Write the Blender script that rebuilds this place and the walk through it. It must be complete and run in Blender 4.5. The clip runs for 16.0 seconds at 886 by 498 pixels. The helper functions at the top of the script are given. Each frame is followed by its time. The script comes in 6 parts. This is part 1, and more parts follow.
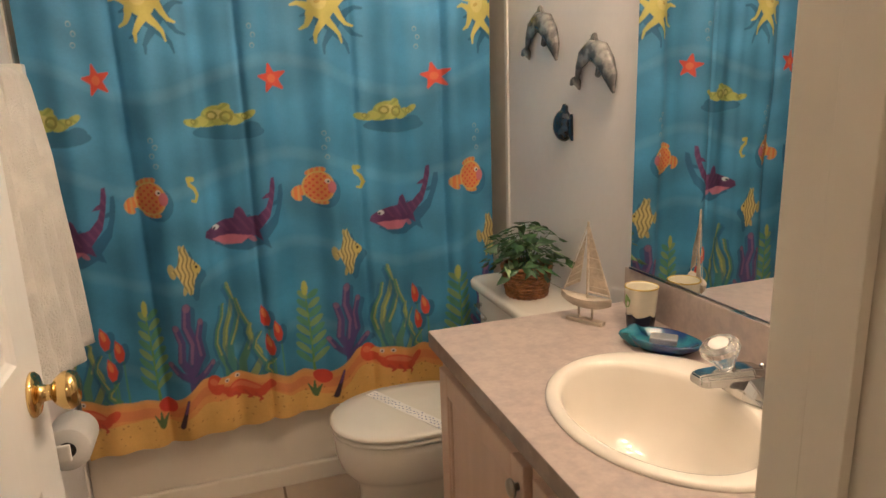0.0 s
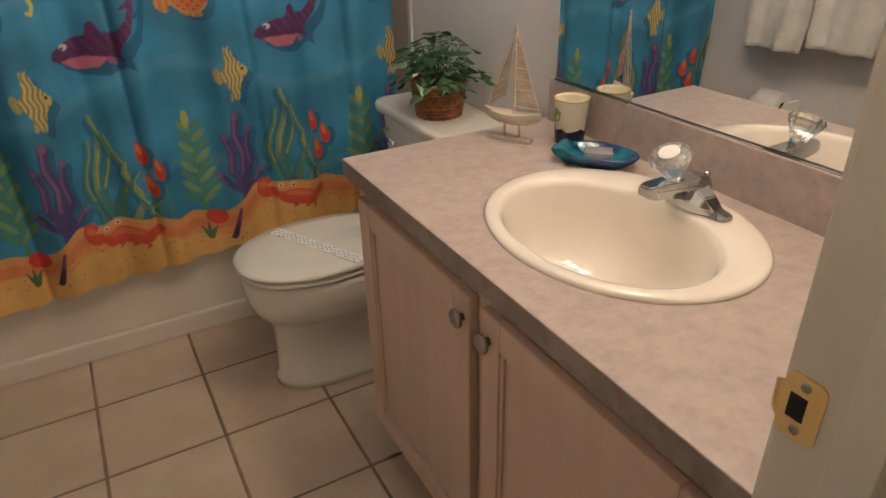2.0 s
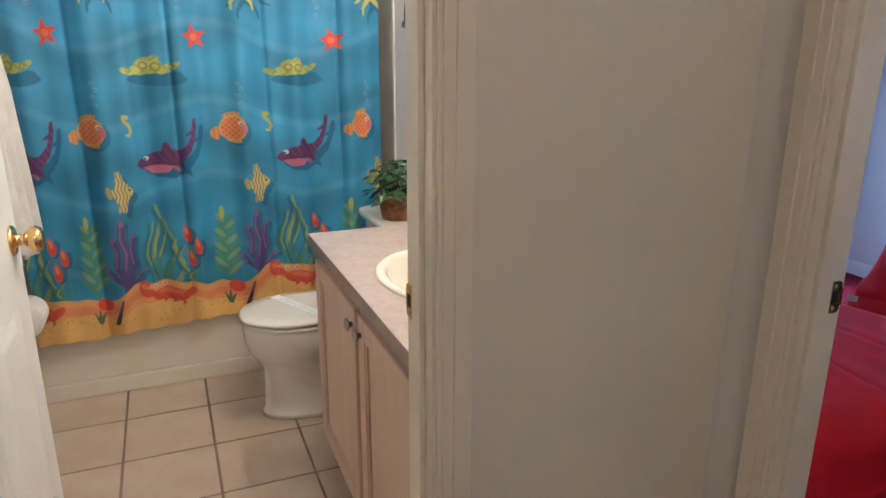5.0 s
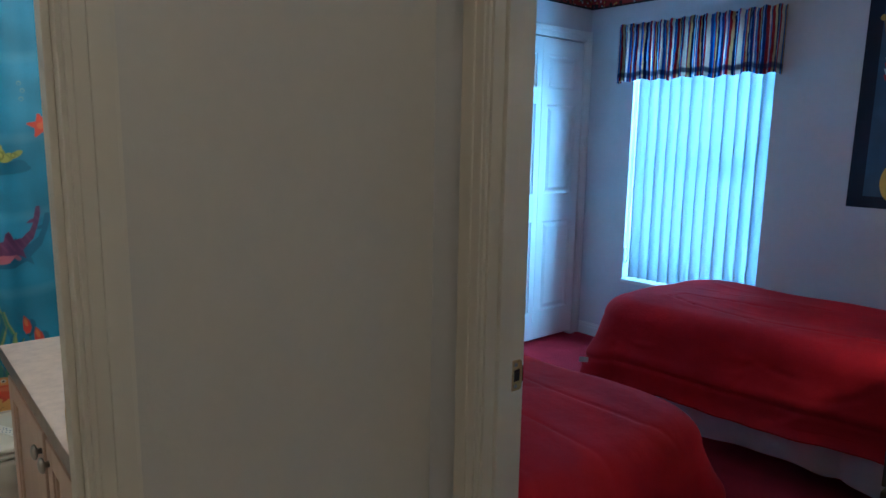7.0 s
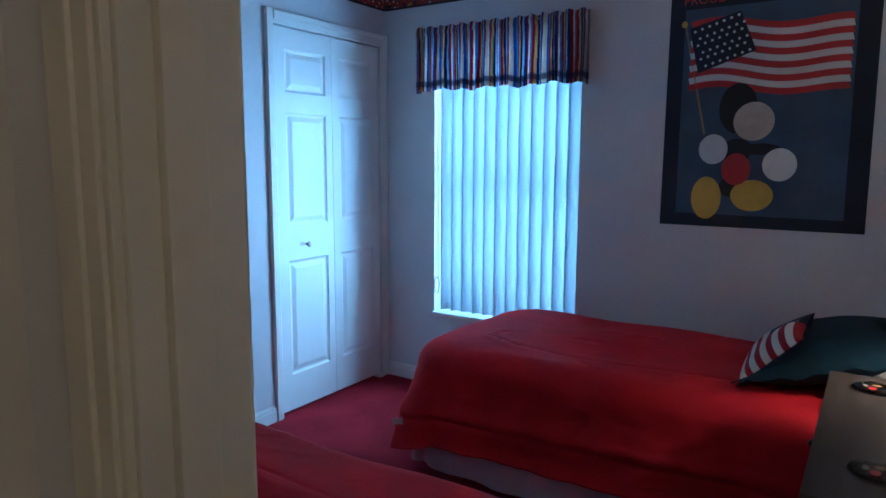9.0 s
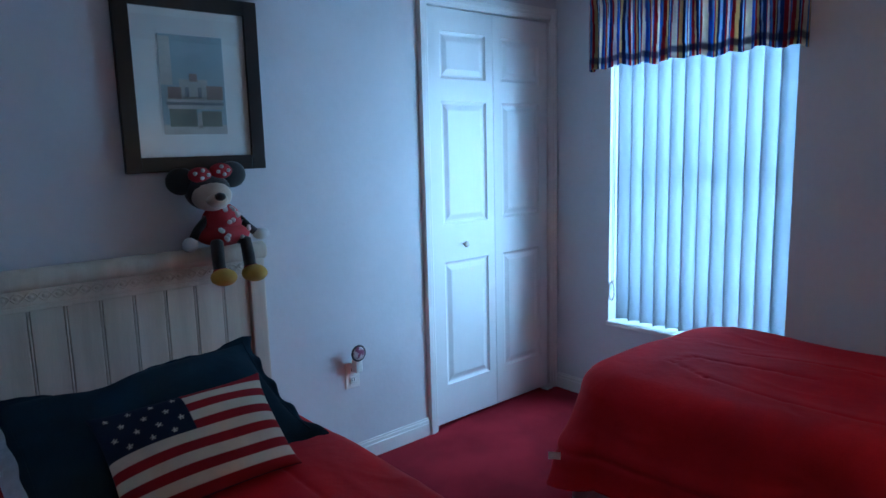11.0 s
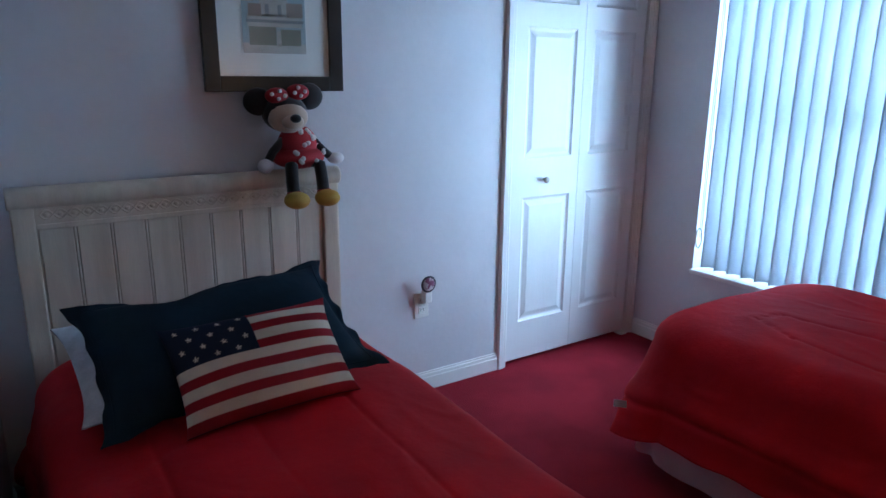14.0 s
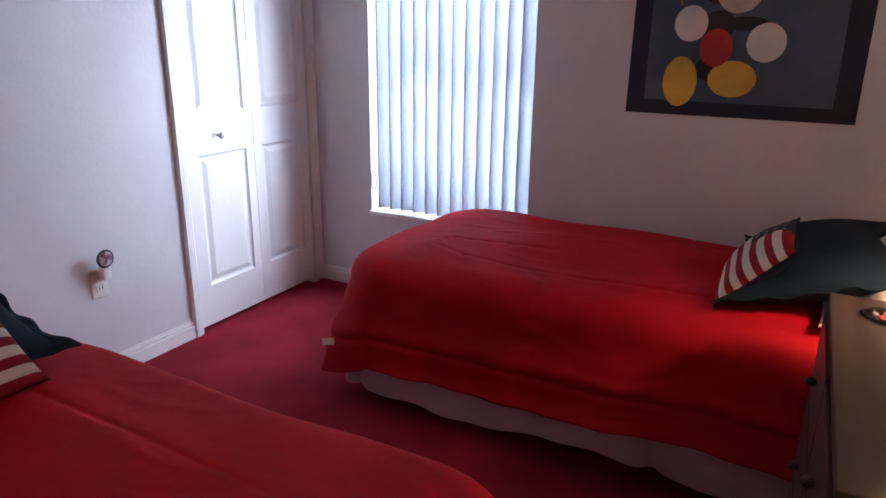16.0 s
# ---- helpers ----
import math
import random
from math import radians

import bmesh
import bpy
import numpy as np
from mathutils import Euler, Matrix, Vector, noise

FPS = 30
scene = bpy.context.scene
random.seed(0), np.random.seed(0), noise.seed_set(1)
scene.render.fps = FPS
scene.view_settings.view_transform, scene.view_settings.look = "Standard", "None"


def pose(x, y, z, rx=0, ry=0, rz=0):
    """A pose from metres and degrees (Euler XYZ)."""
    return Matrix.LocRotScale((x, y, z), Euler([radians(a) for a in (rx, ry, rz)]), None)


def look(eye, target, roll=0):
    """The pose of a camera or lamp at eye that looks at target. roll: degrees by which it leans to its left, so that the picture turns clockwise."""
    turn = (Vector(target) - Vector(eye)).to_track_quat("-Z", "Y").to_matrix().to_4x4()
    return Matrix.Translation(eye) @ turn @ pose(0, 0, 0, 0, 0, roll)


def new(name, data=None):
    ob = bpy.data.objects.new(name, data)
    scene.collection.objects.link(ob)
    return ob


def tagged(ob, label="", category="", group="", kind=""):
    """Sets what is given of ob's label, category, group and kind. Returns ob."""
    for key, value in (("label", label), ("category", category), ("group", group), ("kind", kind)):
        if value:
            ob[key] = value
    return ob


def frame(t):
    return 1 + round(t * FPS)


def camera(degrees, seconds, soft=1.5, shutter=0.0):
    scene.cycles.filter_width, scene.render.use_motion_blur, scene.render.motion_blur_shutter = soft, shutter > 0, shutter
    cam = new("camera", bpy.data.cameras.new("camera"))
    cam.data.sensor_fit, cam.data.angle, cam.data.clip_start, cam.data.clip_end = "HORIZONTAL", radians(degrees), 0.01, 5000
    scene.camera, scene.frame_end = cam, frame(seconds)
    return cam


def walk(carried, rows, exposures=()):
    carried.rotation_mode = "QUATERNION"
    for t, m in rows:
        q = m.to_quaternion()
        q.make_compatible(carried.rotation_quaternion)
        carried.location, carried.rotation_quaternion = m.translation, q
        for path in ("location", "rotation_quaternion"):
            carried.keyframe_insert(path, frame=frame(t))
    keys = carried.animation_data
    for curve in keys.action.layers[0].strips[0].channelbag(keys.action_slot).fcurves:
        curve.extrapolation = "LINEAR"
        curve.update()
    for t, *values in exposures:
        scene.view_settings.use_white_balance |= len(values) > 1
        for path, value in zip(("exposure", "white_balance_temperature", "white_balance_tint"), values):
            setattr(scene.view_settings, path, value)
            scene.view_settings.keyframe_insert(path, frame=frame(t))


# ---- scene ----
cam = camera(67.0, 16.0)
PATH = [
    (0, (-0.383, -0.325, 1.361), (0.221, 1.521, 0.885), -2.0),
    (0.5, (-0.407, -0.254, 1.338), (0.353, 1.499, 0.746), -1.9),
    (1, (-0.414, -0.216, 1.325), (0.426, 1.444, 0.591), -1.5),
    (1.5, (-0.412, -0.184, 1.305), (0.425, 1.416, 0.446), -1.6),
    (2, (-0.41, -0.168, 1.298), (0.426, 1.378, 0.345), -1.4),
    (2.5, (-0.409, -0.176, 1.303), (0.422, 1.381, 0.363), -1.4),
    (3, (-0.393, -0.238, 1.317), (0.402, 1.373, 0.439), -1.6),
    (3.2, (-0.382, -0.29, 1.319), (0.39, 1.357, 0.488), -1.7),
    (5.5, (-0.33, -1.056, 1.361), (0.439, 0.721, 0.86), 1.0),
    (6, (-0.304, -1.105, 1.381), (0.6, 0.624, 0.941), 0.4),
    (6.5, (-0.268, -1.096, 1.376), (0.788, 0.561, 1.001), 0.5),
    (7, (-0.187, -0.993, 1.37), (1.099, 0.504, 1.045), 1.0),
    (7.5, (-0.116, -0.88, 1.377), (1.404, 0.392, 1.114), 0.6),
    (8, (-0.004, -0.798, 1.365), (1.654, 0.29, 1.109), 0.6),
    (8.2, (0.067, -0.758, 1.363), (1.755, 0.283, 1.106), 0.5),
    (10.3, (0.65, -0.466, 1.386), (2.132, 0.844, 1.087), -1.4),
    (10.5, (0.676, -0.459, 1.385), (2.109, 0.903, 1.083), -1.7),
    (11, (0.726, -0.452, 1.391), (2.019, 1.044, 1.089), -1.5),
    (11.5, (0.767, -0.452, 1.39), (1.907, 1.165, 1.095), -1.2),
    (12, (0.81, -0.449, 1.392), (1.767, 1.283, 1.104), -1.2),
    (12.5, (0.833, -0.435, 1.396), (1.627, 1.379, 1.12), -1.0),
    (13, (0.839, -0.437, 1.404), (1.646, 1.374, 1.135), -0.4),
    (13.5, (0.825, -0.447, 1.401), (1.719, 1.305, 1.039), 0.3),
    (14, (0.802, -0.421, 1.384), (1.87, 1.195, 0.885), 0.5),
    (14.5, (0.785, -0.41, 1.373), (1.996, 1.071, 0.789), 0.6),
    (15, (0.768, -0.403, 1.363), (2.121, 0.914, 0.705), 0.8),
    (15.5, (0.743, -0.405, 1.361), (2.262, 0.716, 0.7), 1.2),
    (16, (0.714, -0.416, 1.357), (2.394, 0.484, 0.753), 0.7),
]
EXPOSURE = [
    (0.0, 0.85, 5300, 11),
    (2.0, 0.65, 4950, 10),
    (3.2, 0.7, 4800, 10),
    (5.3, 1.40, 4400, 4),
    (6.0, 1.1, 4250, 0),
    (7.0, 0.3, 4120, -3),
    (8.0, 0.14, 4150, 0),
    (10.3, -0.13, 4680, 5),
    (12.5, 0.08, 4950, 11),
    (13.5, 0.14, 5250, 13),
    (15.0, 0.52, 6150, 28),
    (16.0, 0.53, 6900, 37),
]
walk(cam, [(t, look(eye, goal, roll)) for t, eye, goal, roll in PATH], EXPOSURE)

# ---- world, sun and large lights ----
world = bpy.data.worlds.new("world")
scene.world = world
world.use_nodes = True
sky = world.node_tree.nodes.new("ShaderNodeTexSky")
sky.sky_type, sky.sun_disc = 'NISHITA', False
sky.sun_elevation, sky.sun_rotation = radians(50), radians(200)
background = world.node_tree.nodes["Background"]
background.inputs["Strength"].default_value = 0.1
world.node_tree.links.new(sky.outputs[0], background.inputs["Color"])

sun_data = bpy.data.lights.new("sun", "SUN")
sun_data.energy, sun_data.angle, sun_data.color = 2.5, radians(0.5), (1, 0.95, 0.88)
sun = new("sun", sun_data)
sun.matrix_world = look((0, 0, 0), (1, 2.7, -3.4))


def lamp(name, m, energy, color, size_x, size_y):
    data = bpy.data.lights.new(name, "AREA")
    data.shape, data.size, data.size_y = "RECTANGLE", size_x, size_y
    data.energy, data.color = energy, color
    ob = new(name, data)
    ob.matrix_world = m
    return ob


def bulb_light(name, at, energy, color, radius=0.04):
    data = bpy.data.lights.new(name, "POINT")
    data.energy, data.color, data.shadow_soft_size = energy, color, radius
    ob = new(name, data)
    ob.location = at
    return ob


WARM = (1.0, 0.66, 0.36)
DAY = (0.56, 0.83, 1.0)
lamp("window_daylight", look((3.83, 1.15, 1.26), (2.5, 1.15, 1.18)), 62, DAY, 0.95, 1.66)

# ---- materials ----
MATS = {}


def shader(name):
    m = bpy.data.materials.new(name)
    m.use_nodes = True
    return m, m.node_tree.nodes, m.node_tree.links, m.node_tree.nodes["Principled BSDF"]


def surface(name, color, rough=0.5, metal=0.0, vary=0.12, scale=6.0, fine=60.0, bump=0.1, bump_scale=None,
            distance=0.002, sheen=0.0, coat=0.0, stretch=(1, 1, 1), other=None, mix_at=(0.42, 0.62), attribute="", shine=0.5):
    """A principled surface with stains, grain and fine relief at real-world size."""
    if name in MATS:
        return MATS[name]
    m, nodes, links, bsdf = shader(name)
    coords = nodes.new("ShaderNodeTexCoord")
    mapping = nodes.new("ShaderNodeMapping")
    mapping.inputs["Scale"].default_value = stretch
    links.new(coords.outputs["Object"], mapping.inputs[0])
    broad, grain = nodes.new("ShaderNodeTexNoise"), nodes.new("ShaderNodeTexNoise")
    broad.inputs["Scale"].default_value, grain.inputs["Scale"].default_value = scale, fine
    broad.inputs["Detail"].default_value = 5
    links.new(mapping.outputs[0], broad.inputs["Vector"])
    links.new(mapping.outputs[0], grain.inputs["Vector"])
    ramp = nodes.new("ShaderNodeValToRGB")
    ramp.color_ramp.elements[0].position, ramp.color_ramp.elements[1].position = mix_at
    if other is None:
        other = tuple(c * (1 - 2 * vary) for c in color)
    ramp.color_ramp.elements[0].color = (*other, 1)
    ramp.color_ramp.elements[1].color = (*color, 1)
    links.new(broad.outputs["Fac"], ramp.inputs[0])
    tint = nodes.new("ShaderNodeMix")
    tint.data_type, tint.blend_type = "RGBA", "MULTIPLY"
    tint.inputs["Factor"].default_value = min(1.0, vary * 2.5)
    links.new(grain.outputs["Color"], tint.inputs["B"])
    bright = nodes.new("ShaderNodeMapRange")
    bright.inputs["To Min"].default_value, bright.inputs["To Max"].default_value = 0.6, 1.25
    links.new(grain.outputs["Fac"], bright.inputs[0])
    links.new(bright.outputs[0], tint.inputs["B"])
    if attribute:
        read = nodes.new("ShaderNodeAttribute")
        read.attribute_name = attribute
        over = nodes.new("ShaderNodeMix")
        over.data_type, over.blend_type = "RGBA", "MULTIPLY"
        over.inputs["Factor"].default_value = 1.0
        links.new(read.outputs["Color"], over.inputs["A"])
        links.new(ramp.outputs[0], over.inputs["B"])
        links.new(over.outputs["Result"], tint.inputs["A"])
    else:
        links.new(ramp.outputs[0], tint.inputs["A"])
    links.new(tint.outputs["Result"], bsdf.inputs["Base Color"])
    bsdf.inputs["Roughness"].default_value, bsdf.inputs["Metallic"].default_value = rough, metal
    bsdf.inputs["Specular IOR Level"].default_value = shine
    bsdf.inputs["Sheen Weight"].default_value, bsdf.inputs["Coat Weight"].default_value = sheen, coat
    if bump:
        relief = nodes.new("ShaderNodeTexNoise")
        relief.inputs["Scale"].default_value = bump_scale or fine
        relief.inputs["Detail"].default_value = 4
        links.new(mapping.outputs[0], relief.inputs["Vector"])
        b = nodes.new("ShaderNodeBump")
        b.inputs["Strength"].default_value, b.inputs["Distance"].default_value = bump, distance
        links.new(relief.outputs["Fac"], b.inputs["Height"])
        links.new(b.outputs[0], bsdf.inputs["Normal"])
    MATS[name] = m
    return m


def metal(name, color, rough):
    return surface(name, color, rough, 1.0, vary=0.04, fine=150, bump=0.02)


def glass(name, color=(1, 1, 1), rough=0.03):
    m, nodes, links, bsdf = shader(name)
    bsdf.inputs["Base Color"].default_value = (*color, 1)
    bsdf.inputs["Roughness"].default_value = rough
    bsdf.inputs["Transmission Weight"].default_value = 1.0
    bsdf.inputs["IOR"].default_value = 1.49
    return m


def through_cloth(m, amount, color):
    """Lets a share of the light pass through a thin cloth or slat."""
    nodes, links = m.node_tree.nodes, m.node_tree.links
    bsdf, out = nodes["Principled BSDF"], nodes["Material Output"]
    pass_on = nodes.new("ShaderNodeBsdfTranslucent")
    pass_on.inputs["Color"].default_value = (*color, 1)
    mix = nodes.new("ShaderNodeMixShader")
    mix.inputs[0].default_value = amount
    links.new(bsdf.outputs[0], mix.inputs[1])
    links.new(pass_on.outputs[0], mix.inputs[2])
    links.new(mix.outputs[0], out.inputs["Surface"])
    base = bsdf.inputs["Base Color"].links
    if base:
        links.new(base[0].from_socket, pass_on.inputs["Color"])
    return m


def glow(name, color, strength):
    m, nodes, links, bsdf = shader(name)
    bsdf.inputs["Emission Color"].default_value = (*color, 1)
    bsdf.inputs["Emission Strength"].default_value = strength
    bsdf.inputs["Base Color"].default_value = (0.8, 0.8, 0.8, 1)
    return m


WALL = surface("wall_paint", (0.74, 0.73, 0.74), 0.62, vary=0.03, scale=1.6, fine=35, bump=0.22, bump_scale=55, distance=0.003)
BED_WALL = surface("bedroom_paint", (0.65, 0.635, 0.655), 0.62, vary=0.04, scale=1.6, fine=35, bump=0.25, bump_scale=55, distance=0.003)
HALL_WALL = surface("hall_paint", (0.66, 0.62, 0.56), 0.6, vary=0.03, scale=1.4, fine=35, bump=0.22, bump_scale=55, distance=0.003)
CEILING = surface("ceiling_paint", (0.82, 0.81, 0.79), 0.8, vary=0.03, scale=2, fine=60, bump=0.5, bump_scale=70, distance=0.004)
TRIM = surface("trim_paint", (0.80, 0.79, 0.76), 0.35, vary=0.03, scale=3, fine=40, bump=0.05)
FRAME_PAINT = surface("cream_trim_paint", (0.70, 0.65, 0.55), 0.4, vary=0.03, scale=3, fine=40, bump=0.05)
DOOR = surface("door_paint", (0.82, 0.82, 0.81), 0.38, vary=0.03, scale=2, fine=90, bump=0.1, stretch=(1, 1, 0.12))
CARPET = surface("red_carpet", (0.33, 0.019, 0.034), 0.95, vary=0.13, scale=3.5, fine=240, bump=0.9, bump_scale=260, distance=0.006, shine=0.1)
HALL_CARPET = surface("beige_carpet", (0.42, 0.35, 0.27), 0.95, vary=0.15, scale=9, fine=220, bump=0.8, bump_scale=240, distance=0.005)
TILE = surface("floor_tile", (0.60, 0.495, 0.385), 0.33, vary=0.07, scale=4, fine=28, bump=0.06, other=(0.51, 0.41, 0.315))
GROUT = surface("grout", (0.27, 0.20, 0.15), 0.9, vary=0.15, scale=9, fine=90, bump=0.4)
PORCELAIN = surface("porcelain", (0.80, 0.77, 0.70), 0.1, vary=0.02, scale=2, fine=20, bump=0, coat=0.4)
SINK = surface("sink_enamel", (0.85, 0.795, 0.71), 0.12, vary=0.02, scale=2, fine=20, bump=0, coat=0.4)
TUB = surface("tub_enamel", (0.78, 0.73, 0.64), 0.2, vary=0.03, scale=2, fine=20, bump=0)
LAMINATE = surface("counter_laminate", (0.50, 0.42, 0.38), 0.28, vary=0.12, scale=38, fine=110, bump=0.03, other=(0.41, 0.345, 0.325), mix_at=(0.34, 0.62))
EDGE = surface("laminate_edge", (0.29, 0.235, 0.205), 0.35, vary=0.12, scale=30, fine=110, bump=0.03)
CABINET = surface("pickled_oak", (0.60, 0.44, 0.335), 0.42, vary=0.05, scale=4, fine=45, bump=0.08, stretch=(6, 6, 0.5), other=(0.54, 0.39, 0.295), mix_at=(0.3, 0.7))
CHROME = metal("chrome", (0.50, 0.505, 0.51), 0.05)
BRASS = metal("brass", (0.83, 0.60, 0.24), 0.14)
BRUSHED = metal("brushed_nickel", (0.40, 0.37, 0.32), 0.3)
# Near-black that stands in for the shade inside holes.
DARK_HOLE = surface("hole_shade", (0.015, 0.013, 0.012), 0.8, bump=0)
TOWEL = surface("white_terry", (0.80, 0.78, 0.74), 0.95, vary=0.06, scale=14, fine=190, bump=1.0, bump_scale=230, distance=0.006, sheen=0.4)
QUILT = surface("red_comforter", (0.56, 0.012, 0.022), 0.7, vary=0.08, scale=4, fine=180, bump=0.45, bump_scale=17, distance=0.008, shine=0.12)
SKIRT = surface("white_bed_skirt", (0.66, 0.62, 0.66), 0.85, vary=0.06, scale=6, fine=190, bump=0.3)
NAVY = surface("navy_cotton", (0.010, 0.029, 0.050), 0.85, vary=0.15, scale=7, fine=220, bump=0.35, bump_scale=18, distance=0.008, shine=0.15)
WHITE_COTTON = surface("white_cotton", (0.70, 0.70, 0.72), 0.85, vary=0.1, scale=20, fine=160, bump=0.35, bump_scale=20, distance=0.006)
PRINT = surface("printed_cotton", (1, 1, 1), 0.85, vary=0.06, scale=10, fine=200, bump=0.3, bump_scale=160, attribute="print", shine=0.15)
HEADBOARD = surface("whitewashed_wood", (0.62, 0.55, 0.45), 0.5, vary=0.08, scale=3, fine=50, bump=0.15, stretch=(5, 5, 0.5), other=(0.52, 0.45, 0.36))
DARK_WOOD = surface("dark_wood", (0.055, 0.043, 0.036), 0.38, vary=0.2, scale=4, fine=60, bump=0.1, stretch=(0.6, 6, 6))
BLACK_FRAME = surface("black_frame", (0.012, 0.011, 0.011), 0.35, vary=0.1, scale=8, fine=80, bump=0.05)
MAT_BOARD = surface("mat_board", (0.74, 0.72, 0.68), 0.75, vary=0.03, fine=120, bump=0.05)
PLASTIC = surface("white_plastic", (0.78, 0.77, 0.73), 0.35, vary=0.02, bump=0)
PAPER = surface("white_paper", (0.80, 0.79, 0.77), 0.9, vary=0.04, scale=9, fine=120, bump=0.2)
LEAF = surface("ivy_leaf", (0.05, 0.13, 0.035), 0.45, vary=0.3, scale=30, fine=90, bump=0.1, other=(0.02, 0.06, 0.018))
PALE_LEAF = surface("pale_leaf", (0.28, 0.38, 0.18), 0.45, vary=0.2, scale=30, fine=90, bump=0.1)
WICKER = surface("wicker", (0.42, 0.17, 0.06), 0.55, vary=0.25, scale=40, fine=120, bump=0.3)
BLIND = through_cloth(surface("blind_vinyl", (0.53, 0.56, 0.60), 0.4, vary=0.03, scale=3, fine=60, bump=0.05), 0.6, (0.7, 0.8, 0.9))
VALANCE = through_cloth(surface("striped_cotton", (1, 1, 1), 0.85, vary=0.06, scale=10, fine=200, bump=0.25, bump_scale=160, attribute="print"), 0.6, (1, 1, 1))
CURTAIN = through_cloth(surface("curtain_cloth", (1, 1, 1), 0.6, vary=0.08, scale=5, fine=130, bump=0.25, bump_scale=10, distance=0.006, attribute="print"), 0.12, (1, 1, 1))
MIRROR = surface("mirror_silver", (0.90, 0.91, 0.90), 0.0, 1.0, vary=0.0, fine=150, bump=0)
CLEAR = glass("clear_acrylic")
FROSTED = glass("scuffed_acrylic", (1, 1, 1), 0.22)
PANE = glass("window_glass", (1, 1, 1), 0.0)
BLUE_GLAZE = surface("blue_glaze", (0.010, 0.035, 0.16), 0.16, vary=0.3, scale=16, fine=120, bump=0.3, other=(0.03, 0.19, 0.27), coat=0.2)
GREY_GLAZE = surface("grey_glaze", (0.30, 0.29, 0.275), 0.12, vary=0.08, scale=5, fine=60, bump=0.05, other=(0.09, 0.09, 0.095), coat=0.5)
DEEP_BLUE = surface("deep_blue_glaze", (0.006, 0.012, 0.04), 0.2, vary=0.1, bump=0.02)
GREEN_GLAZE = surface("green_glaze", (0.30, 0.50, 0.16), 0.25, vary=0.1, bump=0.02)
CREAM = surface("cream_glaze", (0.78, 0.74, 0.60), 0.2, vary=0.04, bump=0.02)
SOAP = surface("soap_packet", (0.55, 0.57, 0.60), 0.25, 0.5, vary=0.1, bump=0.1)
BOAT_WOOD = surface("bleached_wood", (0.66, 0.57, 0.46), 0.7, vary=0.15, scale=12, fine=90, bump=0.3, stretch=(1, 1, 5))
SAIL = surface("sail_cloth", (0.60, 0.51, 0.40), 0.9, vary=0.15, scale=25, fine=200, bump=0.5)
RED = surface("red_paint", (0.45, 0.02, 0.025), 0.5, vary=0.1, bump=0.05)
YELLOW = surface("yellow_paint", (0.68, 0.42, 0.05), 0.6, vary=0.1, bump=0.05)
POSTER_NAVY = surface("poster_navy", (0.008, 0.013, 0.035), 0.7, vary=0.1, fine=150, bump=0.2)
POSTER_BLUE = surface("poster_blue", (0.055, 0.09, 0.15), 0.7, vary=0.1, fine=150, bump=0.2)
POSTER_WHITE = surface("poster_white", (0.62, 0.62, 0.62), 0.7, vary=0.06, fine=150, bump=0.2)
POSTER_BLACK = surface("poster_black", (0.012, 0.012, 0.016), 0.7, vary=0.06, fine=150, bump=0.2)
SHADE = through_cloth(surface("lamp_shade", (0.80, 0.74, 0.62), 0.8, vary=0.05, fine=160, bump=0.2), 0.7, (0.9, 0.8, 0.6))
BULB = glow("lit_bulb", (1.0, 0.72, 0.42), 14)


# ---- mesh helpers ----
WORLD = {}


def thing(name, label, category, at=(0, 0, 0), m=None, group="", kind=""):
    """An Empty at the base of a thing, which parents its parts."""
    ob = new(name)
    ob.empty_display_size = 0.05
    ob.matrix_basis = m if m is not None else Matrix.Translation(at)
    WORLD[ob.name] = ob.matrix_basis.copy()
    return tagged(ob, label, category, group, kind)


def mesh_of(name, bm, material, smooth=False):
    me = bpy.data.meshes.new(name)
    bmesh.ops.recalc_face_normals(bm, faces=bm.faces)
    bm.to_mesh(me)
    bm.free()
    for each in (material if isinstance(material, (list, tuple)) else (material,)):
        me.materials.append(each)
    if smooth:
        me.polygons.foreach_set("use_smooth", [True] * len(me.polygons))
    return me


def part(name, bm, material, parent, label="", smooth=False, local=False):
    """Links a bmesh as one mesh under a thing or a part; given in world places unless local."""
    if not local:
        bm.transform(WORLD[parent.name].inverted())
    ob = new(name, mesh_of(name, bm, material, smooth))
    ob.parent = parent
    WORLD[ob.name] = WORLD[parent.name]
    if label:
        ob["label"] = label
    return ob


def solid(name, bm, material, label="", category="", group="", kind="", smooth=False):
    """A thing or a piece of the setting that is one mesh."""
    ob = new(name, mesh_of(name, bm, material, smooth))
    WORLD[ob.name] = Matrix.Identity(4)
    return tagged(ob, label, category, group, kind)


def box(x0, y0, z0, x1, y1, z1, bevel=0.0, into=None, segments=2):
    bm = into or bmesh.new()
    made = bmesh.ops.create_cube(bm, size=1)["verts"]
    for v in made:
        v.co = Vector(((x0 + x1) / 2 + v.co.x * (x1 - x0), (y0 + y1) / 2 + v.co.y * (y1 - y0), (z0 + z1) / 2 + v.co.z * (z1 - z0)))
    if bevel:
        edges = {e for v in made for e in v.link_edges}
        bmesh.ops.bevel(bm, geom=list(edges), offset=bevel, segments=segments, profile=0.6, affect="EDGES")
    return bm


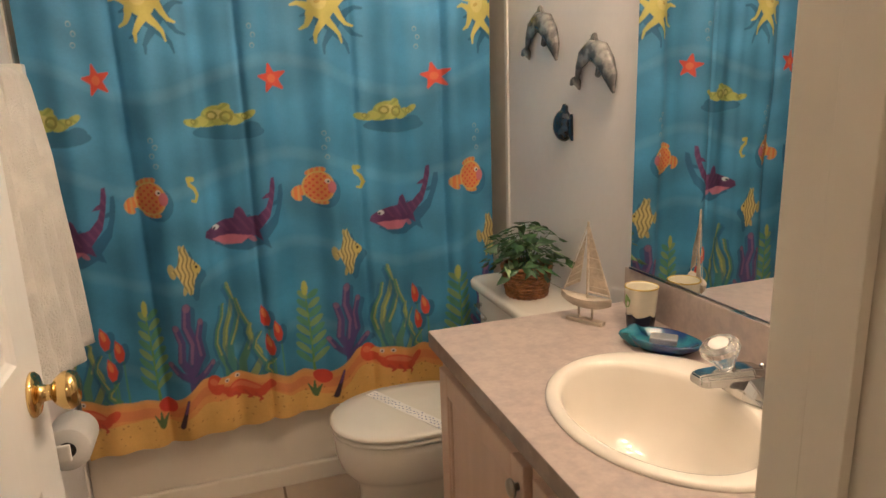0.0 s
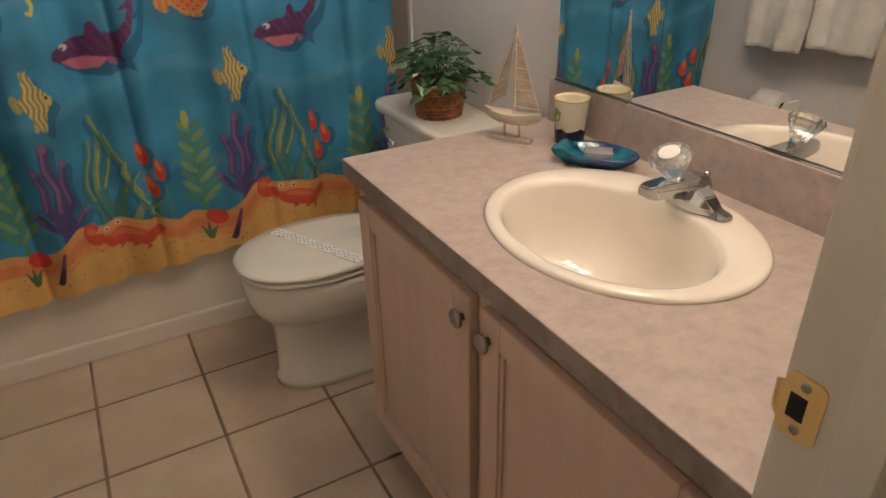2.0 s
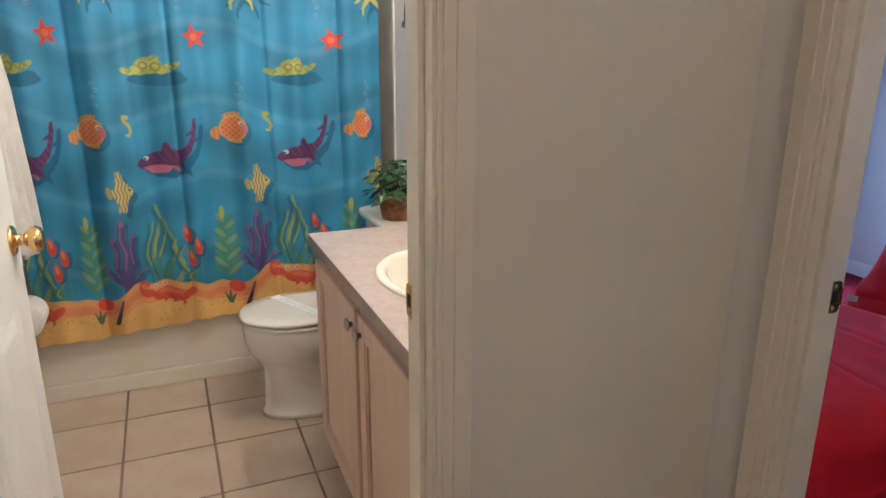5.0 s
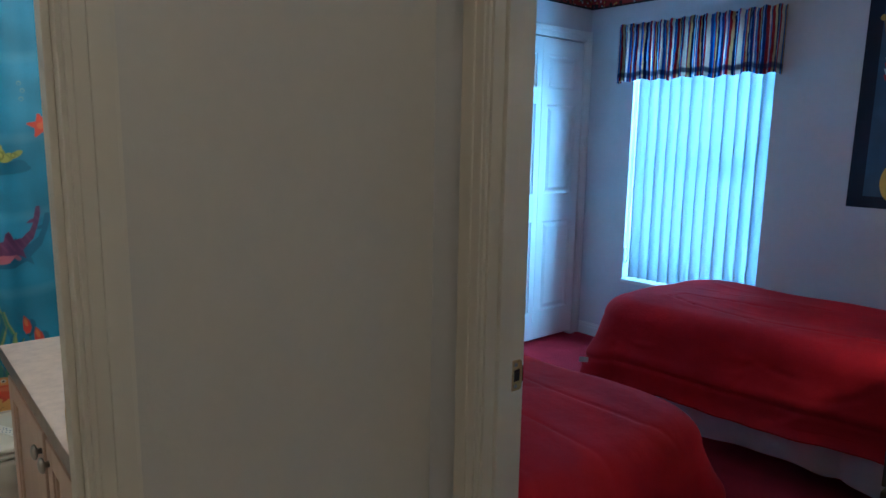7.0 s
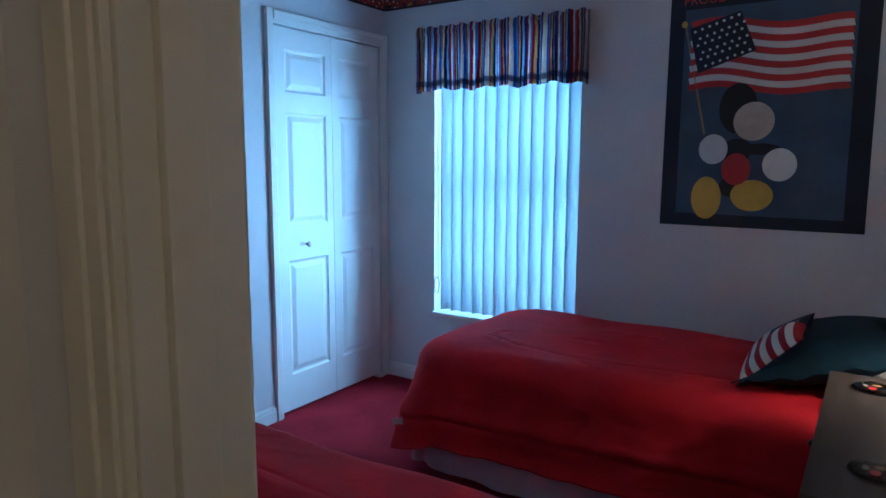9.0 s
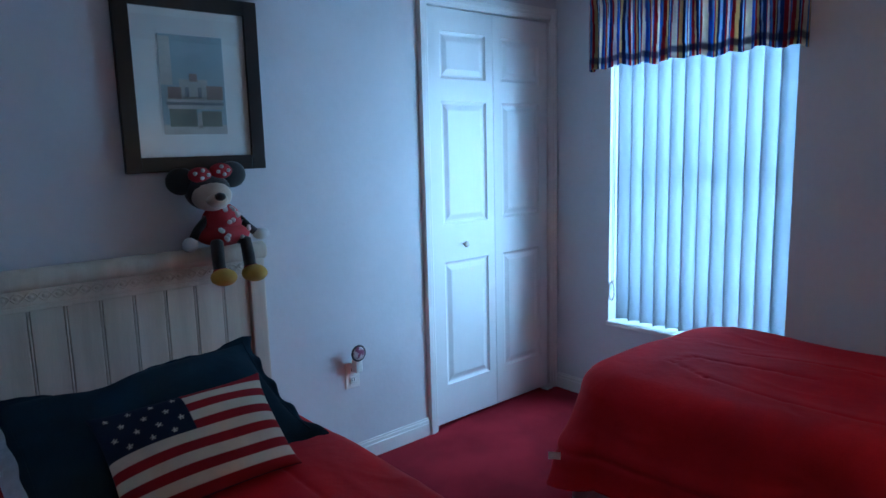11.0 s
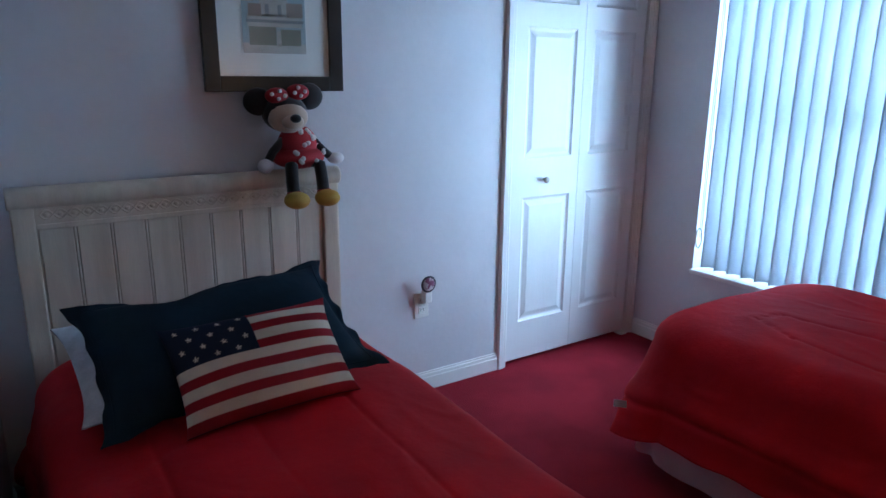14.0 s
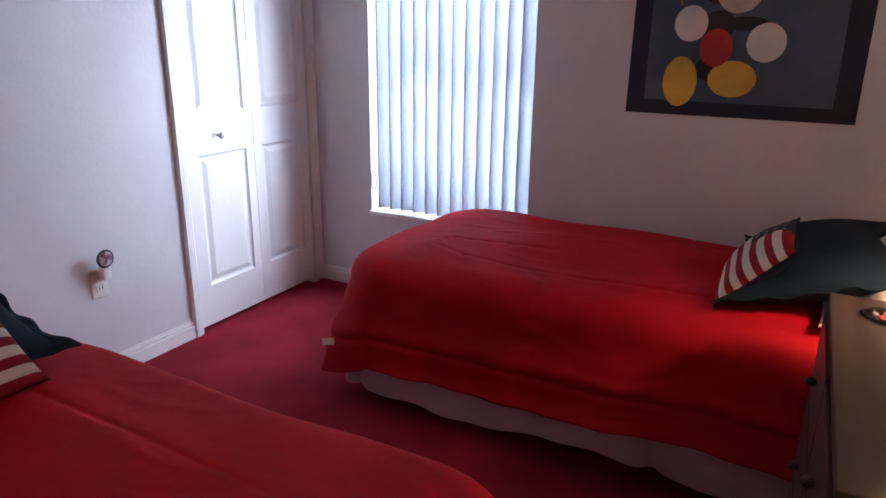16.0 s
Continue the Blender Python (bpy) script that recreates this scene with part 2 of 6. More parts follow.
def turned(profile, at=(0, 0, 0), m=None, n=32, into=None):
    """A body of revolution from (radius, height) pairs, round its own z axis."""
    bm = into or bmesh.new()
    m = m if m is not None else Matrix.Translation(at)
    rings = []
    for r, z in profile:
        rings.append([bm.verts.new(m @ Vector((r * math.cos(2 * math.pi * i / n), r * math.sin(2 * math.pi * i / n), z))) for i in range(n)])
    for a, b in zip(rings, rings[1:]):
        for i in range(n):
            bm.faces.new((a[i], a[(i + 1) % n], b[(i + 1) % n], b[i]))
    bm.faces.new(rings[0][::-1])
    bm.faces.new(rings[-1])
    return bm


def loft(rings, into=None, cap=(True, True)):
    bm = into or bmesh.new()
    made = [[bm.verts.new(p) for p in ring] for ring in rings]
    n = len(made[0])
    for a, b in zip(made, made[1:]):
        for i in range(n):
            bm.faces.new((a[i], a[(i + 1) % n], b[(i + 1) % n], b[i]))
    if cap[0]:
        bm.faces.new(made[0][::-1])
    if cap[1]:
        bm.faces.new(made[-1])
    return bm


def tube(points, radius, n=10, into=None, taper=None):
    """A round bar along a line of points."""
    points = [Vector(p) for p in points]
    rings = []
    for i, p in enumerate(points):
        d = (points[min(i + 1, len(points) - 1)] - points[max(i - 1, 0)]).normalized()
        side = d.orthogonal().normalized() if i == 0 else (last - d * last.dot(d)).normalized()
        last = side
        up = d.cross(side)
        r = radius if taper is None else radius * taper[i]
        rings.append([p + side * r * math.cos(2 * math.pi * k / n) + up * r * math.sin(2 * math.pi * k / n) for k in range(n)])
    return loft(rings, into)


def ball(at, rx, ry=None, rz=None, into=None, m=None, u=20, v=12):
    bm = into or bmesh.new()
    ry, rz = ry or rx, rz or rx
    turn = (m or Matrix.Identity(4)).to_3x3()
    made = bmesh.ops.create_uvsphere(bm, u_segments=u, v_segments=v, radius=1)["verts"]
    for w in made:
        w.co = Vector(at) + turn @ Vector((w.co.x * rx, w.co.y * ry, w.co.z * rz))
    return bm


def flat(points, depth, into=None):
    """A plate from an outline of 3D points, raised along depth."""
    bm = into or bmesh.new()
    a = [bm.verts.new(p) for p in points]
    b = [bm.verts.new(Vector(p) + Vector(depth)) for p in points]
    bm.faces.new(a)
    bm.faces.new(b[::-1])
    for i in range(len(a)):
        j = (i + 1) % len(a)
        bm.faces.new((a[i], b[i], b[j], a[j]))
    return bm


def rounded_rect(cx, cy, hx, hy, r, n=8):
    pts = []
    r = min(r, hx, hy)
    for k, (sx, sy) in enumerate(((1, 1), (-1, 1), (-1, -1), (1, -1))):
        for i in range(n + 1):
            a = math.pi / 2 * (k + i / n)
            pts.append((cx + sx * (hx - r) + r * math.cos(a), cy + sy * (hy - r) + r * math.sin(a)))
    return pts


def disc(at, across, up, rx, ry, depth, n=28, into=None):
    across, up = Vector(across), Vector(up)
    return flat([Vector(at) + across * rx * math.cos(2 * math.pi * i / n) + up * ry * math.sin(2 * math.pi * i / n) for i in range(n)], depth, into)


def grid_mesh(name, P, colors, material):
    """A smooth cloth from an array of places (rows, columns, 3), with its print as a colour attribute."""
    rows, cols = P.shape[:2]
    me = bpy.data.meshes.new(name)
    i = np.arange((rows - 1) * (cols - 1))
    a = (i // (cols - 1)) * cols + i % (cols - 1)
    faces = np.stack((a, a + 1, a + cols + 1, a + cols), 1)
    me.from_pydata(P.reshape(-1, 3).tolist(), [], faces.tolist())
    me.polygons.foreach_set("use_smooth", [True] * len(me.polygons))
    if colors is not None:
        layer = me.color_attributes.new("print", "FLOAT_COLOR", "POINT")
        rgba = np.ones((rows * cols, 4), dtype=np.float32)
        rgba[:, :3] = colors.reshape(-1, 3)
        layer.data.foreach_set("color", rgba.ravel())
    me.materials.append(material)
    return me

# ---- large structure ----
# One wall line (x 0.594 to 0.69) parts bath and hall from the bedroom; the bath's door wall lies at y -0.055 to 0.052.
CEIL = 2.43
XW0, XW1 = 0.594, 0.690
YB0, YB1 = -0.055, 0.052
BATH_W, BATH_N = -0.890, 2.62
XB = 0.576
BED_N, BED_E, BED_S = 1.96, 3.65, -1.03
JAMB_N, JAMB_S = -0.202, -0.925
BATH_L, BATH_R = -0.715, 0.0
HEAD = 2.03


def wall(name, *blocks, material=WALL):
    bm = bmesh.new()
    for b in blocks:
        box(*b, into=bm)
    return solid(name, bm, material, kind="structure")


J = 0.018
wall("wall_partition", (XW0, JAMB_N + J, 0, XW1, YB0, CEIL), (XB, YB1, 0, XW1, BATH_N, CEIL), (XW0, YB0, 0, XW1, YB1, CEIL), (XW0, -2.3, 0, XW1, JAMB_S - J, CEIL), (XW0, JAMB_S - J, HEAD + J, XW1, JAMB_N + J, CEIL))
wall("wall_bedroom_west", (XW1, JAMB_N + J, 0, XW1 + 0.004, BED_N, CEIL), (XW1, BED_S, 0, XW1 + 0.004, JAMB_S - J, CEIL), (XW1, JAMB_S - J, HEAD + J, XW1 + 0.004, JAMB_N + J, CEIL), material=BED_WALL)
wall("wall_bath_south", (BATH_R + J, YB0, 0, XW0, YB1, CEIL), (BATH_W, YB0, 0, BATH_L - J, YB1, CEIL), (BATH_L - J, YB0, HEAD + J, BATH_R + J, YB1, CEIL), material=HALL_WALL)
wall("wall_bath_west", (BATH_W - 0.1, YB0, 0, BATH_W, BATH_N, CEIL))
wall("wall_bath_north", (BATH_W - 0.1, BATH_N, 0, XW1, BATH_N + 0.1, CEIL))
wall("wall_bedroom_north", (XW1, BED_N, 0, 2.745, BED_N + 0.1, CEIL), (3.606, BED_N, 0, BED_E + 0.15, BED_N + 0.1, CEIL), (2.745, BED_N, 2.045, 3.606, BED_N + 0.1, CEIL), material=BED_WALL)
WIN = (0.70, 1.60, 0.455, 2.02)
wall("wall_bedroom_east", (BED_E, BED_S - 0.1, 0, BED_E + 0.15, WIN[0], CEIL), (BED_E, WIN[1], 0, BED_E + 0.15, BED_N, CEIL), (BED_E, WIN[0], 0, BED_E + 0.15, WIN[1], WIN[2]), (BED_E, WIN[0], WIN[3], BED_E + 0.15, WIN[1], CEIL), material=BED_WALL)
wall("wall_bedroom_south", (XW1, BED_S - 0.1, 0, BED_E, BED_S, CEIL), material=BED_WALL)
wall("wall_closet_back", (2.3, BED_N + 0.7, 0, BED_E + 0.15, BED_N + 0.8, CEIL), (2.2, BED_N + 0.1, 0, 2.3, BED_N + 0.8, CEIL), (BED_E, BED_N + 0.1, 0, BED_E + 0.15, BED_N + 0.7, CEIL))
wall("wall_hall_west", (-1.5, -2.3, 0, -1.4, YB0, CEIL), (-1.4, YB0, 0, BATH_W, YB0 + 0.08, CEIL), material=HALL_WALL)
wall("wall_hall_south", (-1.5, -2.4, 0, XW1, -2.3, CEIL), material=HALL_WALL)
wall("ceiling", (-1.5, -2.4, CEIL, BED_E + 0.15, BATH_N + 0.1, CEIL + 0.1), material=CEILING)
wall("floor_bedroom", (XW0 + 0.05, BED_S - 0.1, -0.08, BED_E + 0.15, BED_N + 0.8, 0), material=CARPET)
wall("floor_hall", (-1.5, -2.4, -0.08, XW0 + 0.05, 0.0, 0), material=HALL_CARPET)
bath_floor = wall("floor_bath", (BATH_W - 0.1, 0.0, -0.08, XW0 + 0.05, BATH_N, -0.003), material=GROUT)
wall("ground", (-40, -40, -0.35, 60, 60, -0.2), material=surface("lawn", (0.07, 0.10, 0.03), 0.95, vary=0.2, scale=3, fine=60, bump=0.5))


def baseboard(x0, y0, x1, y1, dx, dy):
    """A base board with an eased top and a small step, standing off the wall by (dx, dy)."""
    bm = bmesh.new()
    t = 0.013
    for h, d in ((0.062, t), (0.078, t * 0.7), (0.088, t * 0.4)):
        box(min(x0, x1 + 0) + min(0, dx * d), min(y0, y1) + min(0, dy * d), 0, max(x0, x1) + max(0, dx * d), max(y0, y1) + max(0, dy * d), h, 0.002, into=bm)
    return solid("baseboard", bm, TRIM, kind="structure")


baseboard(XW1, BED_N, 2.69, BED_N, 0, -1)
baseboard(BED_E, 0.9, BED_E, BED_N - 0.02, -1, 0)
baseboard(BED_E, BED_S, BED_E, 0.9, -1, 0)
baseboard(XW1, JAMB_N + 0.07, XW1, BED_N - 0.02, 1, 0)
baseboard(XW0, JAMB_N + 0.07, XW0, YB0, -1, 0)
baseboard(0.082, YB0, XW0 - 0.02, YB0, 0, -1)


def door_frame(name, along, lo, hi, face0, face1, top=HEAD, stop_at=0.5):
    """Jambs, stops and casings on both faces of an opening. along: the axis in which the wall runs."""
    frame_ob = thing(name, "cream painted door frame with moulded casing", "door frame", (0, 0, 0), kind="structure")

    def put(bm, u0, u1, v0, v1, z0, z1, bevel=0.0015):
        if along == "x":
            box(u0, v0, z0, u1, v1, z1, bevel, bm)
        else:
            box(v0, u0, z0, v1, u1, z1, bevel, bm)

    for side, u0, u1 in (("jamb", lo - J, lo), ("jamb", hi, hi + J)):
        bm = bmesh.new()
        put(bm, u0, u1, face0 - 0.001, face1 + 0.001, 0, top + J)
        part(side, bm, FRAME_PAINT, frame_ob)
    bm = bmesh.new()
    put(bm, lo, hi, face0 - 0.001, face1 + 0.001, top, top + J)
    part("head_jamb", bm, FRAME_PAINT, frame_ob)
    mid = face0 + (face1 - face0) * stop_at
    bm = bmesh.new()
    put(bm, lo, lo + 0.010, mid - 0.017, mid + 0.017, 0, top - 0.010)
    put(bm, hi - 0.010, hi, mid - 0.017, mid + 0.017, 0, top - 0.010)
    put(bm, lo, hi, mid - 0.017, mid + 0.017, top - 0.010, top)
    part("door_stop", bm, FRAME_PAINT, frame_ob)
    for face, out in ((face0, -1), (face1, 1)):
        for c0, c1, flip in ((lo - 0.006, lo - 0.066, 1), (hi + 0.006, hi + 0.066, 1)):
            bm = bmesh.new()
            for f0, f1, d in ((0.0, 1.0, 0.008), (0.12, 0.95, 0.012), (0.42, 0.9, 0.016)):
                a, b = sorted((c0 + (c1 - c0) * f0, c0 + (c1 - c0) * f1))
                v0, v1 = sorted((face, face + out * d))
                put(bm, a, b, v0, v1, 0, top + 0.064, 0.002)
            part("casing", bm, FRAME_PAINT, frame_ob)
        bm = bmesh.new()
        for f0, f1, d in ((0.0, 1.0, 0.008), (0.12, 0.95, 0.012), (0.42, 0.9, 0.016)):
            v0, v1 = sorted((face, face + out * d))
            put(bm, lo - 0.004, hi + 0.004, v0, v1, top + 0.006 + 0.06 * f0, top + 0.006 + 0.06 * f1, 0.002)
        part("casing", bm, FRAME_PAINT, frame_ob)
    return frame_ob


bath_frame = door_frame("door_frame_bath", "x", BATH_L, BATH_R, YB0, YB1, stop_at=0.42)
bed_frame = door_frame("door_frame_bedroom", "y", JAMB_S, JAMB_N, XW0, XW1, stop_at=0.42)


def strike_plate(parent, m):
    """A brass strike plate: plate with lip, dark block for the latch hole's shade, and two screws. Local x points out
    of the jamb, y towards the lip.
    """
    outline = [(y, z) for y, z in rounded_rect(-0.004, 0, 0.0165, 0.0285, 0.008, 5)]
    bm = flat([Vector((0, y, z)) for y, z in outline], (0.0022, 0, 0))
    for i in range(5):
        a0, a1 = radians(18 * i), radians(18 * (i + 1))
        pts = [Vector((0.0022 - 0.009 * (1 - math.cos(a)), 0.012 + 0.011 * math.sin(a), 0)) for a in (a0, a1)]
        half = 0.017 - 0.0018 * i
        flat([pts[0] + Vector((0, 0, -half)), pts[1] + Vector((0, 0, -half + 0.0018)), pts[1] + Vector((0, 0, half - 0.0018)), pts[0] + Vector((0, 0, half))], (-0.0016, 0, 0), bm)
    bmesh.ops.recalc_face_normals(bm, faces=bm.faces[:])
    bm.transform(m)
    plate = part("strike_plate", bm, BRASS, parent, "polished brass strike plate with two screws")
    # No opening is cut: a dark block paints the shade of the latch hole.
    bm = box(0.0014, -0.008, -0.011, 0.0027, 0.006, 0.011, 0.0005)
    bm.transform(m)
    part("latch_shade", bm, DARK_HOLE, plate)
    for z in (-0.020, 0.020):
        bm = turned([(0.0042, 0.0), (0.0040, 0.0012), (0.002, 0.0016)], m=m @ Matrix.Translation((0.0018, -0.004, z)) @ pose(0, 0, 0, 0, 90, 0), n=16)
        part("screw", bm, BRUSHED, plate, smooth=True)


strike_plate(bath_frame, Matrix.Translation((BATH_R, YB1 - 0.010, 0.952)) @ Matrix.Scale(-1, 4, (1, 0, 0)))
strike_plate(bed_frame, Matrix.Translation((XW1 - 0.017, JAMB_N, 0.950)) @ pose(0, 0, 0, 0, 0, -90) )


def panel_leaf(parent, w, h, t, columns, rows, name="leaf", material=DOOR, raised=0.006):
    """A moulded panel door leaf in local places: x along the width from 0 to w, y from -t to 0, z up. Panels sunk on both faces with a raised field."""
    bm = bmesh.new()
    xs = sorted({0, w, *[v for c in columns for v in c]})
    zs = sorted({0, h, *[v for r in rows for v in r]})
    for side in (0, -t):
        sign = 1 if side == 0 else -1
        for i in range(len(xs) - 1):
            for k in range(len(zs) - 1):
                x0, x1, z0, z1 = xs[i], xs[i + 1], zs[k], zs[k + 1]
                sunk = (x0, x1) in columns and (z0, z1) in rows
                if not sunk:
                    bm.faces.new([bm.verts.new(p) for p in ((x0, side, z0), (x1, side, z0), (x1, side, z1), (x0, side, z1))])
                    continue
                prev = None
                for inset, depth in ((0, 0), (0.004, -0.004), (0.012, -0.0085), (0.020, -0.0085), (0.042, -0.0015), (0.046, -0.001)):
                    y = side + sign * depth
                    ring = [bm.verts.new(p) for p in ((x0 + inset, y, z0 + inset), (x1 - inset, y, z0 + inset), (x1 - inset, y, z1 - inset), (x0 + inset, y, z1 - inset))]
                    if prev:
                        for q in range(4):
                            bm.faces.new((prev[q], prev[(q + 1) % 4], ring[(q + 1) % 4], ring[q]))
                    prev = ring
                bm.faces.new(prev)
    for a, b in (((0, 0), (w, 0)), ((w, 0), (w, h)), ((w, h), (0, h)), ((0, h), (0, 0))):
        bm.faces.new([bm.verts.new(p) for p in ((a[0], 0, a[1]), (b[0], 0, b[1]), (b[0], -t, b[1]), (a[0], -t, a[1]))])
    bmesh.ops.remove_doubles(bm, verts=bm.verts, dist=0.0004)
    return part(name, bm, material, parent, local=True)


def door_knob(leaf_parent, x, z, y, sign, material, label, crystal=False):
    m = Matrix.Translation((x, y, z)) @ pose(0, 0, 0, -90 * sign, 0, 0)
    bm = turned([(0.033, 0), (0.033, 0.003), (0.029, 0.007), (0.020, 0.009), (0.0125, 0.012), (0.0115, 0.022), (0.0125, 0.026)], m=m)
    rose = part("rosette", bm, BRASS, leaf_parent, "polished brass rosette", smooth=True, local=True)
    shape = [(0.013, 0.025), (0.020, 0.030), (0.0275, 0.040), (0.0285, 0.049), (0.025, 0.057), (0.015, 0.061), (0.004, 0.062)]
    if crystal:
        shape = [(0.013, 0.025), (0.017, 0.030), (0.022, 0.040), (0.029, 0.052), (0.027, 0.058), (0.012, 0.060)]
    part("knob", turned(shape, m=m, n=12 if crystal else 32), material, leaf_parent, label, smooth=not crystal, local=True)


SIX_ROWS = [(0.205, 0.815), (1.005, 1.585), (1.695, 1.905)]
bath_door = thing("door_bath", "white six-panel door standing open, brass knob", "door", m=pose(BATH_L + 0.004, YB1 - 0.002, 0.008, 0, 0, 89.5), kind="structure")
panel_leaf(bath_door, 0.705, 2.015, 0.035, [(0.10, 0.315), (0.39, 0.605)], SIX_ROWS)
for s, y in ((-1, -0.035), (1, 0.0)):
    door_knob(bath_door, 0.645, 0.945, y, s, BRASS, "polished brass knob")
bed_door = thing("door_bedroom", "white six-panel door standing open, clear knob on brass", "door", m=pose(XW1 + 0.006, JAMB_S + 0.004, 0.012, 0, 0, 13.8), kind="structure")
panel_leaf(bed_door, 0.712, 2.01, 0.035, [(0.10, 0.315), (0.395, 0.61)], SIX_ROWS)
for s, y in ((-1, -0.035), (1, 0.0)):
    door_knob(bed_door, 0.652, 0.94, y, s, CLEAR, "clear faceted knob", crystal=True)
for leaf_ob in (bath_door, bed_door):
    for z in (0.22, 1.0, 1.80):
        part("hinge", turned([(0.006, 0), (0.006, 0.09)], at=(0, -0.004, z - 0.045), n=12), BRASS, leaf_ob, smooth=True, local=True)

# Closet: casing and a pair of bifold leaves.
closet_frame = thing("door_frame_closet", "white moulded closet casing", "door frame", kind="structure")
for c0, c1 in ((2.745, 2.690), (3.606, 3.6485)):
    bm = bmesh.new()
    for f0, f1, d in ((0.0, 1.0, 0.008), (0.12, 0.95, 0.013), (0.42, 0.9, 0.018)):
        a, b = sorted((c0 + (c1 - c0) * f0, c0 + (c1 - c0) * f1))
        box(a, BED_N - d, 0, b, BED_N, 2.045 + 0.055 * 1, 0.002, bm)
    part("casing", bm, TRIM, closet_frame)
bm = bmesh.new()
for f0, f1, d in ((0.0, 1.0, 0.008), (0.12, 0.95, 0.013), (0.42, 0.9, 0.018)):
    box(2.745, BED_N - d, 2.045 + 0.055 * f0, 3.606, BED_N, 2.045 + 0.055 * f1, 0.002, bm)
part("casing", bm, TRIM, closet_frame)
bm = box(2.745, BED_N, 2.033, 3.606, BED_N + 0.09, 2.045)
box(2.740, BED_N, 0, 2.7455, BED_N + 0.1, 2.04, into=bm)
box(3.602, BED_N, 0, 3.607, BED_N + 0.1, 2.04, into=bm)
part("jamb", bm, TRIM, closet_frame)
BIFOLD_ROWS = [(0.195, 0.815), (1.0, 1.585), (1.69, 1.905)]
for i, (x0, x1) in enumerate(((2.749, 3.177), (3.179, 3.590))):
    leaf_ob = thing("closet_door", "white bifold closet door leaf with three moulded panels", "door", m=pose(x0, BED_N + 0.010, 0.018, 0, 0, 0) @ Matrix.Scale(-1, 4, (0, 1, 0)), group="closet doors", kind="structure")
    w = x1 - x0
    cols = [(0.080, w - 0.050)] if i == 0 else [(0.058, w - 0.064)]
    panel_leaf(leaf_ob, w, 2.008, 0.034, cols, BIFOLD_ROWS)
    if i == 0:
        m = Matrix.Translation((0.205, 0.0, 0.895)) @ pose(0, 0, 0, -90, 0, 0)
        part("knob", turned([(0.006, 0), (0.006, 0.012), (0.011, 0.016), (0.0155, 0.022), (0.0155, 0.027), (0.010, 0.031)], m=m, n=24), BRUSHED, leaf_ob, "small brushed metal knob", smooth=True, local=True)
solid("door_guide", box(3.55, BED_N - 0.02, 0, 3.60, BED_N + 0.03, 0.012, 0.003), PLASTIC, "white plastic bifold floor bracket", "bracket")

# Window: frame, pane, sill.
window_1 = thing("window_1", "white framed window behind vertical blinds", "window", kind="structure")
bm = bmesh.new()
for y0, y1, z0, z1 in ((WIN[0], WIN[0] + 0.035, WIN[2], WIN[3]), (WIN[1] - 0.035, WIN[1], WIN[2], WIN[3]), (WIN[0], WIN[1], WIN[2], WIN[2] + 0.035), (WIN[0], WIN[1], WIN[3] - 0.035, WIN[3]), (WIN[0], WIN[1], 1.22, 1.255)):
    box(BED_E + 0.09, y0, z0, BED_E + 0.13, y1, z1, 0.003, bm)
part("window_frame", bm, TRIM, window_1)
for z0, z1 in ((WIN[2] + 0.035, 1.22), (1.255, WIN[3] - 0.035)):
    pane = part("pane", box(BED_E + 0.108, WIN[0] + 0.035, z0, BED_E + 0.112, WIN[1] - 0.035, z1), PANE, window_1)
    pane.visible_shadow = False
part("window_sill", box(BED_E - 0.022, WIN[0] - 0.01, WIN[2] - 0.022, BED_E + 0.09, WIN[1] + 0.004, WIN[2] + 0.001, 0.006), TRIM, window_1, "white sill")

# Vertical blinds: one head rail, slats turned part way.
blind = thing("vertical_blind", "pale vinyl vertical blind with slats turned part open", "blind", (BED_E - 0.02, 1.15, WIN[2]))
part("head_rail", box(BED_E + 0.01, WIN[0] + 0.005, 1.955, BED_E + 0.05, WIN[1] - 0.005, 1.995, 0.004), PLASTIC, blind)
slat_me = None
SLAT_N = 12
for i in range(SLAT_N):
    y = WIN[1] - 0.075 - i * (WIN[1] - WIN[0] - 0.11) / (SLAT_N - 1)
    if slat_me is None:
        bm = bmesh.new()
        n = 8
        prof = [((k / n - 0.5) * 0.089, 0.013 * (1 - (2 * k / n - 1) ** 2)) for k in range(n + 1)]
        pts = [(a, b) for a, b in prof] + [(a, b - 0.0012) for a, b in prof[::-1]]
        loft([[Vector((b, a, z)) for a, b in pts] for z in (0, 0.75, 1.49)], bm)
        slat_me = mesh_of("slat", bm, BLIND, True)
    slat = new("slat", slat_me)
    slat.parent = blind
    turn = 28 if i == SLAT_N - 1 else 44 + 8 * math.sin(i * 2.3)
    slat.matrix_basis = WORLD[blind.name].inverted() @ pose(BED_E + 0.035, y, WIN[2] + 0.015, 0, 0, turn)
bm = tube([(BED_E + 0.0, WIN[1] - 0.03, z) for z in (1.95, 1.4, 0.62)], 0.0022, 6)
tube([(BED_E + 0.0, WIN[1] - 0.02, z) for z in (1.95, 1.4, 0.62)], 0.0022, 6, bm)
part("cord", bm, PLASTIC, blind)
bm = tube([(BED_E - 0.008, WIN[1] - 0.025 + 0.016 * math.cos(a), 0.62 + 0.05 * math.sin(a)) for a in [radians(15 * k) for k in range(25)]], 0.004, 8)
part("cord_weight", bm, PLASTIC, blind, "white plastic cord loop")


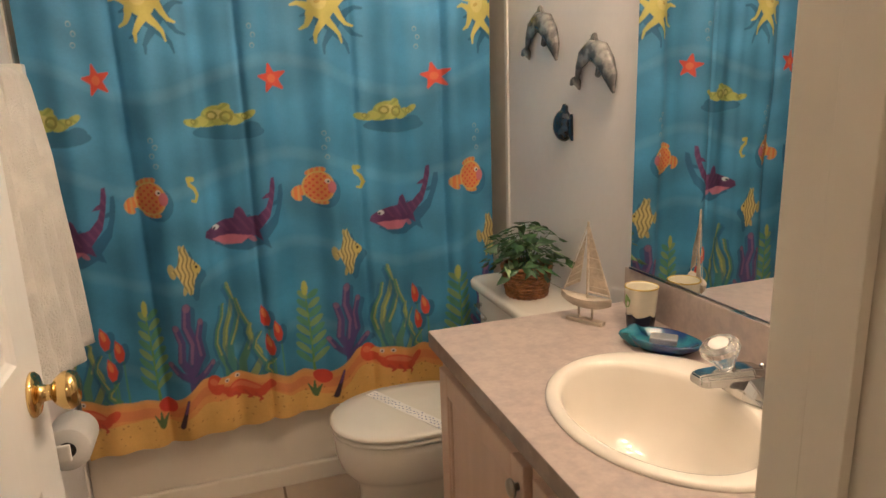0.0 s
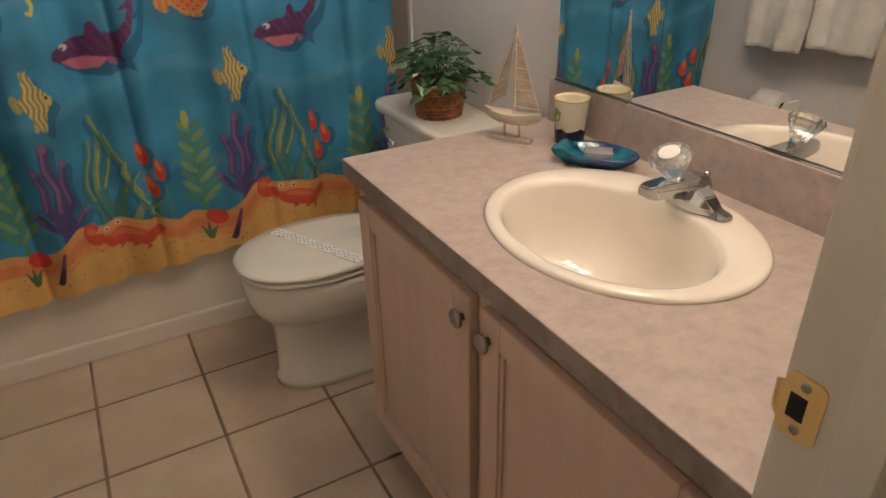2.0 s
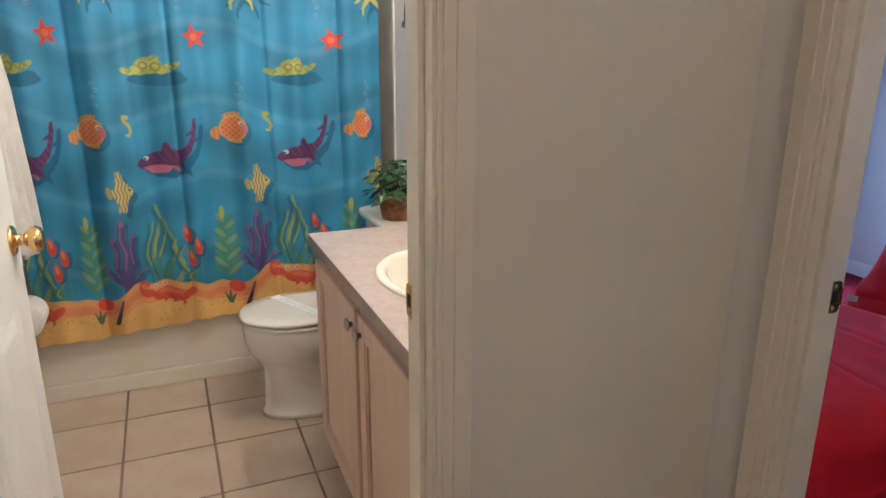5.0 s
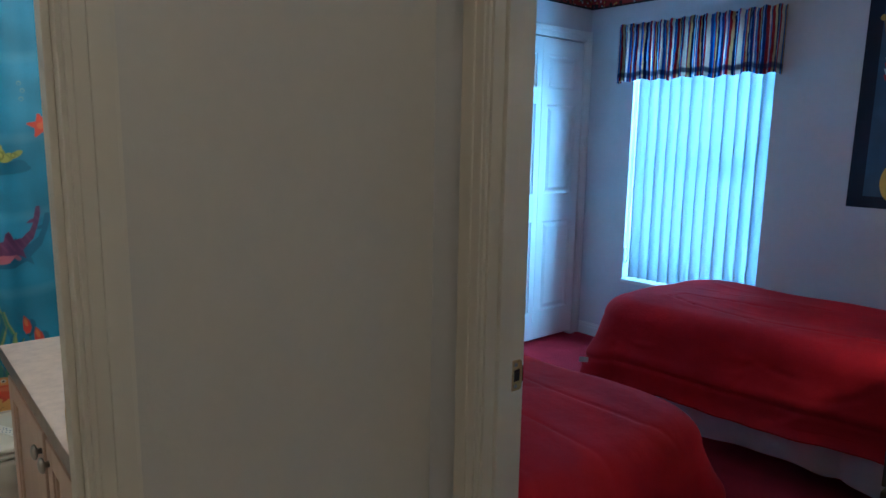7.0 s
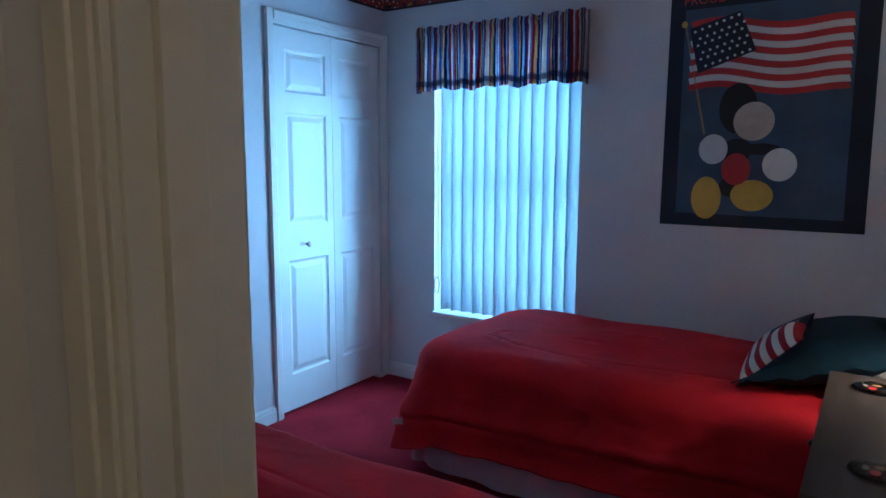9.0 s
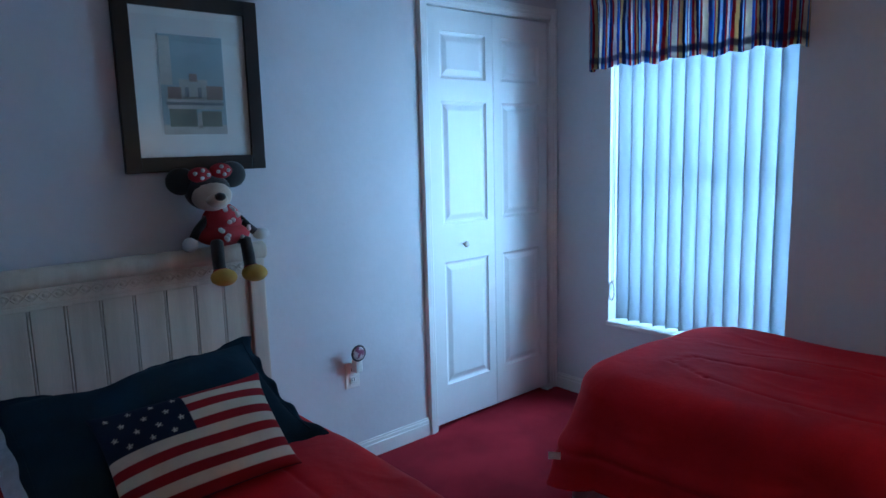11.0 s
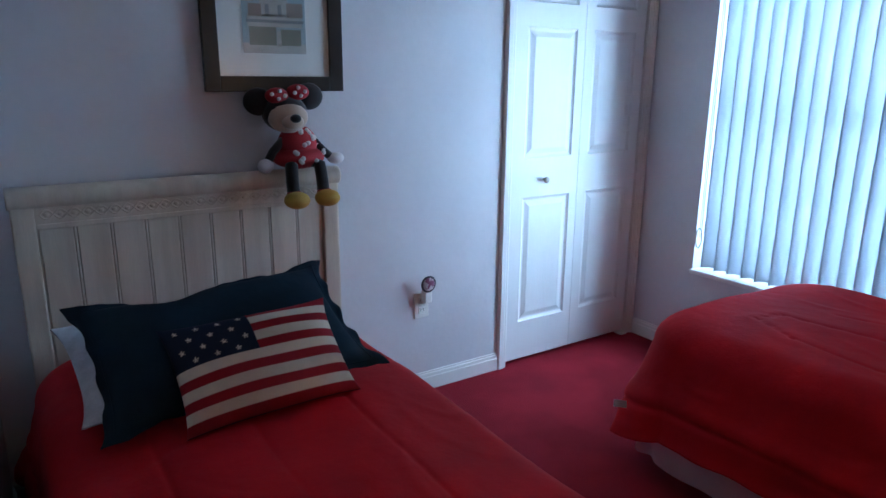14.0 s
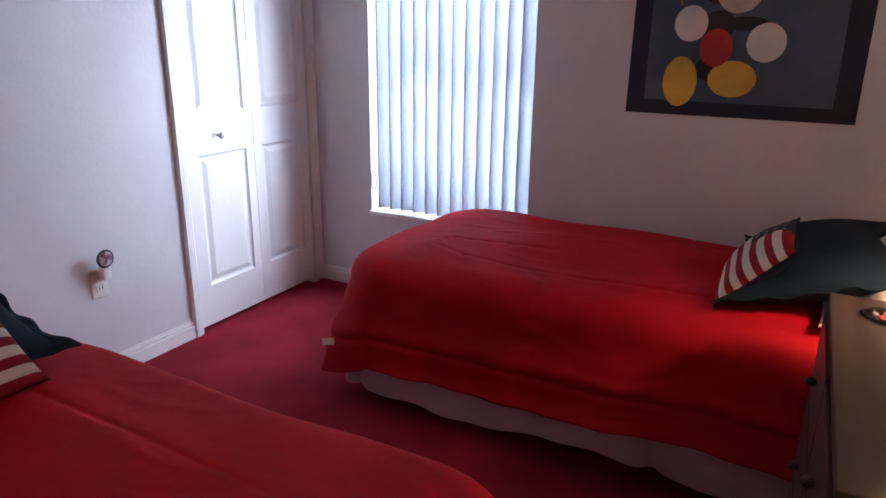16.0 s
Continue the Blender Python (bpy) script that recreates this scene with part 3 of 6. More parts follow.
def valance():
    """A gathered, striped valance on a rod, with returns at both ends."""
    th = thing("valance", "gathered cotton valance with red, navy, blue and cream stripes", "valance", (BED_E, 1.18, 1.74))
    rows, cols = 36, 560
    s = np.linspace(0, 1, cols)[None, :].repeat(rows, 0)
    v = np.linspace(0, 1, rows)[:, None].repeat(cols, 1)
    y0, y1, out, back = 1.690, 0.665, 3.588, BED_E - 0.004
    total = (y0 - y1) + 2 * (back - out)
    d = s * total
    e = back - out
    x = np.where(d < e, back - d, np.where(d > total - e, out + (d - (total - e)), out))
    y = np.where(d < e, y0, np.where(d > total - e, y1, y0 - (d - e)))
    fold = 0.011 * np.sin(d * 118 + 2.0 * np.sin(d * 13)) + 0.008 * np.sin(d * 61 + 1.3)
    x = x + fold * (0.55 + 0.6 * v) * np.clip(np.minimum(d, total - d) / 0.05, 0, 1)
    z = 2.108 - v * (0.352 + 0.007 * np.sin(d * 46) + 0.006 * np.sin(d * 19)) + 0.006 * np.sin(d * 90) * (1 - v)
    x = x - 0.006 * np.sin(np.clip((v - 0.04) / 0.10, 0, 1) * math.pi)
    tones = np.array([(0.30, 0.02, 0.03), (0.55, 0.50, 0.40), (0.03, 0.06, 0.20), (0.10, 0.22, 0.45), (0.55, 0.50, 0.42), (0.28, 0.02, 0.03), (0.06, 0.10, 0.30), (0.48, 0.36, 0.18), (0.02, 0.03, 0.09), (0.32, 0.42, 0.55)])
    rnd = np.random.RandomState(3)
    edges = np.cumsum(rnd.uniform(0.005, 0.026, 400))
    cloth = d * 1.9 + 0.004 * np.sin(v * 5 + d * 20)
    pick = np.searchsorted(edges, cloth.ravel()) % len(tones)
    col = 1.55 * tones[rnd.permutation(len(tones))][pick].reshape(rows, cols, 3)
    hem = (v > 0.84) & (v < 0.92)
    col = np.where(hem[..., None], col * 0.25 + np.array((0.02, 0.03, 0.08)), col)
    ob = new("cloth", grid_mesh("cloth", np.stack((x, y, z), -1), col, VALANCE))
    ob.parent = th
    ob.matrix_parent_inverse = WORLD[th.name].inverted()
    thick = ob.modifiers.new("thickness", "SOLIDIFY")
    thick.thickness = 0.0012
    part("curtain_rod", tube([(back + 0.004, y0 - 0.005, 2.085), (out + 0.012, y0 - 0.008, 2.085), (out + 0.012, y1 + 0.008, 2.085), (back + 0.004, y1 + 0.005, 2.085)], 0.006, 8), TRIM, th)


valance()

# Wallpaper border under the bedroom ceiling.

def border_material():
    m, nodes, links, bsdf = shader("border_paper")
    coords = nodes.new("ShaderNodeTexCoord")
    base = (0.26, 0.016, 0.018, 1)
    last = None
    for k, (scale, limit, tone) in enumerate(((26, 0.36, (0.008, 0.007, 0.008, 1)), (31, 0.27, (0.62, 0.60, 0.56, 1)), (37, 0.22, (0.55, 0.36, 0.08, 1)))):
        vor = nodes.new("ShaderNodeTexVoronoi")
        vor.inputs["Scale"].default_value = scale
        move = nodes.new("ShaderNodeMapping")
        move.inputs["Location"].default_value = (0.37 * k, 0.21 * k, 0.011 * k)
        links.new(coords.outputs["Object"], move.inputs[0])
        links.new(move.outputs[0], vor.inputs["Vector"])
        step = nodes.new("ShaderNodeMath")
        step.operation = "LESS_THAN"
        step.inputs[1].default_value = limit
        links.new(vor.outputs["Distance"], step.inputs[0])
        mix = nodes.new("ShaderNodeMix")
        mix.data_type = "RGBA"
        links.new(step.outputs[0], mix.inputs["Factor"])
        if last:
            links.new(last, mix.inputs["A"])
        else:
            mix.inputs["A"].default_value = base
        mix.inputs["B"].default_value = tone
        last = mix.outputs["Result"]
    links.new(last, bsdf.inputs["Base Color"])
    bsdf.inputs["Roughness"].default_value = 0.6
    return m


BORDER = border_material()
border = thing("trim_border", "red wallpaper border with small black, white and yellow figures", "wallpaper border", kind="structure")
B0 = 2.245
for a in ((XW1, BED_N - 0.002, BED_E - 0.002, BED_N), (BED_E - 0.002, BED_S, BED_E, BED_N - 0.002), (XW1 + 0.004, BED_S, XW1 + 0.006, BED_N - 0.002), (XW1 + 0.006, BED_S, BED_E - 0.002, BED_S + 0.002)):
    part("strip", box(a[0], a[1], B0, a[2], a[3], CEIL - 0.002), BORDER, border)
    grow = 0.0012
    part("edge_line", box(a[0] - grow, a[1] - grow, B0, a[2] + grow, a[3] + grow, B0 + 0.012), POSTER_BLACK, border)

# ---- bathroom ----
# Tub in its alcove.
tub = thing("bathtub", "white enamel bathtub with a stepped apron", "bathtub", (-0.16, 1.9, 0))
bm = box(BATH_W + 0.002, 1.868, 0.072, XB - 0.002, 1.90, 0.372, 0.006)
box(BATH_W + 0.002, 1.856, 0, XB - 0.002, 1.90, 0.072, 0.008, bm)
part("apron", bm, TUB, tub)


bm = bmesh.new()
tx, ty, thx, thy = (BATH_W + XB) / 2, 2.244, (XB - BATH_W) / 2 - 0.003, 0.374
loft([[Vector((x, y, z)) for x, y in rounded_rect(tx, ty, thx - i, thy - i, r)] for i, z, r in ((0.0, 0.372, 0.01), (0.0, 0.398, 0.012), (0.008, 0.405, 0.02), (0.065, 0.403, 0.1), (0.085, 0.385, 0.14), (0.13, 0.13, 0.16), (0.19, 0.085, 0.16))], bm)
part("basin", bm, TUB, tub, smooth=True)

for x0, x1, side in ((XB - 0.007, XB, "e"), (BATH_W, BATH_W + 0.007, "w")):
    solid("trim_tub_surround", box(x0, 1.822, 0.0, x1, 1.844, 2.1, 0.002), TRIM, kind="structure")
surround = surface("surround_panel", (0.74, 0.69, 0.60), 0.25, vary=0.04, bump=0.02)
wall("trim_tub_panels", (XB - 0.004, 1.844, 0.405, XB, BATH_N, 2.0), (BATH_W, 1.844, 0.405, BATH_W + 0.004, BATH_N, 2.0), (BATH_W + 0.004, BATH_N - 0.004, 0.405, XB - 0.004, BATH_N, 2.0), material=surround)


# The shower curtain and its sea print.
def inside(px, pz, poly):
    hit = np.zeros(px.shape, bool)
    n = len(poly)
    for i in range(n):
        (x0, z0), (x1, z1) = poly[i], poly[(i + 1) % n]
        if z0 == z1:
            continue
        cross = ((z0 > pz) != (z1 > pz)) & (px < (x1 - x0) * (pz - z0) / (z1 - z0) + x0)
        hit ^= cross
    return hit


def oval(px, pz, cx, cz, rx, rz, turn=0.0):
    c, s = math.cos(radians(turn)), math.sin(radians(turn))
    dx, dz = px - cx, pz - cz
    return ((dx * c + dz * s) / rx) ** 2 + ((-dx * s + dz * c) / rz) ** 2 < 1


def stroke(px, pz, points, width, taper=0.3):
    hit = np.zeros(px.shape, bool)
    n = len(points) - 1
    for i in range(n):
        (x0, z0), (x1, z1) = points[i], points[i + 1]
        lx, lz = x1 - x0, z1 - z0
        t = np.clip(((px - x0) * lx + (pz - z0) * lz) / (lx * lx + lz * lz), 0, 1)
        w = width * (1 - (1 - taper) * (i + t) / n)
        hit |= (px - x0 - t * lx) ** 2 + (pz - z0 - t * lz) ** 2 < w * w
    return hit


WHALE = [(-0.105, -0.022), (-0.10, -0.004), (-0.075, 0.012), (-0.045, 0.026), (-0.025, 0.03), (-0.018, 0.058), (-0.006, 0.065), (0.002, 0.055), (0.012, 0.03), (0.045, 0.035), (0.075, 0.062), (0.088, 0.09), (0.062, 0.088), (0.078, 0.102), (0.09, 0.106), (0.10, 0.15), (0.112, 0.152), (0.112, 0.12), (0.104, 0.085), (0.085, 0.03), (0.045, -0.012), (0.055, -0.045), (0.03, -0.03), (-0.02, -0.05), (-0.07, -0.045)]
BELLY = [(-0.085, -0.030), (-0.03, -0.022), (0.018, -0.028), (-0.01, -0.052), (-0.055, -0.056)]
DIAMOND = [(-0.052, 0.0), (-0.03, 0.02), (-0.016, 0.07), (0.0, 0.082), (0.014, 0.045), (0.05, 0.012), (0.052, -0.002), (0.026, -0.03), (0.014, -0.075), (0.002, -0.08), (-0.02, -0.04), (-0.034, -0.012)]


def sea_print(u, z):
    """The print's colour at cloth place u (repeats every PERIOD) and height z."""
    PERIOD = 0.512
    rnd = np.random.RandomState(5)
    p = (u + 0.345 + PERIOD / 2) % PERIOD - PERIOD / 2
    col = np.empty(u.shape + (3,))
    ripple = 0.5 + 0.5 * np.sin(z * 31 + 1.5 * np.sin(u * 7) + 0.9 * np.sin(u * 17 + z * 9))
    patch = 0.5 + 0.5 * np.sin(u * 9.3 + 2.1 * np.sin(z * 6.1))
    deep = np.clip((z - 0.4) / 1.3, 0, 1)
    base = np.array((0.052, 0.235, 0.43))[None, None] * (1 - deep[..., None]) + np.array((0.078, 0.278, 0.51))[None, None] * deep[..., None]
    col[:] = base * (0.82 + 0.22 * ripple + 0.16 * patch)[..., None]
    pale = np.clip(np.sin(z * 22 + 1.2 * np.sin(u * 8) + 2) - 0.86, 0, 1) * 2.2
    col += pale[..., None] * np.array((0.10, 0.14, 0.14))

    def wrapped(cx):
        return (p - cx + PERIOD / 2) % PERIOD - PERIOD / 2

    def lay(mask, tone, strength=1.0):
        col[mask] = col[mask] * (1 - strength) + np.array(tone) * strength

    def shadowed(draw, dx=0.016, dz=-0.022):
        lay(draw(-dx, -dz), (0.012, 0.085, 0.19), 0.55)

    # many-armed yellow sun flowers
    q, w = wrapped(0.29), z - 1.625
    for dx, dz, tone, k in ((0.024, -0.032, (0.015, 0.10, 0.21), 0.7), (0, 0, (0.60, 0.54, 0.12), 0.95)):
        body = oval(q - dx, w - dz, 0, 0, 0.045, 0.05)
        for a in range(0, 360, 36):
            ca, sa = math.cos(radians(a + 8)), math.sin(radians(a + 8))
            far = 0.108 + 0.022 * math.sin(a * 0.9)
            bend = 0.012 * (1 if a % 72 else -1)
            arm = [(f * far * ca - bend * math.sin(f * 5.6) * sa, f * far * sa + bend * math.sin(f * 5.6) * ca) for f in (0.25, 0.45, 0.62, 0.8, 1.0)]
            body |= stroke(q - dx, w - dz, arm, 0.0155, 0.22)
        lay(body, tone, k)
    lay(oval(q, w, -0.01, 0.01, 0.026, 0.03), (0.68, 0.62, 0.22), 0.8)
    lay(oval(q, w, -0.016, 0.004, 0.010, 0.006, 20), (0.45, 0.34, 0.06), 0.7)
    # red starfish
    q, w = wrapped(0.135), z - 1.405
    star = np.zeros(u.shape, bool)
    for a in range(5):
        ca, sa = math.cos(radians(72 * a + 100)), math.sin(radians(72 * a + 100))
        star |= stroke(q, w, [(0, 0), (0.042 * ca, 0.042 * sa)], 0.019, 0.2)
    lay(star, (0.60, 0.075, 0.04))
    lay(oval(q, w, 0, 0, 0.013, 0.013), (0.66, 0.16, 0.06))
    # pale yellow cloud-like turtles
    q, w = wrapped(-0.035), z - 1.295
    shade = oval(q, w, 0.03, -0.045, 0.10, 0.024) | oval(q, w, 0.09, -0.035, 0.03, 0.02)
    lay(shade, (0.02, 0.12, 0.24), 0.75)
    body = oval(q, w, 0, 0.004, 0.042, 0.030) | oval(q, w, -0.030, -0.012, 0.030, 0.018) | oval(q, w, -0.068, -0.016, 0.030, 0.012, -12) | oval(q, w, 0.046, -0.008, 0.030, 0.016, 18) | oval(q, w, 0.082, 0.004, 0.026, 0.011, 28) | oval(q, w, 0.018, 0.030, 0.014, 0.011)
    lay(body, (0.42, 0.44, 0.10))
    lay(body & (np.sin(q * 160 + 2 * np.sin(w * 120)) > 0.55), (0.24, 0.30, 0.07), 0.7)
    lay(oval(q, w, -0.006, 0.008, 0.020, 0.014), (0.60, 0.56, 0.20), 0.8)
    for cx, cz, r in ((-0.015, 0.004, 0.014), (0.02, 0.0, 0.017), (0.07, 0.0, 0.010), (-0.065, -0.012, 0.008)):
        ring = oval(q, w, cx, cz, r, r) & ~oval(q, w, cx, cz, r * 0.6, r * 0.6)
        lay(ring, (0.24, 0.25, 0.05))
    # purple whales
    q, w = wrapped(0.0), z - 0.955
    lay(inside(q - 0.026, w + 0.026, WHALE), (0.012, 0.085, 0.20), 0.7)
    lay(inside(q, w, WHALE), (0.105, 0.032, 0.125))
    lay(inside(q, w, WHALE) & (np.sin(q * 230 + w * 150) > 0.45) & (w > -0.012), (0.19, 0.065, 0.18), 0.45)
    lay(inside(q, w, BELLY), (0.50, 0.16, 0.24))
    lay(oval(q, w, -0.072, 0.004, 0.009, 0.008), (0.66, 0.68, 0.70))
    lay(oval(q, w, -0.076, 0.002, 0.004, 0.004), (0.02, 0.02, 0.03))
    lay(oval(q, w, 0.022, -0.038, 0.016, 0.008, -40), (0.42, 0.14, 0.22), 0.8)
    # orange spotted fish
    q, w = wrapped(0.241), z - 1.064
    tail = oval(q, w, -0.060, -0.008, 0.020, 0.011, 40) | oval(q, w, -0.062, -0.030, 0.018, 0.010, -45) | oval(q, w, -0.046, -0.016, 0.014, 0.012)
    fins = oval(q, w, -0.008, 0.050, 0.030, 0.012, 14) | oval(q, w, 0.0, -0.048, 0.026, 0.010, -10)
    body = oval(q, w, 0, 0, 0.047, 0.050)
    lay(oval(q - 0.018, w + 0.018, 0, 0, 0.050, 0.052), (0.012, 0.10, 0.22), 0.6)
    lay(tail | fins, (0.62, 0.20, 0.06))
    lay((tail | fins) & (np.sin(q * 420) > 0.3), (0.58, 0.40, 0.12), 0.8)
    lay(body, (0.60, 0.42, 0.12))
    lay(oval(q, w, 0, 0, 0.042, 0.045), (0.64, 0.25, 0.07))
    lay(oval(q, w, 0, 0, 0.042, 0.045) & (np.sin(q * 300) * np.sin(w * 300 + 1) > 0.42), (0.58, 0.08, 0.04))
    lay(oval(q, w, 0.038, -0.002, 0.014, 0.020), (0.52, 0.16, 0.20))
    lay(oval(q, w, 0.024, 0.018, 0.008, 0.008), (0.72, 0.70, 0.62))
    lay(oval(q, w, 0.026, 0.017, 0.004, 0.004), (0.02, 0.02, 0.03))
    # small sea horses
    q, w = wrapped(0.385), z - 1.075
    lay(stroke(q, w, [(0.0, 0.04), (-0.016, 0.042), (-0.012, 0.024), (0.004, 0.012), (0.012, -0.008), (0.004, -0.028), (-0.008, -0.024)], 0.0075, 0.5), (0.52, 0.46, 0.08))
    # striped diamond fish
    q, w = wrapped(0.325), z - 0.838
    lay(inside(q - 0.018, w + 0.02, DIAMOND), (0.012, 0.09, 0.20), 0.6)
    fish = inside(q, w, DIAMOND)
    lay(oval(q, w, -0.050, 0.002, 0.012, 0.024, 12) | oval(q, w, -0.012, 0.062, 0.008, 0.020, 18) | oval(q, w, -0.012, -0.058, 0.008, 0.020, -18), (0.50, 0.40, 0.12), 0.9)
    lay(fish, (0.60, 0.50, 0.19))
    lay(fish & (np.sin((q + 0.004 * np.sin(w * 120)) * 420) > 0.35), (0.15, 0.13, 0.06), 0.85)
    lay(oval(q, w, 0.036, 0.004, 0.016, 0.014), (0.58, 0.48, 0.14))
    lay(oval(q, w, 0.036, 0.010, 0.005, 0.005), (0.05, 0.04, 0.02))
    # bubbles
    for cx, cz in ((0.27, 1.16), (0.262, 1.19), (0.275, 1.215), (0.264, 1.235), (0.08, 1.50), (0.086, 1.53), (0.076, 1.555)):
        q, w = wrapped(cx), z - cz
        lay(oval(q, w, 0, 0, 0.008, 0.008) & ~oval(q, w, 0, -0.001, 0.0055, 0.0055), (0.30, 0.40, 0.44), 0.8)
    # long green and yellow weeds
    for k in range(7):
        cx = -0.095 + 0.022 * k + 0.006 * math.sin(k * 2.2)
        top = 0.80 - 0.06 * abs(k - 1.5) + 0.025 * math.sin(k * 3)
        q = wrapped(cx)
        wave = [(0.016 * math.sin(j * 1.15 + k), 0.42 + (top - 0.42) * j / 7) for j in range(8)]
        lay(stroke(q + 0.008, z + 0.006, wave, 0.012, 0.5), (0.015, 0.11, 0.24), 0.5)
        lay(stroke(q, z, wave, 0.0125, 0.35), ((0.10, 0.25, 0.15), (0.25, 0.33, 0.13), (0.06, 0.22, 0.22))[k % 3], 0.9)
        lay(stroke(q - 0.003, z, wave[3:], 0.0030, 0.5), (0.44, 0.46, 0.13), 0.8)
    # leafy green plants
    for cx in (0.185,):
        q = wrapped(cx)
        lay(stroke(q, z, [(0.004, 0.42), (0.0, 0.58), (-0.006, 0.70)], 0.004, 0.6), (0.12, 0.28, 0.09))
        for j in range(8):
            h = 0.47 + 0.031 * j
            for sgn in (-1, 1):
                reach = 0.036 - 0.0022 * j
                lay(oval(q, z, sgn * reach * 0.7, h + 0.016, reach, 0.0095, sgn * 48), ((0.09, 0.27, 0.16), (0.22, 0.34, 0.14))[(j + (sgn > 0)) % 2], 0.95)
        lay(oval(q, z, -0.007, 0.725, 0.009, 0.026), (0.42, 0.44, 0.10))
    # branching purple coral
    q = wrapped(0.305)
    for line, wd in (([(0, 0.45), (0.0, 0.54), (0.012, 0.60), (-0.008, 0.66), (0.0, 0.72)], 0.020), ([(0, 0.49), (-0.035, 0.55), (-0.028, 0.61), (-0.042, 0.66)], 0.015), ([(0, 0.51), (0.038, 0.56), (0.03, 0.62), (0.045, 0.67)], 0.015), ([(0, 0.47), (0.045, 0.50), (0.075, 0.53)], 0.013), ([(0, 0.48), (-0.05, 0.51), (-0.07, 0.54)], 0.012)):
        lay(stroke(q - 0.014, z + 0.012, line, wd, 0.8), (0.012, 0.07, 0.18), 0.55)
        lay(stroke(q, z, line, wd * 0.95, 0.8), (0.085, 0.055, 0.21), 0.9)
        lay(stroke(q + 0.005, z, line[1:], wd * 0.34, 0.6), (0.26, 0.13, 0.26), 0.75)
        lay(oval(q, z, line[-1][0], line[-1][1], wd * 0.62, wd * 0.7), (0.30, 0.15, 0.26), 0.7)
    # red buds on thin stems
    for cx, cz in ((0.035, 0.655), (0.075, 0.605), (0.045, 0.555)):
        q = wrapped(cx)
        lay(stroke(q, z, [(0.012, 0.42), (0.008, cz - 0.03), (0, cz - 0.02)], 0.0035, 0.8), (0.10, 0.30, 0.16), 0.8)
        lay(oval(q, z, 0.012, cz - 0.012, 0.02, 0.034, -12), (0.012, 0.08, 0.19), 0.6)
        lay(inside(q, z - cz, [(-0.010, 0.040), (0.010, 0.016), (0.017, -0.010), (0.010, -0.032), (-0.006, -0.034), (-0.016, -0.014), (-0.016, 0.014)]), (0.60, 0.065, 0.04))
        lay(oval(q, z, -0.004, cz + 0.012, 0.007, 0.018, 15), (0.70, 0.22, 0.07))
    # sand floor with its own life
    along = ((u + 0.345 - 0.235) % PERIOD) / PERIOD
    rise = np.clip(along / 0.20, 0, 1)
    crest = 0.418 + 0.062 * np.where(along < 0.20, rise * rise * (3 - 2 * rise), 1 - ((along - 0.20) / 0.80) ** 1.3) + 0.004 * np.sin(u * 60)
    crest = crest + 0.016 * (u + 0.3)
    sand = z < crest
    lay(sand, (0.70, 0.33, 0.10))
    lay(z < crest - 0.075 + 0.01 * np.sin(u * 15), (0.70, 0.44, 0.12))
    lay(sand & (z > crest - 0.012), (0.68, 0.36, 0.12), 0.7)
    band = sand & (z > crest - 0.060) & (z < crest - 0.028)
    lay(band, (0.60, 0.17, 0.075), 0.5)
    speck = np.zeros(u.shape, bool)
    for k in range(46):
        speck |= oval(wrapped(rnd.uniform(-0.25, 0.25)), z - crest, 0, rnd.uniform(-0.17, -0.055), rnd.uniform(0.0018, 0.0042), rnd.uniform(0.0014, 0.003))
    lay(speck & sand, (0.34, 0.15, 0.05), 0.75)
    q, w = wrapped(-0.055), z - (crest - 0.040)
    q, w = q / 1.2, w / 1.2
    crab = oval(q, w, 0.012, -0.014, 0.050, 0.023) | oval(q, w, 0.066, -0.002, 0.024, 0.013, 30) | oval(q, w, -0.034, -0.006, 0.020, 0.010, -30)
    claw = oval(q, w, -0.064, 0.012, 0.026, 0.029) & ~inside(q, w, [(-0.060, 0.014), (-0.034, 0.046), (-0.026, 0.014)])
    lay(crab | claw, (0.58, 0.085, 0.04))
    lay(oval(q, w, 0.012, -0.004, 0.034, 0.008) | oval(q, w, -0.070, 0.020, 0.012, 0.010), (0.66, 0.20, 0.09), 0.8)
    for lx in (-0.015, 0.01, 0.035):
        lay(stroke(q, w, [(lx, -0.026), (lx + 0.012, -0.038), (lx + 0.006, -0.044)], 0.0045, 0.5), (0.50, 0.07, 0.04))
    for ex in (-0.03, -0.004):
        lay(oval(q, w, ex, 0.022, 0.006, 0.006), (0.75, 0.68, 0.60))
        lay(oval(q, w, ex, 0.021, 0.0028, 0.003), (0.02, 0.02, 0.02))
    q, w = wrapped(0.210), z - (crest - 0.018)
    lay(oval(q, w, 0, 0, 0.028, 0.026), (0.60, 0.06, 0.04))
    q, w = wrapped(0.185), z - (crest - 0.09)
    for dx, hgt in ((-0.02, 0.035), (0, 0.05), (0.02, 0.04)):
        lay(stroke(q, w, [(0, 0), (dx, hgt)], 0.009, 0.2), (0.09, 0.17, 0.07))
    q, w = wrapped(0.262), z - (crest - 0.065)
    lay(stroke(q, w, [(-0.016, -0.03), (0.012, 0.042)], 0.010, 0.5), (0.05, 0.03, 0.06))
    lay(stroke(q, w, [(0.0, 0.01), (0.012, 0.042)], 0.005, 0.6), (0.16, 0.07, 0.22))
    return np.clip(col, 0.004, 0.9)


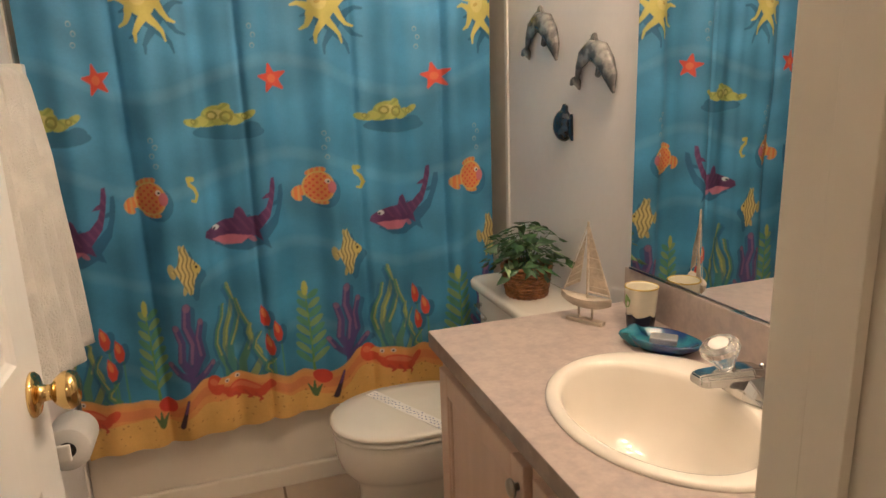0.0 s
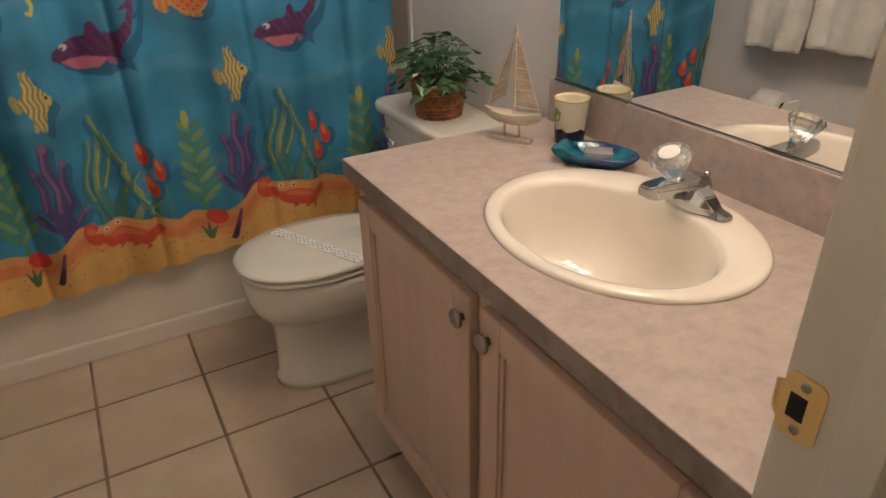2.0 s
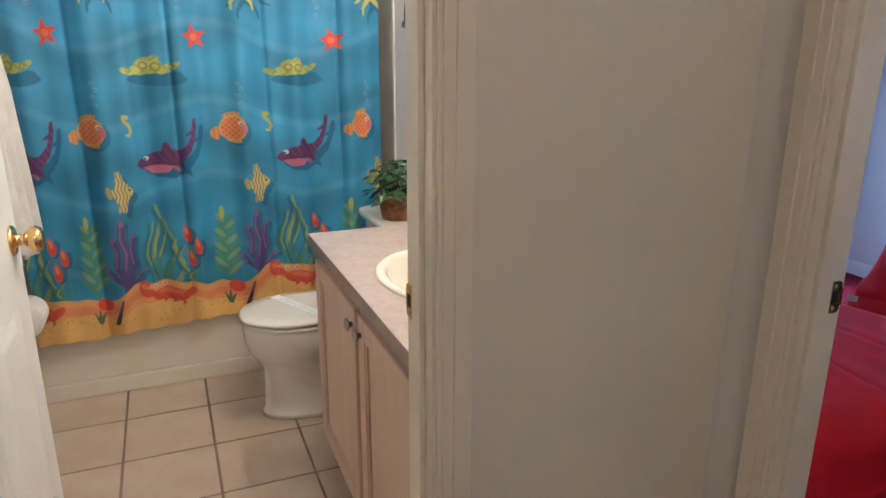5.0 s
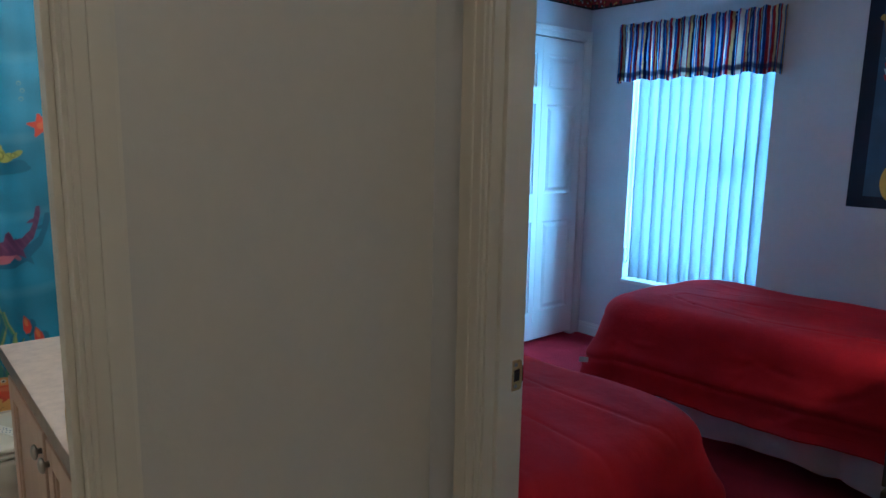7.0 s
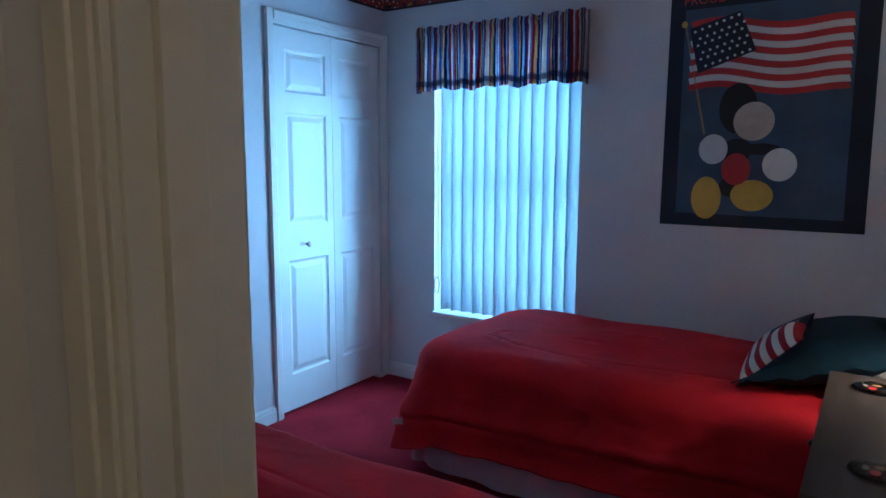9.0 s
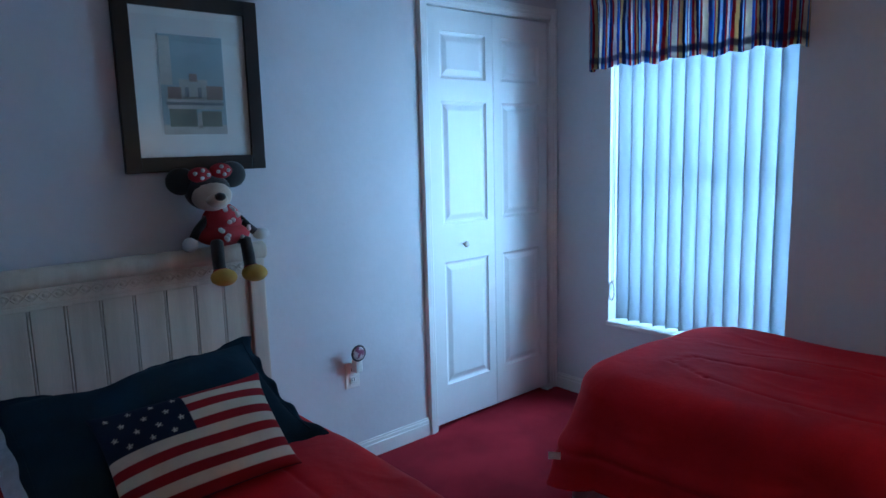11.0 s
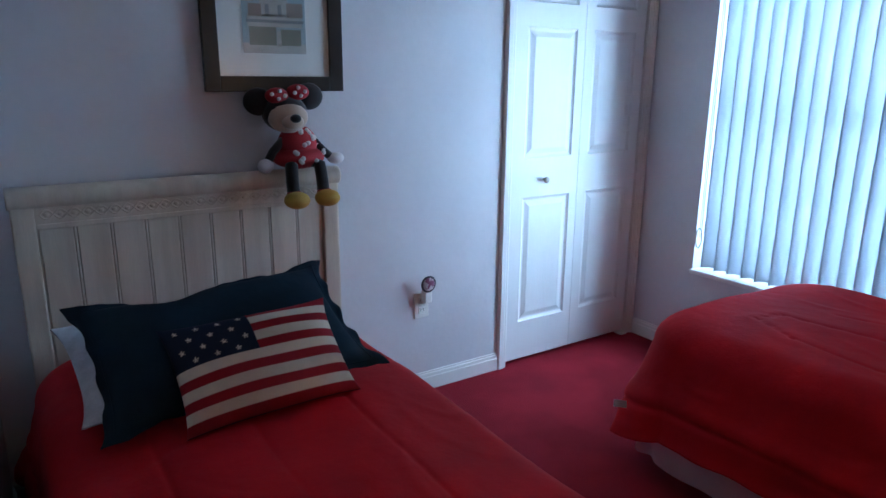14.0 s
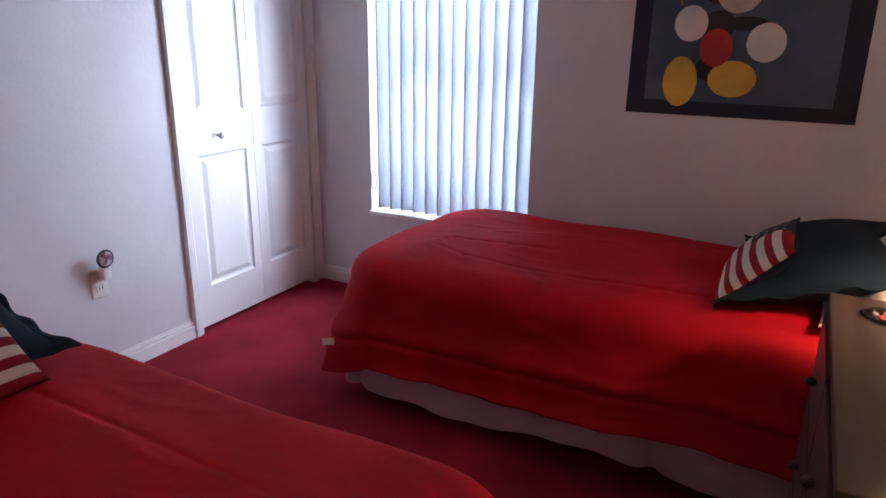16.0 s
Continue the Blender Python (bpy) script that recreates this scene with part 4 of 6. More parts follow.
def shower_curtain():
    th = thing("shower_curtain", "blue shower curtain printed with whales, fish, weeds and sand", "curtain", (-0.18, 1.80, 0.27))
    cols, rows = 620, 700
    x = np.linspace(-0.862, 0.508, cols)[None, :].repeat(rows, 0)
    t = np.linspace(0, 1, rows)[:, None].repeat(cols, 1)
    hem = 0.268 + 0.055 * np.clip((x + 0.7) / 0.9, 0, 1.1)
    z = hem + t * (1.99 - hem)
    low = 1 - t
    fold = 0.017 * np.sin(x * 27 + 0.7 * np.sin(x * 5) + 0.25 * np.sin(z * 2.2)) + 0.006 * np.sin(x * 61 + 1.1 + 0.3 * z)
    pleat = 0.013 * (np.exp(-((x + 0.62 + 0.008 * z) / 0.012) ** 2) + np.exp(-((x + 0.30) / 0.010) ** 2) + np.exp(-((x - 0.055 + 0.01 * z) / 0.012) ** 2) + np.exp(-((x - 0.33) / 0.010) ** 2) - 0.7 * np.exp(-((x + 0.43) / 0.016) ** 2))
    rnd = np.random.RandomState(2)
    soft = sum(0.0022 * np.sin(x * a + z * b + c) for a, b, c in zip(rnd.uniform(8, 40, 8), rnd.uniform(-14, 14, 8), rnd.uniform(0, 6, 8)))
    y = 1.80 + fold * (0.9 + 0.35 * low) + pleat - soft
    z = z - 0.010 * np.sin(x * 27 + 0.7 * np.sin(x * 5)) * low ** 6
    u = np.where(x > -0.45, x, -0.45 + (x + 0.45) * 1.14) + 0.006 * np.sin(x * 27 + 0.6)
    up = 0.27 + (z - hem) * (1.72 / (1.99 - hem)) + 0.6 * (hem - 0.27)
    dye = sum(sea_print(u - 0.006 + du, up + dz) for du, dz in ((-0.0009, -0.0009), (0.0009, -0.0009), (-0.0009, 0.0009), (0.0009, 0.0009))) / 4 * 1.12
    ob = new("cloth", grid_mesh("cloth", np.stack((x, y, z), -1), dye, CURTAIN))
    ob.parent = th
    ob.matrix_parent_inverse = WORLD[th.name].inverted()
    part("curtain_rod", tube([(BATH_W, 1.80, 2.02), (XB, 1.80, 2.02)], 0.0125, 14), CHROME, th, "chrome rod", smooth=True)
    for i in range(12):
        cx = -0.84 + i * 0.121
        bm = tube([(cx, 1.80 + 0.022 * math.cos(a), 2.008 + 0.026 * math.sin(a)) for a in [radians(30 * k) for k in range(13)]], 0.002, 6)
        part("ring", bm, PLASTIC, th)


shower_curtain()

# Vanity cabinet with two doors, its counter, the basin and the tap.
vanity = thing("vanity_cabinet", "pickled oak vanity cabinet with two panel doors", "cabinet", (0.33, 0.56, 0))
VX, VY0, VY1 = 0.066, YB1 + 0.004, 1.078
for a, b in ((VY0, VY0 + 0.016), (VY1 - 0.016, VY1)):
    part("side_panel", box(VX + 0.02, a, 0.10, XB - 0.001, b, 0.762, 0.001), CABINET, vanity)
part("back_panel", box(XB - 0.012, VY0 + 0.016, 0.10, XB - 0.001, VY1 - 0.016, 0.762), CABINET, vanity)
part("bottom_panel", box(VX + 0.02, VY0 + 0.016, 0.10, XB - 0.012, VY1 - 0.016, 0.116), CABINET, vanity)
bm = box(VX, VY0, 0.100, VX + 0.02, VY1, 0.140, 0.001)
box(VX, VY0, 0.718, VX + 0.02, VY1, 0.762, 0.001, bm)
for a, b in ((VY0, VY0 + 0.05), (0.548, 0.606), (VY1 - 0.045, VY1)):
    box(VX - 0.0005, a, 0.100, VX + 0.02, b, 0.762, 0.001, bm)
part("face_frame", bm, CABINET, vanity)
part("toe_kick", box(VX + 0.06, VY0, 0, XB - 0.001, VY1, 0.10), CABINET, vanity)
for y0, y1, ky in ((0.594, 1.048, 0.614), (0.106, 0.560, 0.536)):
    x1, x0, z0, z1, s = VX - 0.001, VX - 0.020, 0.125, 0.730, 0.052
    leaf_ob = part("door", box(x0 + 0.010, y0 + s - 0.004, z0 + s - 0.004, x1 - 0.002, y1 - s + 0.004, z1 - s + 0.004), CABINET, vanity)
    for a in ((y0, y0 + s, z0, z1), (y1 - s, y1, z0, z1)):
        part("stile", box(x0, a[0], a[2], x1, a[1], a[3], 0.004), CABINET, leaf_ob)
    for a in ((z0, z0 + s), (z1 - s, z1)):
        part("rail", box(x0, y0 + s, a[0], x1, y1 - s, a[1], 0.004), CABINET, leaf_ob)
    bm = bmesh.new()
    for a in ((y0 + s, y0 + s + 0.008, z0 + s, z1 - s), (y1 - s - 0.008, y1 - s, z0 + s, z1 - s), (y0 + s, y1 - s, z0 + s, z0 + s + 0.008), (y0 + s, y1 - s, z1 - s - 0.008, z1 - s)):
        box(x0 + 0.004, a[0], a[2], x0 + 0.012, a[1], a[3], 0.002, bm)
    part("bead", bm, CABINET, leaf_ob)
    m = Matrix.Translation((x0, ky, 0.682)) @ pose(0, 0, 0, 0, -90, 0)
    bm = turned([(0.007, 0), (0.006, 0.007), (0.012, 0.009), (0.0165, 0.011), (0.0172, 0.014), (0.015, 0.018), (0.008, 0.0205), (0.002, 0.021)], m=m, n=24)
    part("knob", bm, BRUSHED, leaf_ob, "brushed nickel knob", smooth=True)

# Counter with an oval cut-out, front edge and back splash.
SCX, SCY, SRX, SRY = 0.313, 0.562, 0.205, 0.250
counter = thing("vanity_counter", "mottled pinkish grey laminate counter with back splash", "counter", (0.33, 0.56, 0.762))
bm = bmesh.new()
n = 64
CX0, CX1, CY0, CY1, CZ = 0.040, XB - 0.001, YB1 + 0.002, 1.098, 0.800
inner = [(SCX + (SRX - 0.02) * math.cos(2 * math.pi * i / n), SCY + (SRY - 0.02) * math.sin(2 * math.pi * i / n)) for i in range(n)]
outer = []
for x, y in inner:
    dx, dy = x - SCX, y - SCY
    k = min(((CX1 if dx > 0 else CX0) - SCX) / dx if abs(dx) > 1e-6 else 1e9, ((CY1 if dy > 0 else CY0) - SCY) / dy if abs(dy) > 1e-6 else 1e9)
    outer.append((SCX + dx * k, SCY + dy * k))
corners = [(CX0, CY0), (CX1, CY0), (CX1, CY1), (CX0, CY1)]
for c in corners:
    i = min(range(n), key=lambda j: (outer[j][0] - c[0]) ** 2 + (outer[j][1] - c[1]) ** 2)
    outer[i] = c
iv, ov = [[bm.verts.new((x, y, z)) for x, y in inner] for z in (CZ, 0.762)], [[bm.verts.new((x, y, z)) for x, y in outer] for z in (CZ, 0.762)]
for i in range(n):
    j = (i + 1) % n
    bm.faces.new((iv[0][i], iv[0][j], ov[0][j], ov[0][i]))
    bm.faces.new((iv[1][i], iv[1][j], ov[1][j], ov[1][i]))
    bm.faces.new((ov[0][i], ov[0][j], ov[1][j], ov[1][i]))
    bm.faces.new((iv[0][i], iv[0][j], iv[1][j], iv[1][i]))
part("top", bm, LAMINATE, counter)
part("edge_strip", box(CX0 - 0.0012, CY0, 0.7625, CX0 + 0.0003, CY1, CZ - 0.001), EDGE, counter, "darker laminate edge")
part("back_splash", box(XB - 0.018, CY0, CZ - 0.001, XB - 0.0005, CY1 - 0.018, 0.900, 0.002), LAMINATE, counter)

basin = thing("sink", "cream oval drop-in basin with a rounded rim", "sink", (SCX, SCY, CZ))


def oval_ring(cx, cy, rx, ry, z, count=72):
    return [Vector((cx + rx * math.cos(2 * math.pi * i / count), cy + ry * math.sin(2 * math.pi * i / count), z)) for i in range(count)]


rings = [oval_ring(SCX, SCY, SRX - 0.03, SRY - 0.03, CZ - 0.02), oval_ring(SCX, SCY, SRX, SRY, CZ - 0.001), oval_ring(SCX, SCY, SRX + 0.001, SRY + 0.001, CZ + 0.003), oval_ring(SCX, SCY, SRX - 0.003, SRY - 0.003, CZ + 0.0075), oval_ring(SCX, SCY, SRX - 0.010, SRY - 0.010, CZ + 0.0095)]
for k, (f, d) in enumerate(((1.03, 0.0095), (1.0, 0.0075), (0.965, -0.004), (0.93, -0.03), (0.86, -0.075), (0.74, -0.115), (0.55, -0.140), (0.3, -0.150), (0.12, -0.152))):
    rings.append(oval_ring(SCX - 0.032, SCY, (SRX - 0.056) * f, (SRY - 0.043) * f, CZ + d))
part("bowl", loft(rings, cap=(False, True)), SINK, basin, smooth=True)
part("drain", turned([(0.022, 0), (0.021, 0.003), (0.012, 0.002), (0.010, 0.0035)], at=(SCX - 0.028, SCY, CZ - 0.153), n=24), CHROME, basin, smooth=True)

faucet = thing("faucet", "chrome single-handle tap with a clear acrylic knob", "faucet", (0.455, 0.548, CZ + 0.012))
FY = 0.548
FZ = CZ + 0.010
rings = []
for t, half, hgt in ((-1.0, 0.010, 0.005), (-0.94, 0.016, 0.010), (-0.70, 0.019, 0.012), (-0.50, 0.023, 0.027), (-0.26, 0.027, 0.040), (0.0, 0.028, 0.042), (0.26, 0.027, 0.040), (0.50, 0.023, 0.027), (0.70, 0.019, 0.012), (0.94, 0.016, 0.010), (1.0, 0.010, 0.005)):
    y = FY + 0.084 * t
    rings.append([Vector((0.458 + sx * half, y, FZ + sz * hgt)) for sx, sz in ((-1, 0), (1, 0), (1, 0.45), (0.6, 1), (-0.6, 1), (-1, 0.45))])
bm = loft(rings)
bmesh.ops.bevel(bm, geom=bm.edges[:], offset=0.0018, segments=2, affect="EDGES")
part("base_plate", bm, CHROME, faucet)
part("lift_rod", turned([(0.0025, 0), (0.0025, 0.040), (0.005, 0.043), (0.006, 0.048), (0.003, 0.052)], at=(0.492, FY, FZ), n=14), CHROME, faucet, smooth=True)
rings = []
for i, (dx, z, w, h) in enumerate(((0.028, 0.026, 0.024, 0.024), (0.0, 0.034, 0.025, 0.022), (-0.03, 0.040, 0.024, 0.017), (-0.06, 0.044, 0.022, 0.013), (-0.092, 0.046, 0.020, 0.012), (-0.106, 0.046, 0.015, 0.009))):
    rings.append([Vector((0.455 + dx, FY + sx * w, FZ + z + sz * h)) for sx, sz in ((-1, -1), (1, -1), (1, 0.4), (0.7, 1), (-0.7, 1), (-1, 0.4))])
bm = loft(rings)
bmesh.ops.bevel(bm, geom=bm.edges[:], offset=0.0025, segments=2, affect="EDGES")
part("spout", bm, CHROME, faucet)
tilt = Matrix.Translation((0.412, FY - 0.004, FZ + 0.056)) @ pose(0, 0, 0, 0, -24, 0)
part("stem", turned([(0.015, -0.015), (0.013, 0.008), (0.009, 0.012)], m=tilt, n=24), CHROME, faucet, smooth=True)
bm = bmesh.new()
count = 24
rings = []
for r, z in ((0.013, 0.006), (0.017, 0.014), (0.021, 0.024), (0.029, 0.036), (0.033, 0.046), (0.030, 0.053), (0.020, 0.056)):
    rings.append([tilt @ Vector((r * (1 + 0.06 * (k % 2)) * math.cos(2 * math.pi * k / count), r * (1 + 0.06 * (k % 2)) * math.sin(2 * math.pi * k / count), z)) for k in range(count)])
handle = part("handle", loft(rings), FROSTED, faucet, "clear ribbed acrylic knob")
part("cap", turned([(0.017, 0.0565), (0.017, 0.058), (0.010, 0.0588)], m=tilt, n=24), PLASTIC, handle, "pale disc")

mirror = thing("wall_mirror", "large plain wall mirror with a thin metal channel", "mirror", (XB, 0.55, 0.90))
LEAN_OUT = 0.011
bm = flat([(XB - 0.005, YB1 + 0.004, 0.906), (XB - 0.005 - LEAN_OUT, 1.058, 0.906), (XB - 0.005 - LEAN_OUT, 1.058, 1.93), (XB - 0.005, YB1 + 0.004, 1.93)], (0.004, 0, 0))
bmesh.ops.recalc_face_normals(bm, faces=bm.faces[:])
part("glass", bm, MIRROR, mirror)
bm = flat([(XB - 0.009, YB1 + 0.004, 0.9005), (XB - 0.009 - LEAN_OUT, 1.058, 0.9005), (XB - 0.009 - LEAN_OUT, 1.058, 0.9045), (XB - 0.009, YB1 + 0.004, 0.9045)], (0.0035, 0, 0))
bmesh.ops.recalc_face_normals(bm, faces=bm.faces[:])
part("channel", bm, CHROME, mirror)

# Vanity light bar over the mirror.
light_bar = thing("vanity_light", "vanity light bar with round lit bulbs", "wall lamp", (XB, 0.66, 2.03))
part("bar", box(XB - 0.03, 0.30, 2.00, XB - 0.001, 1.02, 2.10, 0.006), CHROME, light_bar)
for y in (0.42, 0.66, 0.90):
    part("bulb", ball((XB - 0.075, y, 2.05), 0.046), BULB, light_bar, smooth=True)
    part("socket", turned([(0.02, 0), (0.02, 0.012)], m=Matrix.Translation((XB - 0.03, y, 2.05)) @ pose(0, 0, 0, 0, -90, 0), n=20), CHROME, light_bar, smooth=True)
    bulb_light("bulb_light", (XB - 0.15, y, 2.03), 5.5, WARM, 0.05)

# Toilet.
TY, TZ = 1.452, 0.745
toilet = thing("toilet", "white two-piece toilet with its lid down", "toilet", (0.2, TY, 0))


def seat_outline(front, back, half, z, count=48, k=0.0):
    pts = []
    for i in range(count):
        a = 2 * math.pi * i / count
        c, s = math.cos(a), math.sin(a)
        cx = front + (back - front) * 0.46
        rx = (cx - front) if c < 0 else (back - cx)
        pts.append(Vector((cx + rx * (abs(c) ** (1.0 if c < 0 else 0.7)) * (1 if c > 0 else -1), TY + 0.014 + 0.91 * half * (abs(s) ** 0.9) * (1 if s > 0 else -1), z)))
    return pts


part("bowl", loft([seat_outline(f, b, h, z) for f, b, h, z in ((-0.100, 0.40, 0.112, 0.0), (-0.100, 0.40, 0.112, 0.024), (-0.090, 0.39, 0.100, 0.036), (-0.086, 0.37, 0.096, 0.14), (-0.090, 0.36, 0.100, 0.205), (-0.112, 0.36, 0.130, 0.238), (-0.138, 0.36, 0.166, 0.275), (-0.149, 0.36, 0.180, 0.315), (-0.152, 0.36, 0.184, 0.360), (-0.150, 0.36, 0.182, 0.378), (-0.142, 0.35, 0.175, 0.383))]), PORCELAIN, toilet, smooth=True)
part("seat", loft([seat_outline(f, 0.315, h, z) for f, h, z in ((-0.148, 0.180, 0.384), (-0.157, 0.187, 0.389), (-0.157, 0.187, 0.397), (-0.150, 0.180, 0.401))]), PORCELAIN, toilet, "white seat", smooth=True)
lid = part("lid", loft([seat_outline(f, 0.315, h, z) for f, h, z in ((-0.150, 0.180, 0.4035), (-0.160, 0.189, 0.407), (-0.160, 0.189, 0.416), (-0.152, 0.182, 0.422), (-0.10, 0.14, 0.4245), (-0.02, 0.06, 0.4255))]), PORCELAIN, toilet, "white closed lid", smooth=True)
bm = box(0.046, TY - 0.165, 0.4242, 0.084, TY + 0.165, 0.4268)
band_turn = Matrix.Translation((0.065, TY, 0)) @ pose(0, 0, 0, 0, 0, 27) @ Matrix.Translation((-0.065, -TY, 0))
bm.transform(band_turn)
band = part("paper_band", bm, PAPER, lid, "white paper band with small blue marks")
bm = bmesh.new()
rnd = random.Random(4)
for i in range(26):
    yy = TY - 0.16 + 0.32 * (i + 0.5) / 26
    for k in range(2):
        xx = 0.048 + 0.028 * ((i * 0.37 + k * 0.5) % 1) + rnd.uniform(-0.002, 0.002)
        box(xx, yy - 0.0025, 0.4267, xx + 0.003, yy + 0.002, 0.4274, into=bm)
bm.transform(band_turn)
part("mark", bm, surface("band_ink", (0.06, 0.14, 0.42), 0.8, bump=0), band, "blue printed marks")
tank = part("tank", loft([[Vector((x, y, z)) for x, y in rounded_rect(cx, TY, hx, hy, 0.045)] for cx, hx, hy, z in ((0.478, 0.085, 0.195, 0.385), (0.476, 0.090, 0.205, 0.42), (0.472, 0.098, 0.218, 0.705), (0.472, 0.098, 0.218, 0.712))]), PORCELAIN, toilet, smooth=True)
part("tank_lid", loft([[Vector((x, y, z)) for x, y in rounded_rect(0.462, TY, hx, hy, 0.055)] for hx, hy, z in ((0.104, 0.222, 0.712), (0.112, 0.230, 0.717), (0.113, 0.231, 0.736), (0.108, 0.226, 0.743), (0.095, 0.213, 0.745))]), PORCELAIN, toilet, smooth=True)
part("neck", loft([[Vector((x, y, z)) for x, y in rounded_rect(0.42, TY, 0.14, 0.12, 0.04)] for z in (0.22, 0.386)]), PORCELAIN, toilet, smooth=True)
for s in (-1, 1):
    part("hinge", box(0.305, TY + s * 0.07 - 0.018, 0.384, 0.335, TY + s * 0.07 + 0.018, 0.424, 0.006), PLASTIC, toilet)
bm = tube([(0.372, TY + 0.15, 0.665), (0.352, TY + 0.15, 0.665), (0.348, TY + 0.11, 0.655), (0.348, TY + 0.06, 0.648)], 0.007, 10)
part("flush_lever", bm, CHROME, toilet, "chrome lever", smooth=True)

# Ivy in a basket on the tank.
PX, PY = 0.445, 1.415
ivy = thing("potted_ivy", "green and cream ivy in a brown wicker basket on the tank", "plant", (PX, PY, TZ))
bm = bmesh.new()
n = 44
rows_n = 9
made = []
for k in range(rows_n + 1):
    z = TZ + 0.002 + 0.086 * k / rows_n
    r = 0.056 + 0.014 * k / rows_n
    made.append([(PX + (r + 0.0035 * (1 if (i + k) % 2 else -1)) * math.cos(2 * math.pi * i / n), PY + (r + 0.0035 * (1 if (i + k) % 2 else -1)) * math.sin(2 * math.pi * i / n), z) for i in range(n)])
for k in range(rows_n + 1):
    ring = made[k] + made[k][:2]
    tube(ring, 0.0050, 6, bm)
basket = part("basket", bm, WICKER, ivy, "brown woven wicker basket", smooth=True)
part("lining", turned([(0.050, TZ + 0.001), (0.064, TZ + 0.075), (0.05, TZ + 0.076)], at=(PX, PY, 0), n=32), surface("potting_soil", (0.03, 0.02, 0.014), 0.95, bump=0.8), basket)
bm_rim = tube([(PX + 0.072 * math.cos(2 * math.pi * i / 40), PY + 0.072 * math.sin(2 * math.pi * i / 40), TZ + 0.090 + 0.002 * math.sin(i * 2)) for i in range(42)], 0.006, 8)
part("rim", bm_rim, WICKER, basket, smooth=True)
rnd = random.Random(11)
bms, bmp, bmt = bmesh.new(), bmesh.new(), bmesh.new()
for i in range(190):
    a, e = rnd.uniform(0, 2 * math.pi), rnd.uniform(-0.15, 1.45)
    rr = rnd.uniform(0.055, 0.128) * (1.0 if e > 0.2 else 1.08)
    c = Vector((PX - 0.004 + rr * math.cos(e) * math.cos(a), PY + rr * math.cos(e) * math.sin(a) * 1.05, TZ + 0.098 + rr * math.sin(e) * 0.95))
    if c.x > XB - 0.012:
        continue
    out = (c - Vector((PX, PY, TZ + 0.06))).normalized()
    side = out.cross(Vector((rnd.uniform(-1, 1), rnd.uniform(-1, 1), 1))).normalized()
    tip = (out * 0.5 + Vector((0, 0, -0.55)) + side * rnd.uniform(-0.5, 0.5)).normalized()
    nor = tip.cross(side).normalized()
    size = rnd.uniform(0.016, 0.031)
    target = bmp if rnd.random() < 0.16 else bms
    shape = ((0, -0.2, 0), (0.62, -0.35, 0.1), (0.5, 0.25, 0.14), (0.42, 0.5, 0.1), (0, 1.25, -0.15), (-0.42, 0.5, 0.1), (-0.5, 0.25, 0.14), (-0.62, -0.35, 0.1))
    vs = [target.verts.new(c + (side * p + tip * q + nor * h) * size) for p, q, h in shape]
    mid = target.verts.new(c + tip * size * 0.3 - nor * size * 0.12)
    for k in range(len(vs)):
        target.faces.new((vs[k], vs[(k + 1) % len(vs)], mid))
    if i % 4 == 0:
        tube([(PX + 0.02 * math.cos(a), PY + 0.02 * math.sin(a), TZ + 0.08), (c + Vector((PX, PY, TZ + 0.11))) / 2, c], 0.0012, 5, bmt)
part("leaves", bms, LEAF, ivy, "dark green ivy leaves", smooth=True)["kind"] = "stuff"
part("pale_leaves", bmp, PALE_LEAF, ivy, "cream-edged ivy leaves", smooth=True)["kind"] = "stuff"
part("stems", bmt, LEAF, ivy)["kind"] = "stuff"

# Model sailing boat.
boat_m = Matrix.Translation((0.402, 1.003, CZ)) @ pose(0, 0, 0, 0, 0, -62)
boat = thing("model_sailboat", "whitewashed wooden model sailing boat on a stand", "model boat", m=boat_m)
part("stand", box(-0.048, -0.011, 0, 0.048, 0.011, 0.010, 0.002), BOAT_WOOD, boat, local=True)
for x in (-0.018, 0.018):
    part("leg", tube([(x, 0, 0.008), (x, 0, 0.040)], 0.003, 8), BOAT_WOOD, boat, local=True)
rings = []
for i in range(13):
    t = i / 12 * 2 - 1
    w = 0.021 * max(0.03, (1 - abs(t) ** 2.4))
    keel = 0.036 + 0.017 * abs(t) ** 2.6
    rim = 0.062 + 0.008 * t * t
    rings.append([Vector((0.068 * t, w * math.sin(a), rim - (rim - keel) * max(0, math.cos(a)) if abs(a) < 1.57 else rim)) for a in [radians(-90 + 180 * k / 10) for k in range(11)]])
bm = loft(rings)
part("hull", bm, BOAT_WOOD, boat, "whitewashed hull", local=True)
part("mast", tube([(0.004, 0, 0.05), (0.004, 0, 0.245)], 0.0028, 8), BOAT_WOOD, boat, local=True)
part("boom", tube([(0.004, 0, 0.078), (0.062, 0.002, 0.074)], 0.0018, 6), BOAT_WOOD, boat, local=True)
for name, pts in (("main_sail", [(0.009, 0, 0.080), (0.062, 0.003, 0.077), (0.034, 0.005, 0.15), (0.007, 0, 0.228)]), ("fore_sail", [(-0.016, 0, 0.098), (-0.060, 0.002, 0.074), (-0.034, 0.004, 0.138), (-0.001, 0, 0.215)])):
    sail = part(name, flat([Vector(p) for p in pts], (0, 0.0014, 0)), SAIL, boat, "natural woven sail", local=True)
    a, b, c, d = [Vector(p) for p in pts]
    for k in range(6):
        f = 0.08 + 0.155 * k
        inner_end, outer_end = a.lerp(d, f), (b.lerp(c, f * 2) if f < 0.5 else c.lerp(d, f * 2 - 1))
        part("rib", tube([inner_end - Vector((0, 0.0008, 0)), outer_end - Vector((0, 0.0008, 0))], 0.0011, 5), BOAT_WOOD, sail, local=True)
